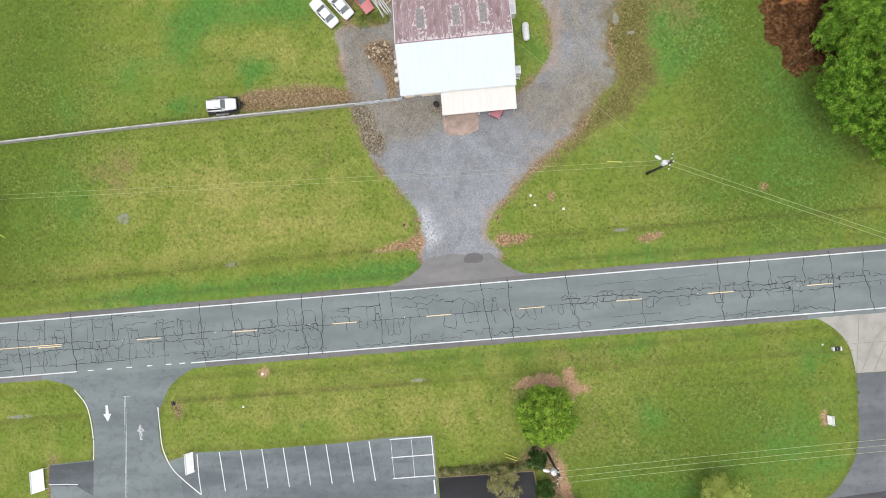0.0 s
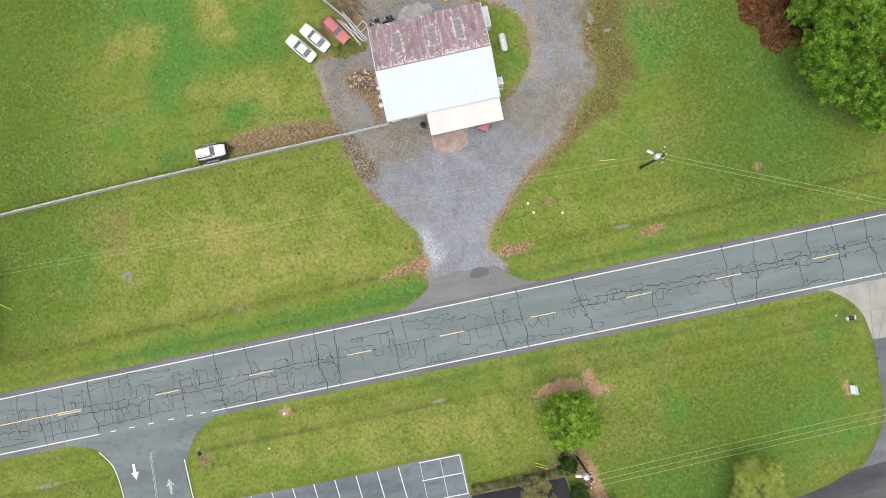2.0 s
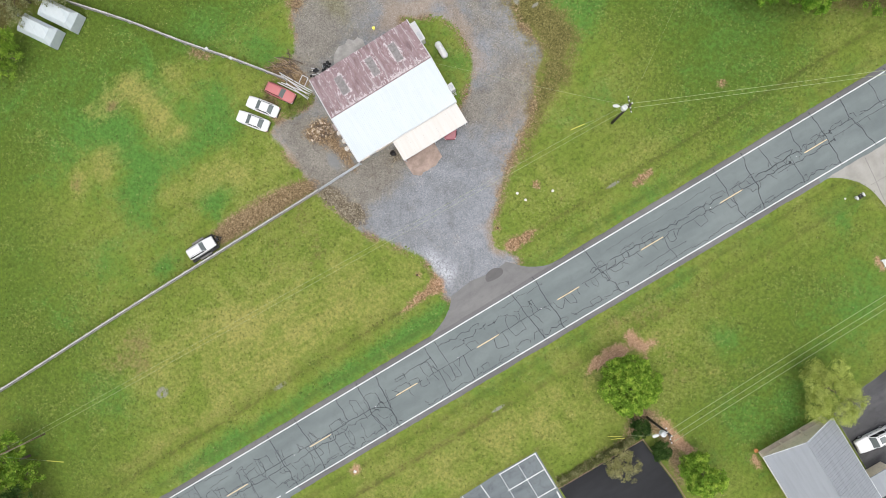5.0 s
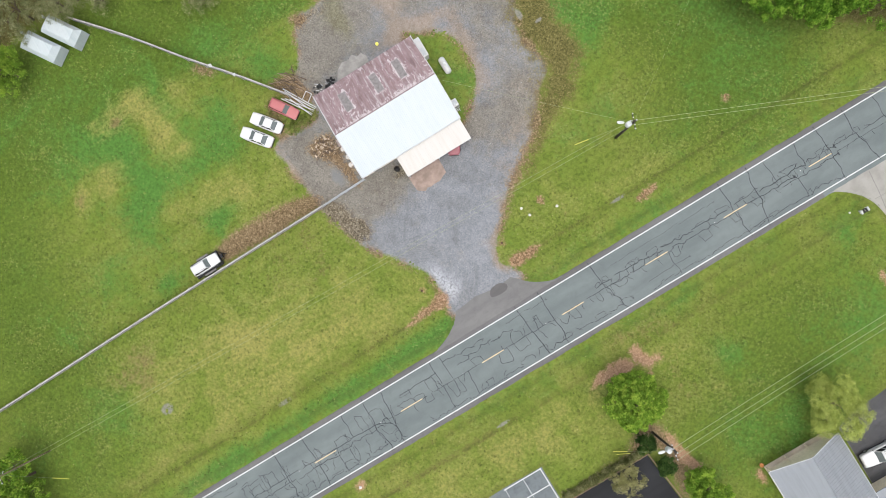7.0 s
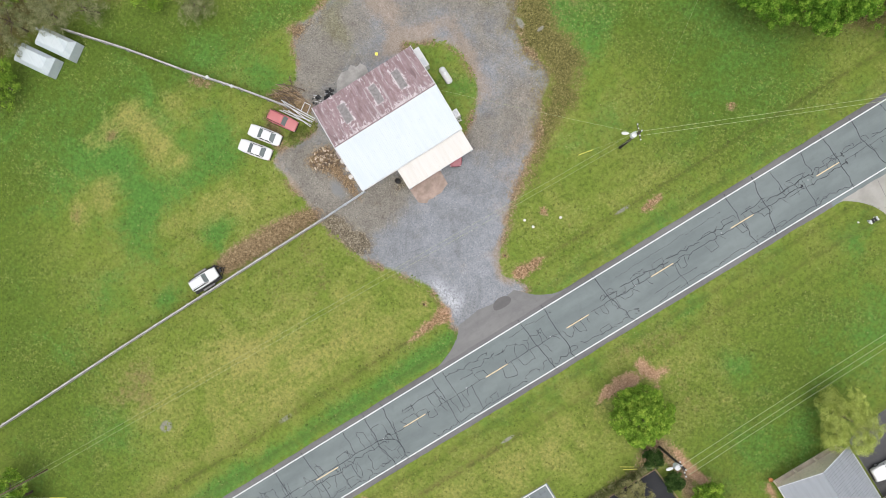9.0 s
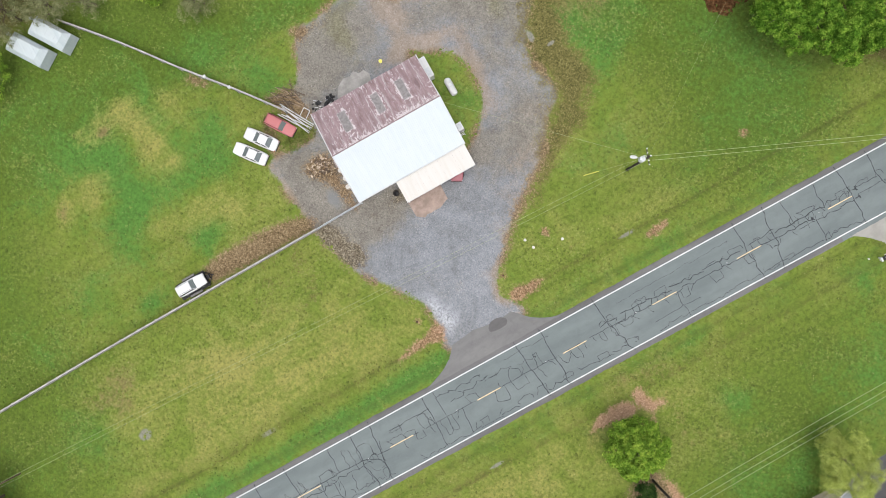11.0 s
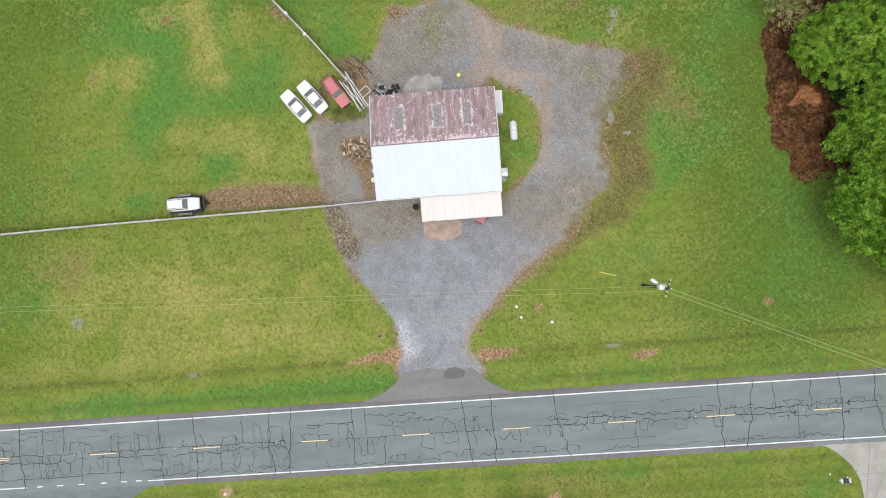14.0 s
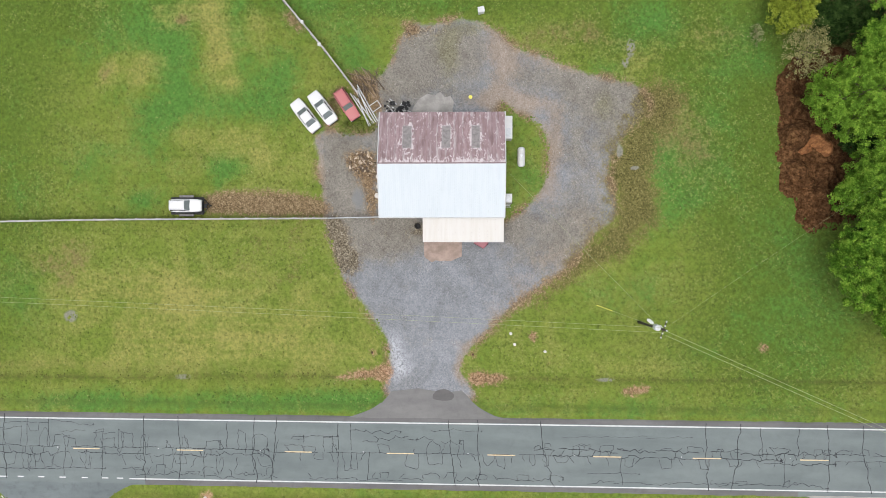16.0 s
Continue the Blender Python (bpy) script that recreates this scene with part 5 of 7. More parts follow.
def build_trailer():
    t = root("car_trailer", "low black car trailer with a drawbar on the grass", "trailer", pose(-26.6, 28.78, 0))
    for s in (1, -1):
        part("runway", box(-2.0, 1.8, s * 0.68 - 0.24, s * 0.68 + 0.24, 0.44, 0.50, bevel=0.01), M_BLACK, t)
        part("rail", box(-2.05, 1.85, s * 0.97 - 0.04, s * 0.97 + 0.04, 0.36, 0.50), M_BLACK, t)
        part("mudguard", box(-0.95, 0.75, s * 1.10 - 0.13, s * 1.10 + 0.13, 0.66, 0.70, bevel=0.015), M_GREY_GUARD, t, "dull grey mudguard")
        for x in (-0.52, 0.32):
            w = root("wheel", "", "")
            w.parent, w.matrix_basis = t, pose(x, s * 1.12, 0.3, 90, 0, 0)
            part("tyre", lathe([(0.19, -0.09), (0.29, -0.09), (0.30, -0.05), (0.30, 0.05), (0.29, 0.09), (0.19, 0.09)], 18), M_TYRE, w)
            part("rim", lathe([(0.185, -0.08), (0.05, -0.09), (0.05, 0.09), (0.185, 0.08)], 14), M_RIM, w)
    for x in (-2.0, -1.0, 0.6, 1.8):
        part("crossbar", box(x - 0.05, x + 0.05, -0.95, 0.95, 0.34, 0.44), M_BLACK, t)
    part("drawbar", tube([(1.8, 0.85, 0.42), (2.55, 0.05, 0.42)], 0.045), M_BLACK, t)
    part("drawbar", tube([(1.8, -0.85, 0.42), (2.55, -0.05, 0.42)], 0.045), M_BLACK, t)
    part("winch_box", box(1.95, 2.3, -0.25, 0.25, 0.44, 0.72, bevel=0.02), M_BLACK, t)
    part("coupling", tube([(2.5, 0, 0.42), (2.8, 0, 0.42)], 0.06), M_BLACK, t)
    part("jockey_wheel", tube([(2.45, 0.12, 0.8), (2.45, 0.12, 0.02)], 0.04), M_BLACK, t)


build_trailer()


# ---- fences and gates ----
def board_fence(name, label, pts, height, gap_posts=2.4):
    f = root(name, label, "fence")
    line = smooth_line(pts, gap_posts)
    for a, b in zip(line, line[1:]):
        d = Vector((b[0] - a[0], b[1] - a[1], 0))
        ang = math.degrees(math.atan2(d.y, d.x))
        m = pose(a[0], a[1], 0, 0, 0, ang)
        n = max(1, int(d.length / 0.6))
        for k in range(n):
            dz = random.uniform(-0.03, 0.03)
            part("panel", box(d.length * k / n + 0.004, d.length * (k + 1) / n - 0.004, -0.025, 0.025, -0.05, height + dz, m=m), M_FENCE, f)
        part("rail", box(0, d.length, -0.10, 0.08, height + 0.0, height + 0.07, m=m), M_FENCE, f)
        part("post", box(-0.06, 0.06, 0.03, 0.15, -0.1, height + 0.1, m=m), M_FENCE, f)


board_fence("fence", "long weathered grey board fence across the lawn", [(-75.0, 26.6), (-58.0, 26.7), (-40.0, 27.05), (-25.0, 27.2), (-9.9, 27.3)], 1.45)
board_fence("fence", "weathered grey board fence running to the sheds", [(-6.4, 41.6), (-10.3, 46.7), (-15.2, 52.6), (-20.0, 58.8), (-25.5, 65.2)], 1.35)


def tube_gate(a, b, z1=1.35):
    g = root("gate", "galvanised tube gate beside the garage", "gate", group="tube gates")
    A, B = Vector((a[0], a[1], 0)), Vector((b[0], b[1], 0))
    up = lambda p, z: (p.x, p.y, z)
    for z in (0.25, 0.50, 0.75, 1.0, z1):
        part("rail", tube([up(A, z), up(B, z)], 0.045 if z == z1 else 0.03), M_GALV, g)
    for p in (A, B, A.lerp(B, 0.5)):
        part("upright", tube([up(p, -0.05), up(p, z1 + 0.05)], 0.05), M_GALV, g)
    part("brace", tube([up(A, 0.25), up(B, z1)], 0.03), M_GALV, g)


tube_gate((-9.8, 27.32), (-6.75, 27.42))
tube_gate((-6.65, 27.40), (-3.75, 27.48))
for x, y, z in ((-12.9, 49.9, 1.42), (-10.9, 47.3, 1.36)):
    bx = root("junction_box", "small white box on the fence top", "box", pose(x, y, z))
    part("body", box(-0.16, 0.16, -0.16, 0.16, -0.02, 0.24, bevel=0.02), M_WHITE_PAINT, bx)
    part("lid", box(-0.18, 0.18, -0.18, 0.18, 0.24, 0.28, bevel=0.01), M_TRIM, bx)


# ---- poles and wires ----
def utility_pole(label, base, top, arm_dir, transformer=1, arms=True, girth=1.0, wood=None):
    p = root("utility_pole", label, "utility pole", pose(base[0], base[1], 0), "utility poles")
    dx, dy = top[0] - base[0], top[1] - base[1]
    at = lambda z: Vector((dx * z / 9.5, dy * z / 9.5, z))
    part("shaft", tube([at(-0.3), at(3.0), at(6.5), at(9.6)], [0.17 * girth, 0.155 * girth, 0.135 * girth, 0.115 * girth], 12), wood or M_POLE, p, smooth=True)
    a = Vector((math.cos(arm_dir), math.sin(arm_dir), 0))
    b = Vector((-a.y, a.x, 0))
    if arms:
        part("crossarm", tube([at(9.1) - a * 0.95 + b * 0.15, at(9.1) + a * 0.95 + b * 0.15], 0.06, 4), M_POLE, p)
        for s in (-0.85, -0.4, 0.4, 0.85):
            part("insulator", lathe([(0.05, 0), (0.075, 0.05), (0.05, 0.09), (0.07, 0.13), (0.03, 0.18)], 10, Matrix.Translation(at(9.16) + a * s + b * 0.15)), M_PORCELAIN, p)
    part("insulator", lathe([(0.06, 0), (0.085, 0.06), (0.05, 0.12), (0.075, 0.17), (0.03, 0.25)], 10, Matrix.Translation(at(9.6))), M_PORCELAIN, p)
    for k in range(transformer):
        q = at(7.4) + b * 0.42 + a * (0.3 * k)
        tr = root("transformer", "", "")
        tr.parent = p
        part("can", lathe([(0.29, 0), (0.32, 0.03), (0.32, 0.82), (0.27, 0.9), (0.05, 0.95)], 18, Matrix.Translation(q)), M_PORCELAIN, tr, "pale grey transformer can")
        for s in (-0.12, 0.12):
            part("bushing", lathe([(0.035, 0), (0.06, 0.06), (0.035, 0.11), (0.055, 0.17), (0.02, 0.24)], 8, Matrix.Translation(q + a * s + Vector((0, 0, 0.9)))), M_PORCELAIN, tr)
        part("bracket", tube([at(7.8), q + Vector((0, 0, 0.4))], 0.04), M_GALV, tr)
    part("cutout", tube([at(8.5) + a * 0.15 + b * 0.1, at(8.1) + a * 0.35 + b * 0.25], 0.045), M_PORCELAIN, p)
    # street lamp arm
    return p


utility_pole("dark wooden utility pole with transformer standing on the lawn", (25.9, 15.5), (26.2, 15.65), radians(70), 1)
utility_pole("dark wooden utility pole with transformer beside the shrubs", (10.6, -18.3), (10.9, -18.0), radians(80), 1)


def lamp_head(x, y, z, ang, reach):
    l = root("street_lamp", "white lamp head on an arm from the pole", "street lamp", pose(x, y, z, 0, 0, ang))
    part("arm", tube([(0.1, 0, -0.5), (reach * 0.6, 0, -0.1), (reach, 0, 0.0)], 0.035), M_GALV, l)
    part("head", lathe([(0.02, -0.55), (0.16, -0.42), (0.22, -0.1), (0.2, 0.25), (0.1, 0.42), (0.02, 0.45)], 16, pose(reach + 0.5, 0, 0.05, 0, 90, 0) @ Matrix.Diagonal((0.5, 0.85, 0.85, 1))), M_WHITE_PAINT, l, smooth=True)


lamp_head(26.15, 15.62, 8.0, 145, 0.9)
lamp_head(10.85, -18.1, 7.9, 165, 0.8)
utility_pole("weathered brown utility pole at the lawn's far end", (-57.2, 19.0), (-57.2, 18.8), radians(90), 0, girth=0.62, wood=M_WOOD)


def wire(a, b, sag, radius=0.018, name="power_line", label="thin sagging overhead power line between poles"):
    A, B = Vector(a), Vector(b)
    n = max(8, int((B - A).length / 3))
    pts = [A.lerp(B, k / n) - Vector((0, 0, 4 * sag * (k / n) * (1 - k / n))) for k in range(n + 1)]
    return tagged(part(name, tube(pts, radius, 5), M_WIRE), label, "power line", "overhead lines")


for da, dz in ((-0.25, 9.3), (0.25, 9.3)):
    wire((26.2 - 0.1, 15.65 + da, dz), (-57.2, 18.8 + da, dz), 0.9, 0.012)
for da, dz in ((-0.5, 9.3), (-0.05, 9.7)):
    wire((26.2, 15.65 + da, dz), (80.0, -8.0 + da, dz), 0.8, 0.018)
for da, dz in ((-0.8, 9.3), (0.0, 9.8), (0.5, 9.3)):
    wire((10.9, -18.0 + da, dz), (80.0, -16.6 + da, dz), 0.9, 0.022)
wire((26.2, 15.65, 8.2), (10.4, 32.6, 3.9), 0.25, 0.010, label="thin service wire from the pole to the garage")
wire((26.2, 15.65, 8.6), (52.0, 33.0, 7.5), 0.5, 0.006, label="thin wire from the pole into the trees")
for pb, pt, in (((21.1, 17.4), (26.2, 15.65)), ((5.2, -17.9), (10.9, -18.0)), ((5.4, -18.4), (10.9, -18.0)), ((-56.9, 14.6), (-57.2, 18.8))):
    A, B = Vector((*pb, 0)), Vector((*pt, 8.8))
    g = root("guy_wire", "steel guy wire with a yellow plastic guard", "guy wire", group="guy wires")
    part("strand", tube([A, B], 0.010, 5), M_WIRE, g)
    part("guard", tube([A, A.lerp(B, 2.6 / (B - A).length)], 0.045, 6), M_YELLOW_PLASTIC, g)


# ---- sheds at the wood's edge ----
def build_shed(x, y, ang):
    s = root("metal_shed", "silver metal shed with a faceted roof under branches", "shed", pose(x, y, 0, 0, 0, ang), "metal sheds")
    L, W = 2.4, 1.22
    prof = [(-W, 0.0), (-W, 1.7), (-W * 0.62, 2.35), (W * 0.62, 2.35), (W, 1.7), (W, 0.0)]
    for (ya, za), (yb, zb), nm in ((prof[1], prof[2], "roof_panel"), (prof[2], prof[3], "roof_panel"), (prof[3], prof[4], "roof_panel"), (prof[0], prof[1], "wall"), (prof[4], prof[5], "wall")):
        for k in range(4):
            x0, x1 = -L + k * L / 2, -L + (k + 1) * L / 2 - 0.01
            hip = lambda xx, z: xx - (0.55 if (z > 2 and xx > L - 0.1) else 0) + (0.35 if (z > 2 and xx < -L + 0.1) else 0)
            bm = bmesh.new()
            q = [Vector((hip(x0, za), ya, za)), Vector((hip(x1, za), ya, za)), Vector((hip(x1, zb), yb, zb)), Vector((hip(x0, zb), yb, zb))]
            nrm = (q[1] - q[0]).cross(q[3] - q[0]).normalized() * 0.03
            a, b = [bm.verts.new(p) for p in q], [bm.verts.new(p - nrm) for p in q]
            bm.faces.new(a), bm.faces.new(b[::-1])
            for i in range(4):
                bm.faces.new((a[i], b[i], b[(i + 1) % 4], a[(i + 1) % 4]))
            bmesh.ops.recalc_face_normals(bm, faces=bm.faces)
            part(nm, bm, M_SHED, s)
    for e in (-1, 1):
        bm = bmesh.new()
        cut = 0.55 if e > 0 else 0.35
        f = [bm.verts.new((e * (L - (cut if z > 2 else 0)), yy, z)) for yy, z in prof]
        bk = [bm.verts.new((v.co.x - e * 0.04, v.co.y, v.co.z)) for v in f]
        bm.faces.new(f[1:5]), bm.faces.new((f[0], f[1], f[4], f[5]))
        bm.faces.new(bk[1:5][::-1]), bm.faces.new((bk[5], bk[4], bk[1], bk[0]))
        bmesh.ops.recalc_face_normals(bm, faces=bm.faces)
        part("end_panel", bm, M_SHED, s)
    part("vent", lathe([(0.16, 0), (0.16, 0.3), (0.22, 0.34), (0.2, 0.42), (0.05, 0.46)], 12, pose(-L - 0.3, 0.6, 1.8)), M_GALV, s)
    part("bracket", tube([(-L + 0.1, 0.6, 1.75), (-L - 0.3, 0.6, 1.8)], 0.04), M_GALV, s)


build_shed(-30.3, 63.55, -57)
build_shed(-26.95, 63.85, -57)


# ---- the house ----
M_PORCH = simple("stained_beige_concrete", (0.58, 0.50, 0.39), 0.9, var=0.2, scale=0.7, grain=9)


def build_house():
    h = root("house", "small cream house with a grey metal gable roof", "house")
    x0, x1, xr, y0, y1 = 20.15, 28.85, 24.5, -42.0, -28.9
    yf = -29.35
    for ya, yb, foot in ((y1 - 0.15, y1, 2.40), (yf - 0.15, yf, 0.0), (y0, y0 + 0.15, 0.0)):
        bm = bmesh.new()
        pts = [(x0, foot), (x1, foot), (x1, 2.55), (xr, 4.55), (x0, 2.55)]
        a, b = [bm.verts.new((x, ya, z)) for x, z in pts], [bm.verts.new((x, yb, z)) for x, z in pts]
        bm.faces.new(a), bm.faces.new(b[::-1])
        for k in range(5):
            bm.faces.new((a[k], b[k], b[(k + 1) % 5], a[(k + 1) % 5]))
        bmesh.ops.recalc_face_normals(bm, faces=bm.faces)
        part("gable" if foot else "wall", bm, M_CREAM, h)
    part("porch_floor", box(x0 - 0.05, x1 + 0.05, yf, y1 + 0.1, -0.1, 0.12, bevel=0.02), M_PORCH, h, "stained beige concrete porch floor")
    for x in (x0 + 0.12, 22.9, 25.7, x1 - 0.12):
        part("post", box(x - 0.08, x + 0.08, y1 - 0.16, y1 - 0.01, 0.12, 2.40, bevel=0.01), M_CREAM, h)
    part("wall", box(x0, x0 + 0.15, y0 + 0.15, yf - 0.15, 0, 2.55), M_CREAM, h)
    part("wall", box(x1 - 0.15, x1, y0 + 0.15, yf - 0.15, 0, 2.55), M_CREAM, h)
    for x in (x0 + 0.075, x1 - 0.075):
        part("beam", box(x - 0.075, x + 0.075, yf, y1 - 0.15, 2.40, 2.55), M_CREAM, h)
    for nm, xe in (("west_roof", 19.75), ("east_roof", 29.2)):
        n = 15
        for k in range(n):
            ya, yb = -28.45 - k * 0.92, -28.45 - (k + 1) * 0.92 + 0.01
            s = 1 if xe > xr else -1
            ze = 4.72 - abs(xe - xr) * 0.46
            verts, faces = [], []
            ribs = 3 if s > 0 else 1
            prof = []
            for r in range(ribs):
                a = ya + (yb - ya) * r / ribs
                w = (yb - ya) / ribs
                prof += [(a, 0.0), (a + 0.7 * w, 0.0), (a + 0.8 * w, 0.03 if s > 0 else 0.004), (a + 0.92 * w, 0.03 if s > 0 else 0.004)]
            prof.append((yb, 0.0))
            for x, z in ((xr, 4.72), (xe, ze)):
                verts += [(x, y, z + d) for y, d in prof]
            m_ = len(prof)
            faces += [(i, i + 1, m_ + i + 1, m_ + i) for i in range(m_ - 1)]
            b0 = len(verts)
            verts += [(xr, ya, 4.69), (xr, yb, 4.69), (xe, yb, ze - 0.03), (xe, ya, ze - 0.03)]
            faces.append((b0, b0 + 1, b0 + 2, b0 + 3))
            upward(mesh_object("roof_sheet", verts, faces, M_GREY_ROOF, h))
        part("rake_trim", tube([(xr, -28.42, 4.72), (xe, -28.42, ze)], 0.06, 6), M_TRIM, h)
        part("gutter", tube([(xe, -28.4, ze - 0.04), (xe, -42.2, ze - 0.04)], 0.06, 6), M_TRIM, h)
    part("ridge_cap", tube([(xr, -28.4, 4.74), (xr, -42.3, 4.74)], 0.07, 8), M_GREY_ROOF, h)
    part("downpipe", tube([(28.9, y1 + 0.06, 2.5), (28.9, y1 + 0.06, 0.1), (29.1, y1 + 0.25, 0.05)], 0.04), M_TRIM, h)
    part("side_roof", box(29.25, 32.6, -39.6, -36.9, 2.35, 2.45, bevel=0.01), M_GREY_ROOF, h)
    part("side_wall", box(29.0, 32.2, -39.4, -37.2, 0.0, 2.35), M_CREAM, h)


build_house()
pot = root("flower_pot", "orange clay pot with blossoms by the house corner", "flower pot", pose(19.9, -28.4, -0.05))
part("pot", lathe([(0.16, 0), (0.24, 0.38), (0.27, 0.42), (0.23, 0.42), (0.2, 0.3)], 14), simple("orange_clay", (0.50, 0.22, 0.08), 0.8), pot)


# ---- signs, mailbox, small things ----
M_SIGN = simple("white_sign_face", (0.84, 0.84, 0.83), 0.5, var=0.06)


def road_sign(name, label, x, y0, y1, z0, z1, lean, board_mat=None):
    s = root(name, label, "sign", pose(x, (y0 + y1) / 2, 0, 0, lean, 0))
    half = abs(y1 - y0) / 2
    for y in (-half + 0.1, half - 0.1):
        part("post", box(-0.06, 0.06, y - 0.06, y + 0.06, -0.3, z1 + 0.08, bevel=0.01), M_FENCE, s)
    part("board", box(-0.10, 0.10, -half, half, z0, z1, bevel=0.015), board_mat or M_SIGN, s)
    part("cap", box(-0.13, 0.13, -half - 0.04, half + 0.04, z1, z1 + 0.05), M_TRIM, s)


road_sign("sign", "large white sign board on posts by the lot", -53.9, -18.3, -15.5, 0.35, 1.9, -32)
road_sign("sign", "tall white sign board at the lot's corner", -34.3, -17.4, -14.8, 0.2, 1.35, -30)
road_sign("sign", "small white sign board on a low frame in the lawn", 45.0, -17.15, -16.05, 0.2, 1.0, 18)


def build_mailbox(x, y):
    m = root("mailbox", "row of white and black mailboxes on a short post", "mailbox", pose(x, y, 0))
    part("post", box(-0.06, 0.06, -0.06, 0.06, -0.2, 1.0, bevel=0.01), M_TRIM, m)
    part("crossbar", box(-0.6, 0.6, -0.08, 0.08, 0.96, 1.02), M_TRIM, m)
    for dx, mt in ((-0.42, M_WHITE_PAINT), (-0.1, M_BLACK), (0.2, M_BLACK), (0.48, M_WHITE_PAINT)):
        bm = box(dx - 0.10, dx + 0.10, -0.27, 0.27, 1.02, 1.22, bevel=0.07)
        part("box", bm, mt, m)


build_mailbox(46.4, -7.85)


def stone(x, y, r, mat=M_STONE, name="stone", label="pale stone half sunk in the lawn", group="stones in the lawn"):
    bm = bmesh.new()
    bmesh.ops.create_icosphere(bm, subdivisions=2, radius=r)
    for v in bm.verts:
        v.co *= 1 + 0.35 * noise.noise(v.co * (1.3 / r) + Vector((x, y, 0)))
        v.co.z *= 0.6
    ob = part(name, bm, mat)
    ob.location = (x, y, 0.0)
    return tagged(ob, label, name, group)


for x, y, r in ((11.25, 14.05, 0.18), (11.7, 12.8, 0.17), (15.2, 12.0, 0.18), (-27.4, -9.6, 0.16), (-24.6, -5.6, 0.2), (47.2, -7.9, 0.12), (45.3, -7.4, 0.12)):
    stone(x, y, r)
for x, y in ((-4.9, 11.7), (6.9, 11.6)):
    stone(x, y, 0.15, simple("dark_earth_clod", (0.075, 0.045, 0.026), 0.95, var=0.3), "clod", "small dark brown earth clod in the lawn", "clods beside the drive")
bucket = root("bucket", "yellow plastic bucket standing behind the garage", "bucket", pose(6.5, 41.4, -0.03))
part("pail", lathe([(0.16, 0), (0.2, 0.4), (0.22, 0.42), (0.19, 0.42), (0.17, 0.36)], 16), M_YELLOW_PLASTIC, bucket)
part("lid", lathe([(0.195, 0.365), (0.195, 0.385), (0.02, 0.39)], 16), M_YELLOW_PLASTIC, bucket)
cabinet = root("utility_box", "small white utility box at the gravel's edge", "utility box", pose(7.7, 51.4, -0.05, 0, 0, 10))
part("body", box(-0.35, 0.35, -0.3, 0.3, 0, 0.8, bevel=0.03), M_WHITE_PAINT, cabinet)
part("lid", box(-0.38, 0.38, -0.33, 0.33, 0.8, 0.85, bevel=0.015), M_TRIM, cabinet)
pipe = root("culvert_pipe", "corrugated black culvert pipe end in red soil", "pipe", pose(-36.4, -8.75, -0.16, 0, 0, 20) @ Matrix.Scale(0.7, 4))
part("barrel", lathe([(0.3, -0.7), (0.33, -0.6), (0.3, -0.5), (0.33, -0.4), (0.3, -0.3), (0.33, -0.2), (0.3, 0.0), (0.26, 0.0), (0.26, -0.6)], 18, pose(0, 0, 0.2, 90, 0, 0)), M_BLACK, pipe)

# long white pipes leaning by the garage corner, sticks and scrap
for k in range(6):
    a = Vector((-4.3 - 0.20 * k, 38.7 - 0.12 * k, 0.12 + 0.05 * (k % 3)))
    b = a + Vector((-2.4 + 0.22 * k * (k % 2), 4.2 - 0.5 * (k % 3), 0.25))
    tagged(part("long_pipe", tube([a, b], 0.07, 8), M_TRIM), "long white pipe lying beside the garage corner", "pipe", "long white pipes")
fr = root("bed_frame", "white angular metal bed frame on the wood pile", "bed frame", pose(-4.6, 40.4, 0.3, 10, 0, 35))
for a, b in (((-0.6, -0.4, 0), (0.6, -0.4, 0)), ((0.6, -0.4, 0), (0.6, 0.4, 0)), ((0.6, 0.4, 0), (-0.6, 0.4, 0)), ((-0.6, 0.4, 0), (-0.6, -0.4, 0))):
    part("bar", tube([a, b], 0.05, 6), M_TRIM, fr)
random.seed(4)
for k in range(46):
    x, y, ang = random.uniform(-7.0, -4.2), random.uniform(41.2, 44.4), radians(random.gauss(128, 22))
    if x + y < 35.6 or x - (-7.6) + (44.6 - y) > 5.2:
        continue
    L = random.uniform(0.8, 2.6)
    d = Vector((math.cos(ang), math.sin(ang), random.uniform(-0.05, 0.12))) * L / 2
    p = Vector((x, y, 0.06 + random.uniform(0, 0.3)))
    tagged(part("stick", tube([p - d, p + d * 0.1 + Vector((0.05, 0.04, 0)), p + d], [0.05, 0.045, 0.03], 6), random.choice([M_WOOD, M_WOOD, M_BARK, M_BARK])), "weathered stick in a loose wood pile", "stick", "wood pile")
M_BROKEN = simple("pale_broken_board", (0.40, 0.33, 0.23), 0.9, var=0.25)
scraps = [M_BLACK, M_BLACK, M_BLACK, M_BLACK, M_POLE, M_TYRE, M_TYRE, M_GREY_GUARD, M_TRIM]
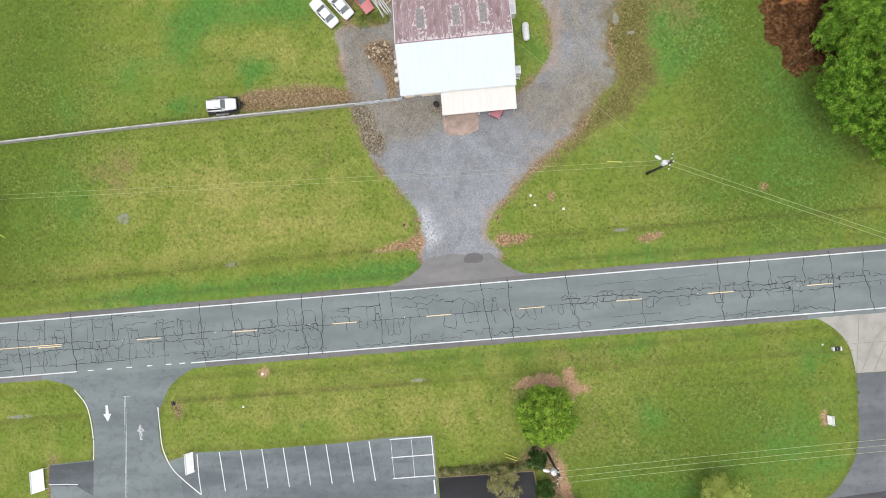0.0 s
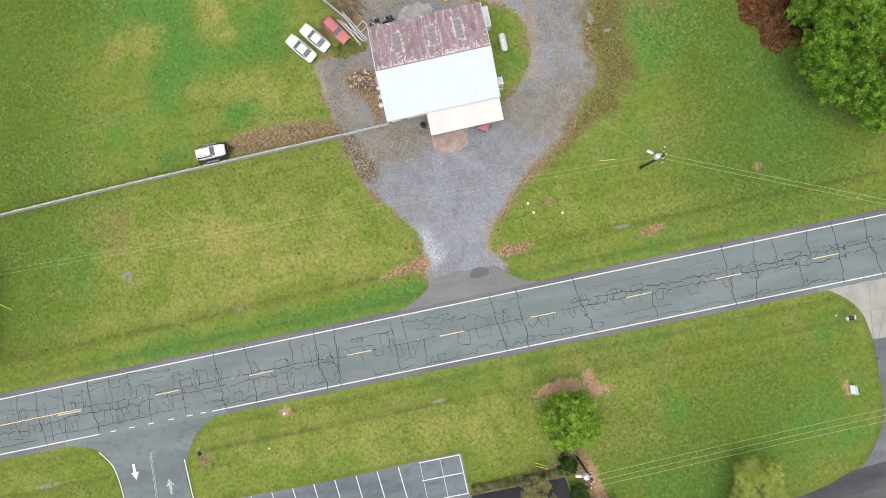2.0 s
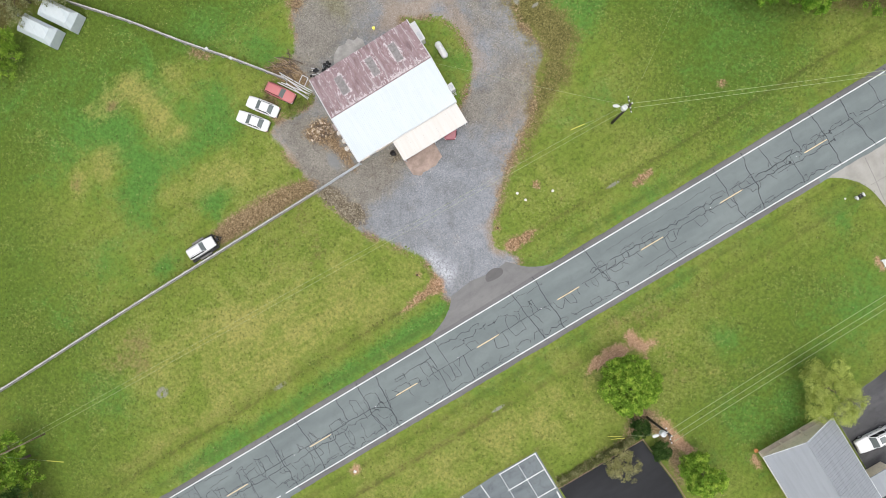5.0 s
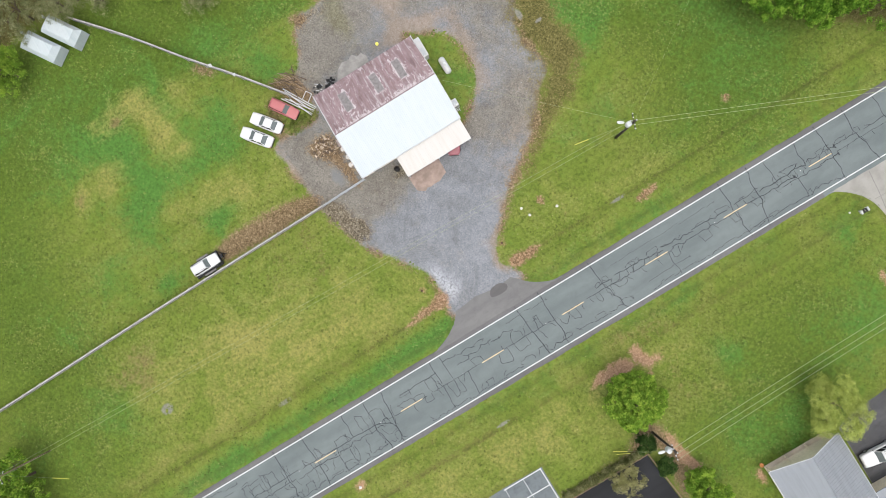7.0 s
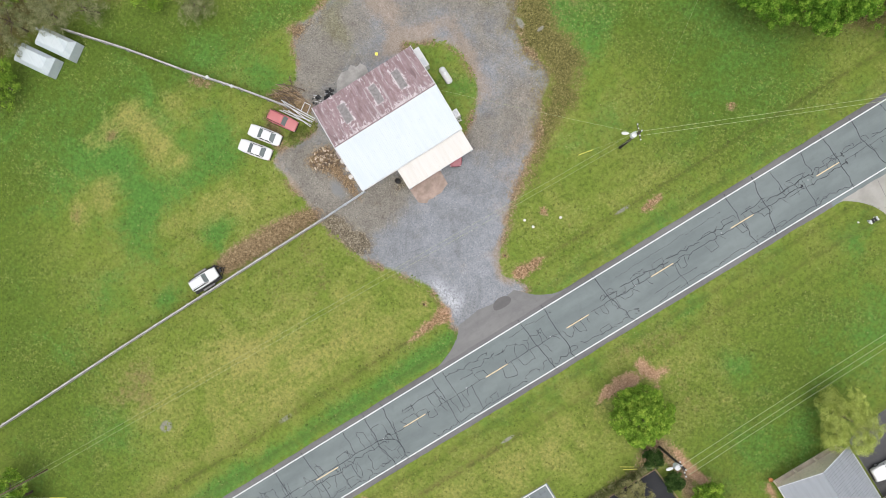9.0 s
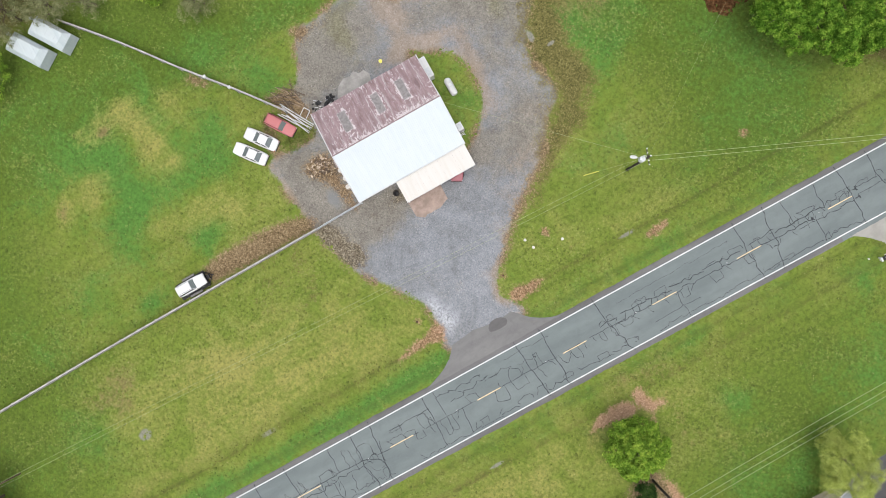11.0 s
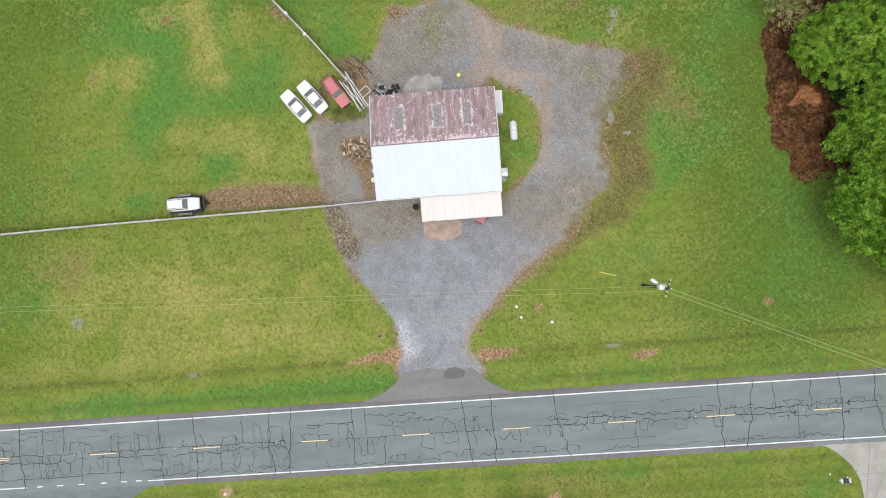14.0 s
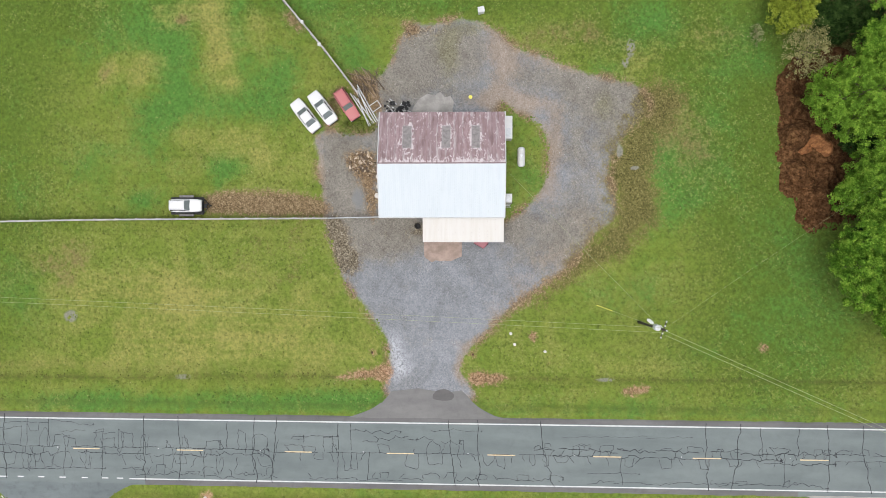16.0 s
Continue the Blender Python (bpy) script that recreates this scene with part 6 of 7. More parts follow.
for k in range(56):
    x, y = random.uniform(-3.5, -0.6), random.uniform(39.25, 41.0)
    s = random.uniform(0.09, 0.27)
    if k % 4 == 0:
        bm = lathe([(s * 0.6, -0.09), (s, -0.09), (s, 0.09), (s * 0.6, 0.09)], 14, pose(0, 0, 0, random.uniform(-40, 40), random.uniform(-40, 40), 0))
        mt, nm = M_TYRE, "tyre"
    elif k % 4 == 1:
        d = Vector((random.uniform(-1, 1), random.uniform(-1, 1), random.uniform(-0.2, 0.5))).normalized() * s * 2.2
        bm, mt, nm = tube([-d, d], 0.045, 6), random.choice([M_TRIM, M_GALV]), "scrap_pipe"
    else:
        bm = box(-s, s, -s * 0.6, s * 0.6, -s * 0.4, s * 0.4, bevel=0.03, m=pose(0, 0, 0, random.uniform(-30, 30), random.uniform(-30, 30), random.uniform(0, 180)))
        mt, nm = random.choice(scraps), "scrap_metal"
    ob = part(nm, bm, mt)
    ob.location = (x, y, s * 0.45 + 0.05)
    tagged(ob, {"tyre": "old black tyre on a scrap heap", "scrap_pipe": "short pale pipe on a scrap heap", "scrap_metal": "dark scrap metal piece on a heap"}[nm], "scrap", "scrap heap")


for k in range(150):
    x, y = random.gauss(-5.9, 0.75), random.gauss(33.6, 0.8)
    if not (-7.6 < x < -4.5 and 31.4 < y < 35.2):
        continue
    s = random.uniform(0.05, 0.17)
    bm = bmesh.new()
    add_box(bm, -s, s, -s * random.uniform(0.3, 0.8), s * random.uniform(0.3, 0.8), -0.03, 0.03, m=pose(0, 0, 0, random.uniform(-25, 25), random.uniform(-25, 25), random.uniform(0, 180)))
    for v in bm.verts:
        v.co += Vector((random.uniform(-1, 1), random.uniform(-1, 1), random.uniform(-0.5, 0.5))) * s * 0.3
    ob = part("board_scrap", bm, random.choice([M_WOOD, M_WOOD, M_BARK, M_BARK, M_TAN_DRUM, M_BROKEN]))
    ob.location = (x, y, 0.06 + random.uniform(0, 0.10))
    tagged(ob, "broken piece of tan board on a junk heap", "scrap", "junk heap by the garage")

# ---- lot and slab markings ----
def marking(name, pts, width, parent, z=0.0, mat=None):
    return strip(name, pts, width, mat or M_WHITE_LINE, parent, 0.006, False, z)


marks = root("lot_markings", "white painted stall lines, arrows and curb lines", "road marking", kind="structure")
for k in range(8):
    x = -31.0 + 2.76 * k
    marking("stall_line", [(x, -15.15), (x + 0.2, -17.6), (x + 0.4, -20.2)], 0.12, marks)
marking("stall_line", [(-33.9, -15.2), (-33.9, -18.0), (-33.75, -20.4)], 0.12, marks)
for y in (-15.15, -17.45, -20.1):
    marking("stall_line", [(-9.05, y), (-6.0, y + 0.02), (-3.65, y + 0.02)], 0.13, marks)
for x, w in ((-8.9, 0.05), (-6.3, 0.05), (-3.75, 0.12)):
    marking("stall_line", [(x, -15.2), (x + 0.02, -17.5), (x + 0.05, -20.2)], w, marks)
marking("stall_line", [(-3.85, -20.6), (-3.85, -22.4)], 0.2, marks)
marking("stall_line", [(-53.7, -17.75), (-51.5, -17.85), (-49.8, -18.0)], 0.12, marks)
marking("kerb_line", smooth_line([(-49.3, -5.8), (-47.95, -7.7), (-47.45, -10.0), (-47.3, -12.9), (-47.5, -15.0)], 0.5), 0.13, marks)
marking("kerb_line", smooth_line([(-38.5, -8.8), (-38.45, -11.5), (-38.3, -14.2), (-37.4, -16.6), (-36.1, -18.2), (-33.8, -20.4)], 0.5), 0.13, marks)
for dx in (-0.09, 0.09):
    marking("centre_line", [(-42.7 + dx, -7.2), (-43.0 + dx, -12.0), (-43.6 + dx, -20.2), (-44.0 + dx, -28.0)], 0.07, marks, mat=M_WORN_LINE)
marking("centre_line", [(-42.9, -7.15), (-42.4, -7.15), (-41.9, -7.15)], 0.07, marks, mat=M_WORN_LINE)
for x, y, s in ((-45.2, -9.15, -1), (-41.0, -11.85, 1)):
    ob = mesh_object("arrow", [(x - 0.16, y - s * 1.05, 0.006), (x + 0.16, y - s * 1.05, 0.006), (x + 0.2, y + s * 0.05, 0.006), (x + 0.55, y + s * 0.05, 0.006), (x, y + s * 1.05, 0.006), (x - 0.55, y + s * 0.05, 0.006), (x - 0.2, y + s * 0.05, 0.006)], [(0, 1, 2, 3, 4, 5, 6)], M_WHITE_LINE if s < 0 else M_WORN_LINE, marks)
    if ob.data.polygons[0].normal.z < 0:
        ob.data.flip_normals()

# hedge and brick edging round the court
edging = root("brick_edging", "low brown brick edging round the black court", "edging", kind="structure")
brick_me = None
for k in range(58):
    x = -3.4 + 0.213 * k
    if brick_me is None:
        ob = part("brick", box(-0.10, 0.10, -0.06, 0.06, -0.05, 0.12, bevel=0.012), M_BRICK, edging)
        brick_me = ob.data
    else:
        ob = new("brick", brick_me)
        ob.parent = edging
    ob.matrix_basis = pose(x, -20.34, 0.0, 0, 0, random.uniform(-3, 3))
for k in range(60):
    s = k / 60
    ob = new("brick", brick_me)
    ob.parent = edging
    ob.matrix_basis = pose(8.75 + 0.75 * min(1, s * 2), -20.5 - 13.0 * s, 0.0, 0, 0, 90 + random.uniform(-3, 3))


# ---- trees ----
def leaf_cloud(rng, centres, radii, per, size, flat=0.55):
    """Leaves as small folded blades scattered in clumps."""
    n = len(centres) * per
    c = np.repeat(centres, per, 0)
    r = np.repeat(radii, per)[:, None]
    d = rng.normal(size=(n, 3))
    d /= np.linalg.norm(d, axis=1)[:, None]
    p = c + d * r * (rng.random((n, 1)) ** 0.45)
    nrm = d * 0.7 + rng.normal(size=(n, 3)) * 0.55 + np.array([0, 0, flat])
    nrm /= np.linalg.norm(nrm, axis=1)[:, None]
    a = np.cross(nrm, rng.normal(size=(n, 3)))
    a /= np.linalg.norm(a, axis=1)[:, None]
    b = np.cross(nrm, a)
    s = size * rng.uniform(0.6, 1.3, (n, 1))
    v = np.stack([p - a * s, p + b * s * 0.45 - nrm * s * 0.12, p + a * s, p - b * s * 0.45 - nrm * s * 0.12], 1).reshape(-1, 3)
    f = np.arange(n * 4).reshape(-1, 4)
    return v, f


def fast_mesh(name, v, f, material):
    me = bpy.data.meshes.new(name)
    me.vertices.add(len(v)), me.loops.add(f.size), me.polygons.add(len(f))
    me.vertices.foreach_set("co", v.ravel().astype(np.float32))
    me.loops.foreach_set("vertex_index", f.ravel().astype(np.int32))
    me.polygons.foreach_set("loop_start", np.arange(0, f.size, f.shape[1], dtype=np.int32))
    me.update()
    me.materials.append(material)
    return me


def make_tree(name, label, category, x, y, radius, height, leaves, seed, clumps=150, per=60, leaf=0.16, clump=0.5, shape=1.0, hollow=0.35, trunk=0.2, base=0.25, group="", lobes=7, lobe_size=0.5):
    """A tapered trunk, limbs to the crown's lobes, and a crown of leaf clumps with an uneven outline."""
    rng = np.random.default_rng(seed)
    t = root(name, label, category, pose(x, y, -0.1, 0, 0, 0), group)
    zc = height * (0.5 + base / 2)
    zr = height * (1 - base) / 2
    lob = []
    for k in range(lobes):
        a = 2 * math.pi * k / lobes + rng.uniform(-0.4, 0.4)
        rr = radius * rng.uniform(0.45, 0.72) * (0 if k == 0 else 1)
        lob.append((rr * math.cos(a), rr * math.sin(a), zc + zr * rng.uniform(-0.35, 0.55) * shape + (zr * 0.35 if k == 0 else 0)))
    lob = np.array(lob)
    which = rng.integers(0, lobes, clumps)
    d = rng.normal(size=(clumps, 3))
    d /= np.linalg.norm(d, axis=1)[:, None]
    d[:, 2] = np.where(d[:, 2] < -0.5, -d[:, 2], d[:, 2])
    rad = radius * lobe_size * rng.uniform(0.75, 1.1, lobes)[which][:, None]
    cen = lob[which] + d * rad * (hollow + (1 - hollow) * rng.random((clumps, 1)) ** 0.5) * np.array([1, 1, 0.85 * zr / max(radius, 0.1) + 0.15])
    cen[:, 2] = np.clip(cen[:, 2], height * base * 0.9, height * 1.02)
    v, f = leaf_cloud(rng, cen, clump * rng.uniform(0.6, 1.25, clumps), per, leaf)
    crown = new("crown", fast_mesh("crown", v, f, leaves))
    crown.parent = t
    bm = bmesh.new()
    top = np.array([rng.normal() * 0.1 * radius, rng.normal() * 0.1 * radius, height * 0.62])
    add_tube(bm, [(0, 0, -0.1), (0.03, 0.0, height * 0.12), tuple(top * [0.5, 0.5, 0.55]), tuple(top)], [trunk * 1.35, trunk, trunk * 0.75, trunk * 0.35], 9)
    part("trunk", bm, M_BARK, t, smooth=True)
    for k in range(lobes):
        s = rng.uniform(0.35, 0.85)
        p0 = np.array([0, 0, height * 0.15]) * (1 - s) + top * s
        p1 = lob[k]
        mid = (p0 + p1) / 2 + np.array([0, 0, 0.12 * radius])
        bm = bmesh.new()
        add_tube(bm, [tuple(p0), tuple(mid), tuple(p1)], [trunk * 0.5, trunk * 0.3, trunk * 0.12], 6)
        for j in rng.choice(np.where(which == k)[0], min(9, int((which == k).sum())), replace=False) if (which == k).any() else []:
            q = mid * 0.4 + p1 * 0.6
            add_tube(bm, [tuple(q), tuple((q + cen[j]) / 2 + rng.normal(size=3) * 0.08), tuple(cen[j])], [trunk * 0.14, trunk * 0.08, trunk * 0.04], 4, False)
        part("limb", bm, M_BARK, t)
    return t


make_tree("round_tree", "dense round green tree on the lawn over bare soil", "tree", 10.4, -12.6, 3.75, 6.8, M_LEAF, 3, 760, 64, 0.120, 0.36, hollow=0.74, trunk=0.17, base=0.15, lobes=9, lobe_size=0.5)
make_tree("shrub", "dark evergreen shrub beside the pole", "shrub", 9.15, -18.4, 1.35, 2.6, M_LEAF_DARK, 5, 90, 60, 0.10, 0.3, hollow=0.55, trunk=0.07, base=0.05, group="shrubs")
make_tree("shrub", "dark evergreen shrub beside the pole", "shrub", 9.75, -22.3, 1.25, 2.4, M_LEAF_DARK, 6, 80, 60, 0.10, 0.3, hollow=0.55, trunk=0.07, base=0.05, group="shrubs")
make_tree("small_tree", "thin small tree with sparse olive leaves", "tree", 4.9, -20.7, 2.0, 3.6, M_LEAF_OLIVE, 7, 130, 46, 0.085, 0.4, trunk=0.07, base=0.2)
make_tree("small_tree", "leafy small green tree by the court", "tree", 12.4, -26.4, 2.5, 5.0, M_LEAF, 8, 200, 55, 0.13, 0.45, hollow=0.55, trunk=0.12, base=0.15)
make_tree("small_tree", "airy yellow-green tree beside the house", "tree", 30.4, -25.4, 3.6, 5.2, M_LEAF_YELLOW, 9, 420, 70, 0.075, 0.5, hollow=0.3, trunk=0.11, base=0.2, lobes=10, lobe_size=0.5)
hedge = root("hedge", "clipped brown-green hedge along the court", "hedge", pose(0, 0, -0.05))
rng_h = np.random.default_rng(21)
hc = np.stack([rng_h.uniform(-3.1, 8.0, 420), rng_h.normal(-19.62, 0.22, 420), rng_h.uniform(0.15, 0.7, 420)], 1)
hv, hf = leaf_cloud(rng_h, hc, np.full(420, 0.24), 26, 0.085)
hob = new("foliage", fast_mesh("foliage", hv, hf, leaf_material("dull_green_hedge_leaves", (0.030, 0.040, 0.012), (0.13, 0.14, 0.05), (0.32, 0.30, 0.16))))
hob.parent = hedge
for k in range(12):
    part("stem", tube([(-2.9 + k, -19.75, -0.05), (-2.85 + k, -19.7, 0.5)], [0.03, 0.015], 5), M_BARK, hedge)

wc = np.stack([rng_h.uniform(-8.9, -4.6, 110), rng_h.normal(38.2, 0.45, 110), rng_h.uniform(0.02, 0.25, 110)], 1)
wc = np.concatenate([wc, np.stack([rng_h.normal(-9.4, 0.5, 40), rng_h.uniform(39.0, 43.0, 40), rng_h.uniform(0.0, 0.2, 40)], 1)])
wv, wf = leaf_cloud(rng_h, wc, np.full(len(wc), 0.25), 34, 0.06)
tagged(new("weeds", fast_mesh("weeds", wv, wf, leaf_material("weed_leaves", (0.05, 0.065, 0.015), (0.13, 0.155, 0.04), (0.27, 0.26, 0.10)))), "rank green weeds round the old cars", "weeds", "", "stuff")

WOOD = [(46.8, 40.0, 4.4, 8.5), (51.6, 34.6, 4.4, 9.5), (49.6, 29.6, 3.6, 8.0), (48.6, 21.8, 4.5, 9.0), (53.6, 17.2, 4.3, 9.0), (54.0, 26.5, 5.0, 10.5), (55.5, 41.0, 5.2, 11.0), (54.0, 48.0, 5.0, 10.5), (52.0, 55.0, 5.0, 10.0), (60.0, 34.5, 5.2, 11.0), (60.5, 23.0, 5.2, 11.0), (60.5, 13.0, 5.0, 10.0), (62.0, 46.0, 5.2, 11.0), (45.6, 57.5, 4.6, 9.0), (50.6, 45.0, 3.6, 8.0)]
for k, (x, y, r, h) in enumerate(WOOD):
    make_tree("forest_tree", "bright green broad-leaved tree at the wood's edge", "tree", x, y, r, h, M_LEAF_FOREST, 40 + k, 620 if k < 6 else 340, 66, 0.125, 0.46, hollow=0.68, trunk=0.2, base=0.12, group="trees of the wood", lobes=9, lobe_size=0.5)
make_tree("forest_tree", "yellow-green young tree at the wood's edge", "tree", 42.2, 51.2, 3.6, 6.0, M_LEAF_SPRING, 70, 260, 50, 0.15, 0.5, hollow=0.45, trunk=0.12, base=0.1, group="trees of the wood")
make_tree("forest_tree", "olive half-bare tree at the wood's edge", "tree", 43.6, 45.6, 3.3, 5.0, M_LEAF_OLIVE, 71, 300, 15, 0.10, 0.42, hollow=0.3, trunk=0.1, base=0.1, group="trees of the wood", lobes=9)
make_tree("forest_tree", "olive half-bare tree at the wood's edge", "tree", 38.9, 48.2, 1.3, 1.8, M_TWIG, 73, 40, 20, 0.08, 0.3, hollow=0.3, trunk=0.04, base=0.05, group="trees of the wood", lobes=5)
# bushes added as stand-ins for the deep shade between the crowns
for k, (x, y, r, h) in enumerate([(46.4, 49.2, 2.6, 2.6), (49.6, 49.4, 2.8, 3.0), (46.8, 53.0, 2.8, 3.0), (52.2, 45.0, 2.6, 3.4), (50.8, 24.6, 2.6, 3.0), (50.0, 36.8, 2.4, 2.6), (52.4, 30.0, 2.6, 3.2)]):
    make_tree("shade_gap_bush", "dark green bush added to darken a gap under the wood", "bush", x, y, r, h, M_LEAF_DARK, 140 + k, 190, 50, 0.14, 0.45, hollow=0.45, trunk=0.06, base=0.03, group="bushes under the wood", lobes=8)
for k, (x, y, r, h, mt, n, per) in enumerate([(-35.5, 62.8, 3.0, 6.0, M_LEAF, 200, 50), (-30.0, 68.2, 3.8, 6.5, M_TWIG, 240, 30), (-25.4, 66.8, 3.2, 6.0, M_TWIG, 240, 24), (-20.8, 65.0, 3.0, 5.5, M_TWIG, 200, 24), (-36.5, 70.0, 4.5, 8.5, M_LEAF_DARK, 220, 50), (-9.5, 58.2, 2.4, 3.6, M_TWIG, 140, 30), (-13.5, 62.5, 2.4, 4.0, M_LEAF, 140, 30), (-28.5, 74.0, 5.0, 9.0, M_LEAF, 240, 50), (-40.5, 66.0, 4.2, 8.0, M_LEAF_FOREST, 220, 50), (-20.5, 72.0, 4.5, 8.0, M_LEAF, 220, 45)]):
    make_tree("thicket_tree", {0: "leafy green tree in the thicket by the sheds", 1: "half-bare grey-olive tree by the sheds"}[int(mt is M_TWIG)], "tree", x, y, r, h, mt, 90 + k, n, per, 0.09 if mt is M_TWIG else 0.12, 0.5, hollow=0.3, trunk=0.13, base=0.08, group="thicket by the sheds")
for k, (x, y, r, h) in enumerate([(-60.4, 17.6, 3.8, 6.5), (-62.5, 11.2, 4.0, 7.0), (-68.0, 15.0, 4.5, 8.0)]):
    make_tree("evergreen_tree", "dark evergreen tree at the lawn's edge", "tree", x, y, r, h, M_LEAF_DARK if k else M_LEAF, 120 + k, 240, 55, 0.14, 0.5, hollow=0.5, trunk=0.16, base=0.05, group="evergreen trees")


# ---- soil heaps by the wood ----
def soil_material(name, a, b, c):
    m = Mat(name, 0.95, 0.0, 0.1)
    co = m.world_pos()
    n1, n2 = m.noise(2.6, 5, 0.7, m.tilted(co)), m.noise(0.7, 6, 0.75, co)
    # broad noise n2 paints dark crevice shade into the soil colour
    m.color(m.mix(m.span(n2, 0.4, 0.65, 0.0, 0.6), m.ramp(n1, (0.34, a), (0.5, b), (0.68, c)), a)).bump(n1, 0.7, 0.16)
    return m.m


M_SOIL = soil_material("brown_mulch", (0.025, 0.011, 0.004), (0.088, 0.042, 0.017), (0.18, 0.100, 0.044))
M_SOIL_RED = soil_material("orange_clay_soil", (0.10, 0.045, 0.02), (0.26, 0.115, 0.045), (0.40, 0.20, 0.085))


def bank(name, label, mounds, mat, x0, x1, y0, y1, seed):
    """A tipped bank of soil: several rounded loads run together, with a ragged foot."""
    step = 0.12
    xs, ys = np.arange(x0, x1, step), np.arange(y0, y1, step)
    hgt = np.zeros((len(ys), len(xs)))
    for i, y in enumerate(ys):
        for k, x in enumerate(xs):
            wx, wy = x + 0.7 * noise.noise(Vector((x * 0.5, y * 0.5, seed))), y + 0.7 * noise.noise(Vector((x * 0.5, y * 0.5, seed + 9)))
            z = -0.3
            for mx, my, r, h in mounds:
                d = math.hypot(wx - mx, wy - my) / r
                if d < 1.15:
                    z = max(z, h * (1 - d**2.2) + 0.02)
            n = noise.noise(Vector((x * 1.4, y * 1.4, seed))) * 0.16 + noise.noise(Vector((x * 3.7, y * 3.7, seed))) * 0.14 + noise.noise(Vector((x * 8, y * 8, seed))) * 0.06
            hgt[i, k] = z + n
    nx, ny = len(xs), len(ys)
    gx, gy = np.meshgrid(xs, ys)
    keep = hgt > -0.14
    idx = np.arange(nx * ny).reshape(ny, nx)
    ok = keep[:-1, :-1] | keep[1:, :-1] | keep[:-1, 1:] | keep[1:, 1:]
    q = np.stack([idx[:-1, :-1], idx[:-1, 1:], idx[1:, 1:], idx[1:, :-1]], -1)[ok]
    used = np.unique(q)
    remap = np.zeros(nx * ny, int)
    remap[used] = np.arange(len(used))
    v = np.stack([gx.ravel(), gy.ravel(), np.maximum(hgt.ravel(), -0.25)], 1)[used]
    ob = new(name, fast_mesh(name, v, remap[q], mat))
    ob.data.shade_smooth()
    return tagged(ob, label, "soil bank", "", "structure" if name.startswith("ground") else "")


LOW = [(43.3 + 0.4 * math.sin(k * 1.7), 31.6 + k * 1.05, 1.6, 0.16) for k in range(13)] + [(45.6, 28.0 + k * 1.4, 1.9, 0.14) for k in range(12)] + [(48.0, 28.6 + k * 1.6, 2.2, 0.16) for k in range(11)]
bank("ground_mulch", "long ragged bank of dark brown mulch beside the wood", LOW + [(42.8, 43.1, 1.3, 1.1), (42.8, 40.5, 1.35, 1.4), (43.5, 36.9, 1.75, 1.9), (45.4, 38.6, 1.5, 1.3), (43.4, 32.9, 1.4, 1.5), (44.6, 31.6, 0.9, 0.9), (46.2, 29.6, 1.9, 1.4), (46.8, 32.3, 1.5, 1.0), (46.9, 41.5, 2.0, 1.0)], M_SOIL, 40.0, 52.5, 24.0, 47.0, 2.0)
bank("ground_clay", "heap of orange-brown clay soil among the mulch", [(45.4, 36.5, 1.15, 1.5), (46.3, 35.6, 1.0, 1.2), (44.7, 35.3, 0.8, 0.8)], M_SOIL_RED, 42.5, 49.5, 32.5, 38.6, 5.0)

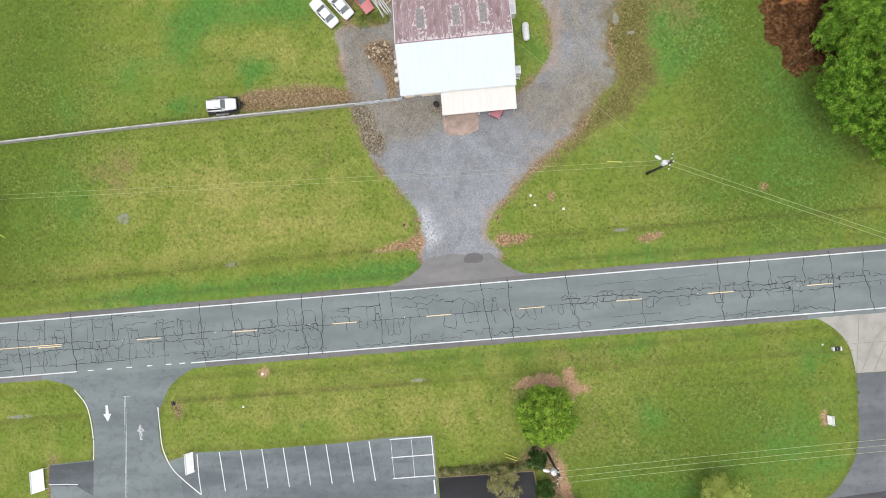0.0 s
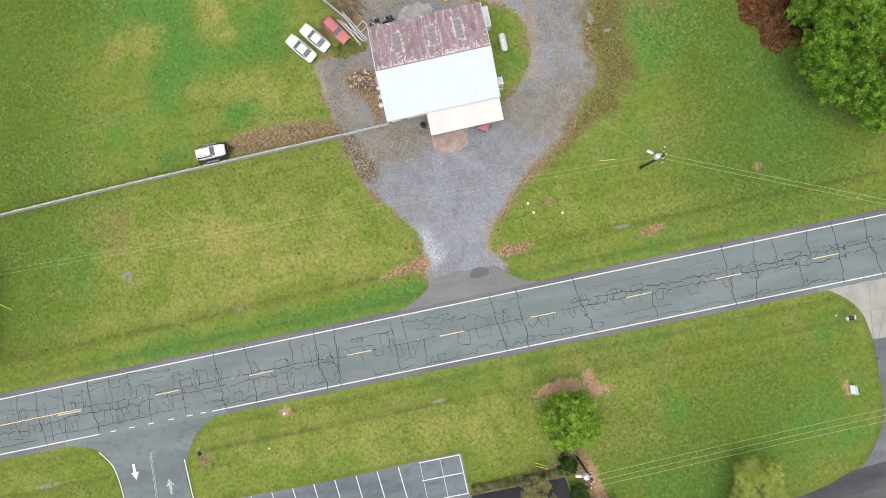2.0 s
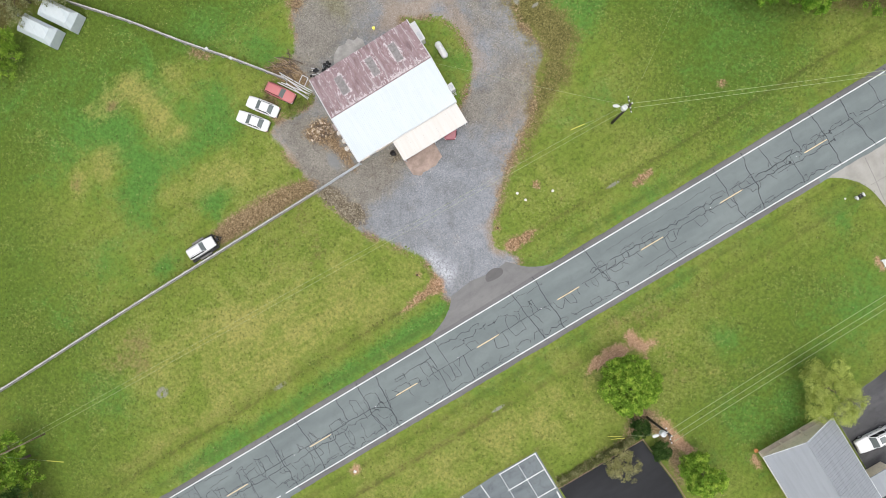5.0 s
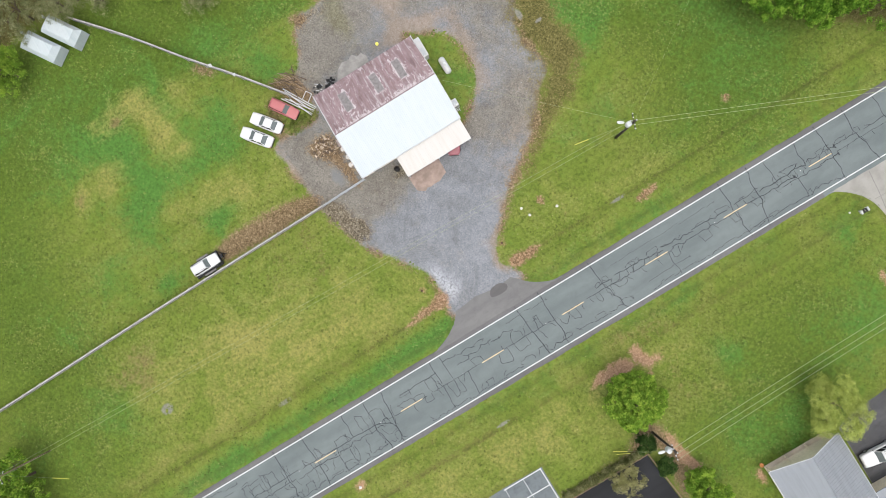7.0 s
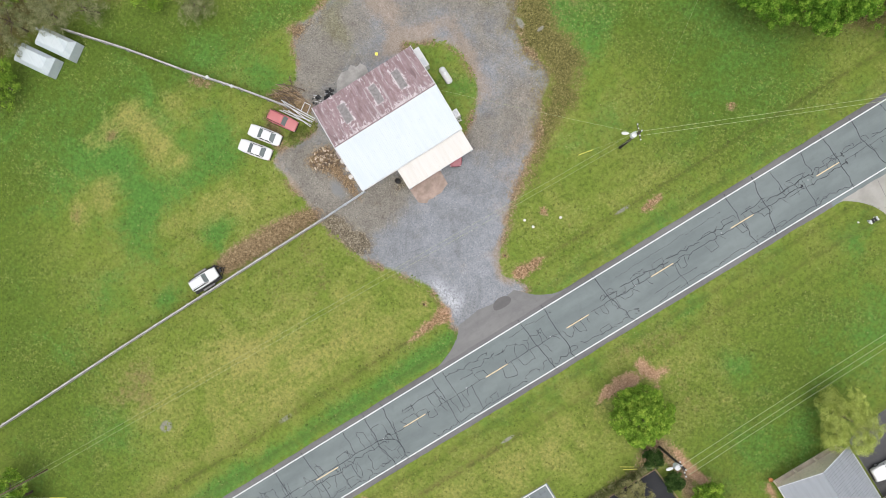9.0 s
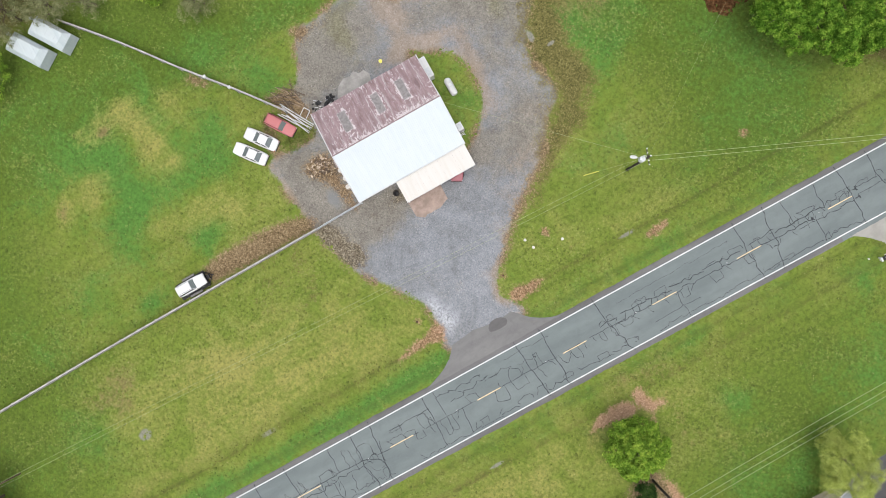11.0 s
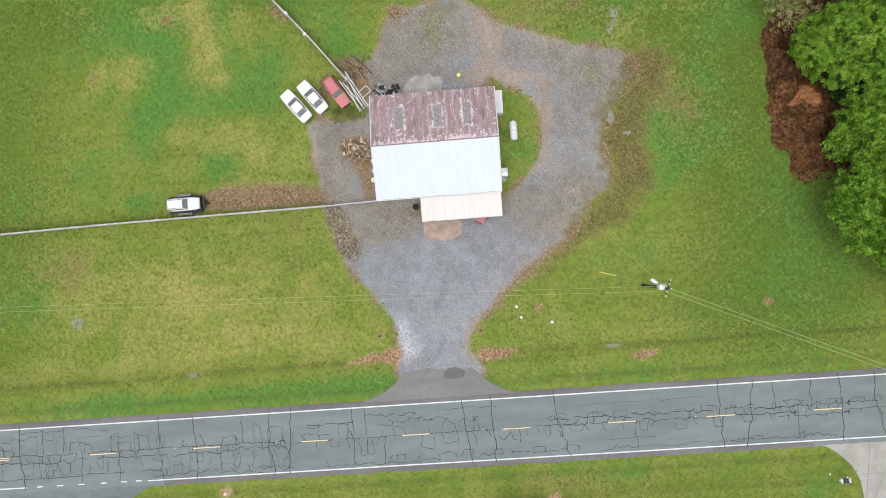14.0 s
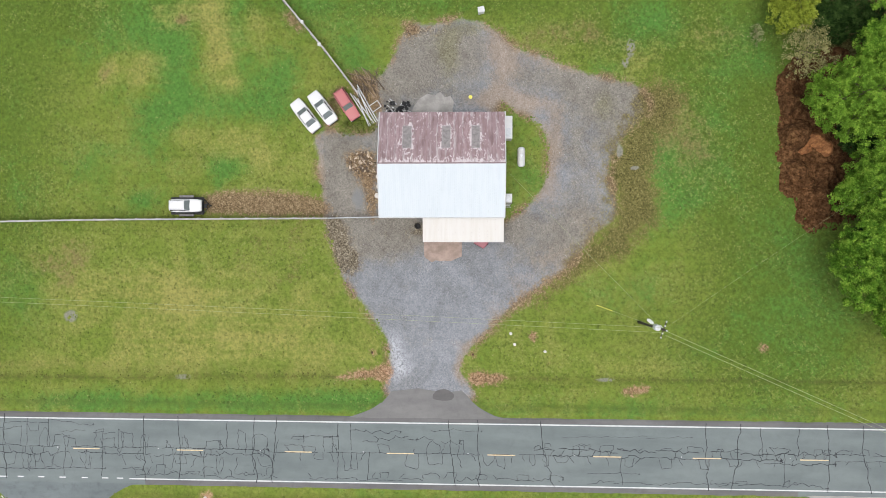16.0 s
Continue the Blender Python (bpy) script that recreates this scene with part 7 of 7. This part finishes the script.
# ---- cracks in the road ----
def build_cracks():
    rng = np.random.default_rng(11)
    verts, faces = [], []

    def line(p, width):
        p = np.array(p, float)
        d = np.gradient(p, axis=0)
        nn = np.stack([-d[:, 1], d[:, 0]], 1) / (np.linalg.norm(d, axis=1)[:, None] + 1e-9)
        b = len(verts)
        for q, m_ in zip(p, nn):
            w = width * rng.uniform(0.5, 1.2) / 2
            for s in (-1, 1):
                e = q + m_ * s * w
                verts.append((e[0], e[1], road_z(e[1]) + 0.011))
        for i in range(len(p) - 1):
            faces.append((b + 2 * i, b + 2 * i + 2, b + 2 * i + 3, b + 2 * i + 1))

    def wander(a, b, amp, step=0.28):
        a, b = np.array(a, float), np.array(b, float)
        n = max(4, int(np.linalg.norm(b - a) / step))
        s = np.linspace(0, 1, n)
        off = np.cumsum(rng.normal(size=(n, 2)) * amp, 0)
        off -= s[:, None] * off[-1]
        return a + (b - a) * s[:, None] + off

    def jagged(a, b, kink=0.16, step=0.45):
        """A crack that runs in short straight bits from a to b."""
        a, b = np.array(a, float), np.array(b, float)
        n = max(3, int(np.linalg.norm(b - a) / step) + 1)
        p = a + (b - a) * np.linspace(0, 1, n)[:, None]
        p[1:-1] += rng.normal(size=(n - 2, 2)) * kink
        return np.vstack([wander(u, w, 0.018, 0.12)[:-1] for u, w in zip(p, p[1:])] + [p[-1:]])

    def loop(x, y, w, h, width=0.055):
        """A squarish or rounded crack that leaves a seam and comes back to it."""
        lean = rng.uniform(-0.35, 0.35)
        if rng.random() < 0.3:
            corners = [(x, y), (x + lean * w, y + h * rng.uniform(0.6, 1.0)), (x + w * rng.uniform(0.4, 0.7), y + h * rng.uniform(0.9, 1.15)), (x + w * rng.uniform(0.9, 1.2), y + h * rng.uniform(0.5, 0.9)), (x + w, y)]
            p = smooth_line(corners, 0.25)
            p[1:-1] += rng.normal(size=(len(p) - 2, 2)) * 0.045
            line(p, width)
        else:
            corners = [(x, y), (x + lean * w, y + h * rng.uniform(0.8, 1.1)), (x + w * rng.uniform(0.8, 1.2), y + h * rng.uniform(0.8, 1.1)), (x + w, y)]
            for a, b in zip(corners, corners[1:]):
                line(jagged(a, b, 0.08, 0.4), width)

    def seam_line(x0, x1, y0, y1, width, kink, skip=0.1):
        """A seam along the road, in runs that mostly meet."""
        x = x0
        at = lambda v: y0 + (y1 - y0) * (v - x0) / (x1 - x0)
        while x < x1:
            e = min(x1, x + rng.uniform(2.0, 6.0))
            line(jagged((x, at(x) + rng.normal() * kink), (e, at(e) + rng.normal() * kink), kink, 0.5), width * rng.uniform(0.8, 1.25))
            x = e + (rng.uniform(0.4, 1.4) if rng.random() < skip else -0.1)

    # across the road: ends at the north edge, at the middle and at the south edge
    for xn, xm, xs_ in ((-63.0, -62.6, -63.2), (-56.0, -56.2, -55.8), (-49.0, -49.1, -48.7), (-32.0, -32.0, -31.8), (-27.9, -27.6, -27.7), (-18.7, -18.8, -18.5), (-16.1, -16.3, -16.6), (4.0, 4.3, 4.9), (7.4, 7.5, 7.7), (14.7, 15.0, 16.4), (33.5, 33.4, 33.8), (37.4, 37.0, 36.3), (47.0, 47.3, 47.1), (51.0, 51.1, 51.9), (57.5, 57.2, 57.4), (63.0, 63.2, 62.9)):
        line(jagged((xn, 4.0), (xm, 0.3), 0.09, 0.8), 0.085)
        line(jagged((xm, 0.3), (xs_, -3.7), 0.10, 0.8), 0.095)
    for x in (-58.6, -52.4, -46.1, -43.6, -22.0, -8.9, -7.4, 39.6, 44.0, 55.0):
        line(jagged((x, 3.5), (x + rng.uniform(-0.3, 0.3), 0.3), 0.08, 0.7), 0.07)
    for x in (-54.8, -53.0, -41.5, -36.9, -24.6, -8.8, -5.1, 24.0, 42.4, 60.2):
        line(jagged((x, 0.1), (x + rng.uniform(-0.3, 0.3), -3.2), 0.08, 0.7), 0.07)
    # seams along the middle, the lanes and the edges
    seam_line(-66, -17, 0.2, 0.2, 0.065, 0.07)
    seam_line(-66, -17, -0.75, -0.5, 0.075, 0.14)
    seam_line(-17, 17, -0.05, 0.1, 0.055, 0.03)
    seam_line(14, 48, 0.75, 0.65, 0.085, 0.15, 0.05)
    seam_line(16, 42, 0.0, -0.1, 0.075, 0.10)
    seam_line(40, 48, -0.55, -0.5, 0.085, 0.08)
    seam_line(48, 68, 0.6, 0.6, 0.06, 0.06)
    seam_line(48, 68, -0.1, -0.1, 0.05, 0.03)
    for x0, x1, y, w, kink in ((-62, -49, -2.55, 0.06, 0.05), (-49.5, -42, -2.5, 0.075, 0.04), (-41, -36.5, -2.35, 0.06, 0.05), (-34.5, -32, -2.4, 0.05, 0.1), (-33, -16, -2.95, 0.055, 0.16), (-12.2, 1.0, -2.95, 0.065, 0.14), (5, 17, -2.85, 0.065, 0.14), (20, 36, -2.95, 0.05, 0.10), (34.5, 47.2, -2.95, 0.075, 0.12), (-60, -50, 1.3, 0.06, 0.14), (-49, -38, 3.1, 0.045, 0.12), (-14.2, -8.8, 1.9, 0.06, 0.05), (-7.5, -1.5, 2.5, 0.06, 0.16), (-6.0, 0.5, 1.6, 0.06, 0.22), (-0.5, 5.5, 1.5, 0.05, 0.15), (2, 8, 2.6, 0.04, 0.08), (17, 32, 2.2, 0.03, 0.06), (-42, -35, 1.9, 0.05, 0.15), (20, 26, -1.9, 0.04, 0.05)):
        seam_line(x0, x1, y, y + rng.uniform(-0.15, 0.15), w, kink, 0.35)
    # loops and ties hanging from the seams, thickest in the west
    for x0, x1, ya, up, most, gap in ((-64, -17, 0.2, 1, 2.4, 0.45), (-64, -17, -0.7, -1, 2.0, 0.6), (-17, 6, 0.0, 1, 1.7, 0.55), (-17, 8, 0.0, -1, 2.0, 0.55), (8, 18, 0.05, -1, 1.5, 0.8), (14, 48, 0.72, 1, 0.75, 0.5), (18, 44, -0.05, -1, 1.3, 0.55), (48, 66, 0.6, 1, 0.9, 1.4), (48, 66, -0.1, -1, 1.0, 1.4), (-12, 18, -2.9, 1, 0.9, 1.3), (-33, -17, -2.9, 1, 1.1, 0.8), (34, 47, -2.9, 1, 0.7, 1.0), (-62, -42, 2.9, -1, 1.3, 1.2), (-14, 1, 2.0, -1, 1.2, 1.0)):
        x = x0
        while x < x1:
            w = rng.uniform(0.5, 1.9)
            if rng.random() < 0.55:
                loop(x, ya, w, up * rng.uniform(0.4, 1.0) * most, rng.uniform(0.045, 0.065))
            else:
                a = np.array([x, ya])
                line(jagged(a, a + [rng.uniform(-0.7, 0.7), up * rng.uniform(0.3, 0.8) * most], 0.10, 0.35), rng.uniform(0.045, 0.065))
            x += w * rng.uniform(0.5, 1.1) + rng.exponential(gap * 1.6)
    for x0, x1, ya, yb, gap in ((-66, -17, 0.2, -0.65, 1.3), (15, 48, 0.72, -0.05, 1.0)):
        x = x0
        while x < x1:
            line(jagged((x, ya), (x + rng.uniform(-0.5, 0.5), yb), 0.07, 0.3), 0.06)
            x += rng.exponential(gap) + 0.3
    ob = mesh_object("cracks", verts, faces, M_CRACK, ROAD)
    me = ob.data
    flip = [p.index for p in me.polygons if p.normal.z < 0]
    bm = bmesh.new()
    bm.from_mesh(me)
    bm.faces.ensure_lookup_table()
    bmesh.ops.reverse_faces(bm, faces=[bm.faces[i] for i in flip])
    bm.to_mesh(me)
    bm.free()
    tagged(ob, kind="stuff")
    # small white reflectors and flecks
    for x in np.arange(-58, 66, 12.19):
        part("road_marker", box(-0.05, 0.05, -0.05, 0.05, 0.0, 0.02, bevel=0.008, m=pose(x + 3.4, 0.12, 0.058)), M_WHITE_LINE, ROAD)


build_cracks()
M_SKID = simple("tyre_marked_concrete", (0.19, 0.183, 0.168), 0.85, var=0.15)
for pts in ([(49.96, -4.2), (49.75, -6.0), (49.62, -7.2), (49.3, -9.2), (49.1, -11.1)], [(53.06, -5.7), (51.57, -7.3), (50.53, -9.4), (49.7, -11.1)], [(54.6, -5.9), (53.1, -7.5), (52.0, -9.5), (51.2, -11.1)]):
    tagged(strip("tyre_mark", smooth_line(pts, 0.4), 0.09, M_SKID, None, 0.003, False, -0.008), "dark curved tyre mark on the concrete", "tyre mark", "", "structure")
tagged(strip("joint", [(48.8, -7.55), (52.0, -7.6), (61.5, -7.7)], 0.05, M_SKID, None, 0.004, False, -0.008), "dark joint line in the concrete drive", "joint", "", "structure")
for k, (x, y0, y1) in enumerate(((51.4, -4.0, -11.2), (57.8, -4.0, -11.3))):
    tagged(strip("joint", [(x, y0), (x + 0.1, (y0 + y1) / 2), (x + 0.1, y1)], 0.05, M_PAD_GREY, None, 0.004, False, -0.008), "dark joint line in the concrete drive", "joint", "", "structure")


# ---- grass: low uneven tufts over the lawns ----
def tuft_material():
    m = Mat("grass_tufts", 0.9, 0.0, 0.1)
    c, h = grass_colours(m, m.world_pos())
    c = m.mix(m.span(m.island(), 0.0, 0.45, 0.40, 0.0), c, (0.036, 0.050, 0.011))
    c = m.mix(m.span(m.island(), 0.72, 1.0, 0.0, 0.45), c, (0.17, 0.205, 0.05))
    m.color(c).bump(h, 0.3, 0.03)
    return m.m


def grass_tufts(count=42000):
    rng = np.random.default_rng(77)
    x, y = rng.uniform(-66, 58, count * 3), rng.uniform(-34, 64, count * 3)
    F = FIELD
    i, k = np.searchsorted(F["xs"], x) - 1, np.searchsorted(F["ys"], y) - 1
    j = k * F["nx"] + i
    thick = np.array([noise.noise(Vector((a * 0.16, b * 0.16, 4))) + 0.6 * noise.noise(Vector((a * 0.7, b * 0.7, 8))) for a, b in zip(x, y)])
    ok = (F["gravel"][j] < 0.1) & (F["pave"][j] < -0.15) & (F["dirt"][j] < -0.2) & (F["litter"][j] < -0.3) & (rng.random(len(x)) < np.clip(0.45 + 0.9 * thick, 0.06, 1.0)) & ((y > 6.2) | (y < -6.2) | (np.abs(y) > 4.6))
    pick = np.where(ok)[0][:count]
    x, y, j = x[pick], y[pick], j[pick]
    n = len(x)
    r = rng.uniform(0.06, 0.19, n) * (1 + 0.6 * (rng.random(n) < 0.12))
    h = r * rng.uniform(0.35, 0.8, n)
    sides = 6
    a = rng.uniform(0, 6.28, n)[:, None] + np.arange(sides) * (2 * math.pi / sides)
    rr = r[:, None] * rng.uniform(0.45, 1.25, (n, sides))
    ring = np.stack([x[:, None] + rr * np.cos(a), y[:, None] + rr * np.sin(a), np.repeat(F["z"][j][:, None] - 0.02, sides, 1)], -1)
    tip = np.stack([x + rng.normal(size=n) * 0.3 * r, y + rng.normal(size=n) * 0.3 * r, F["z"][j] + h], -1)
    v = np.concatenate([ring, tip[:, None]], 1).reshape(-1, 3)
    base = (np.arange(n) * (sides + 1))[:, None]
    s = np.arange(sides)
    f = np.stack([base + s, base + (s + 1) % sides, np.repeat(base + sides, sides, 1)], -1).reshape(-1, 3)
    me = fast_mesh("grass_tufts", v, f, tuft_material())
    for name in ("lush", "dry", "rut", "brown", "coarse", "deep_dimmed"):
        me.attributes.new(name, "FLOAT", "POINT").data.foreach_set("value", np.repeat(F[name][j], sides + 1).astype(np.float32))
    tagged(new("grass_tufts", me), "short uneven tufts of green grass over the lawns", "grass", "", "stuff")


grass_tufts()
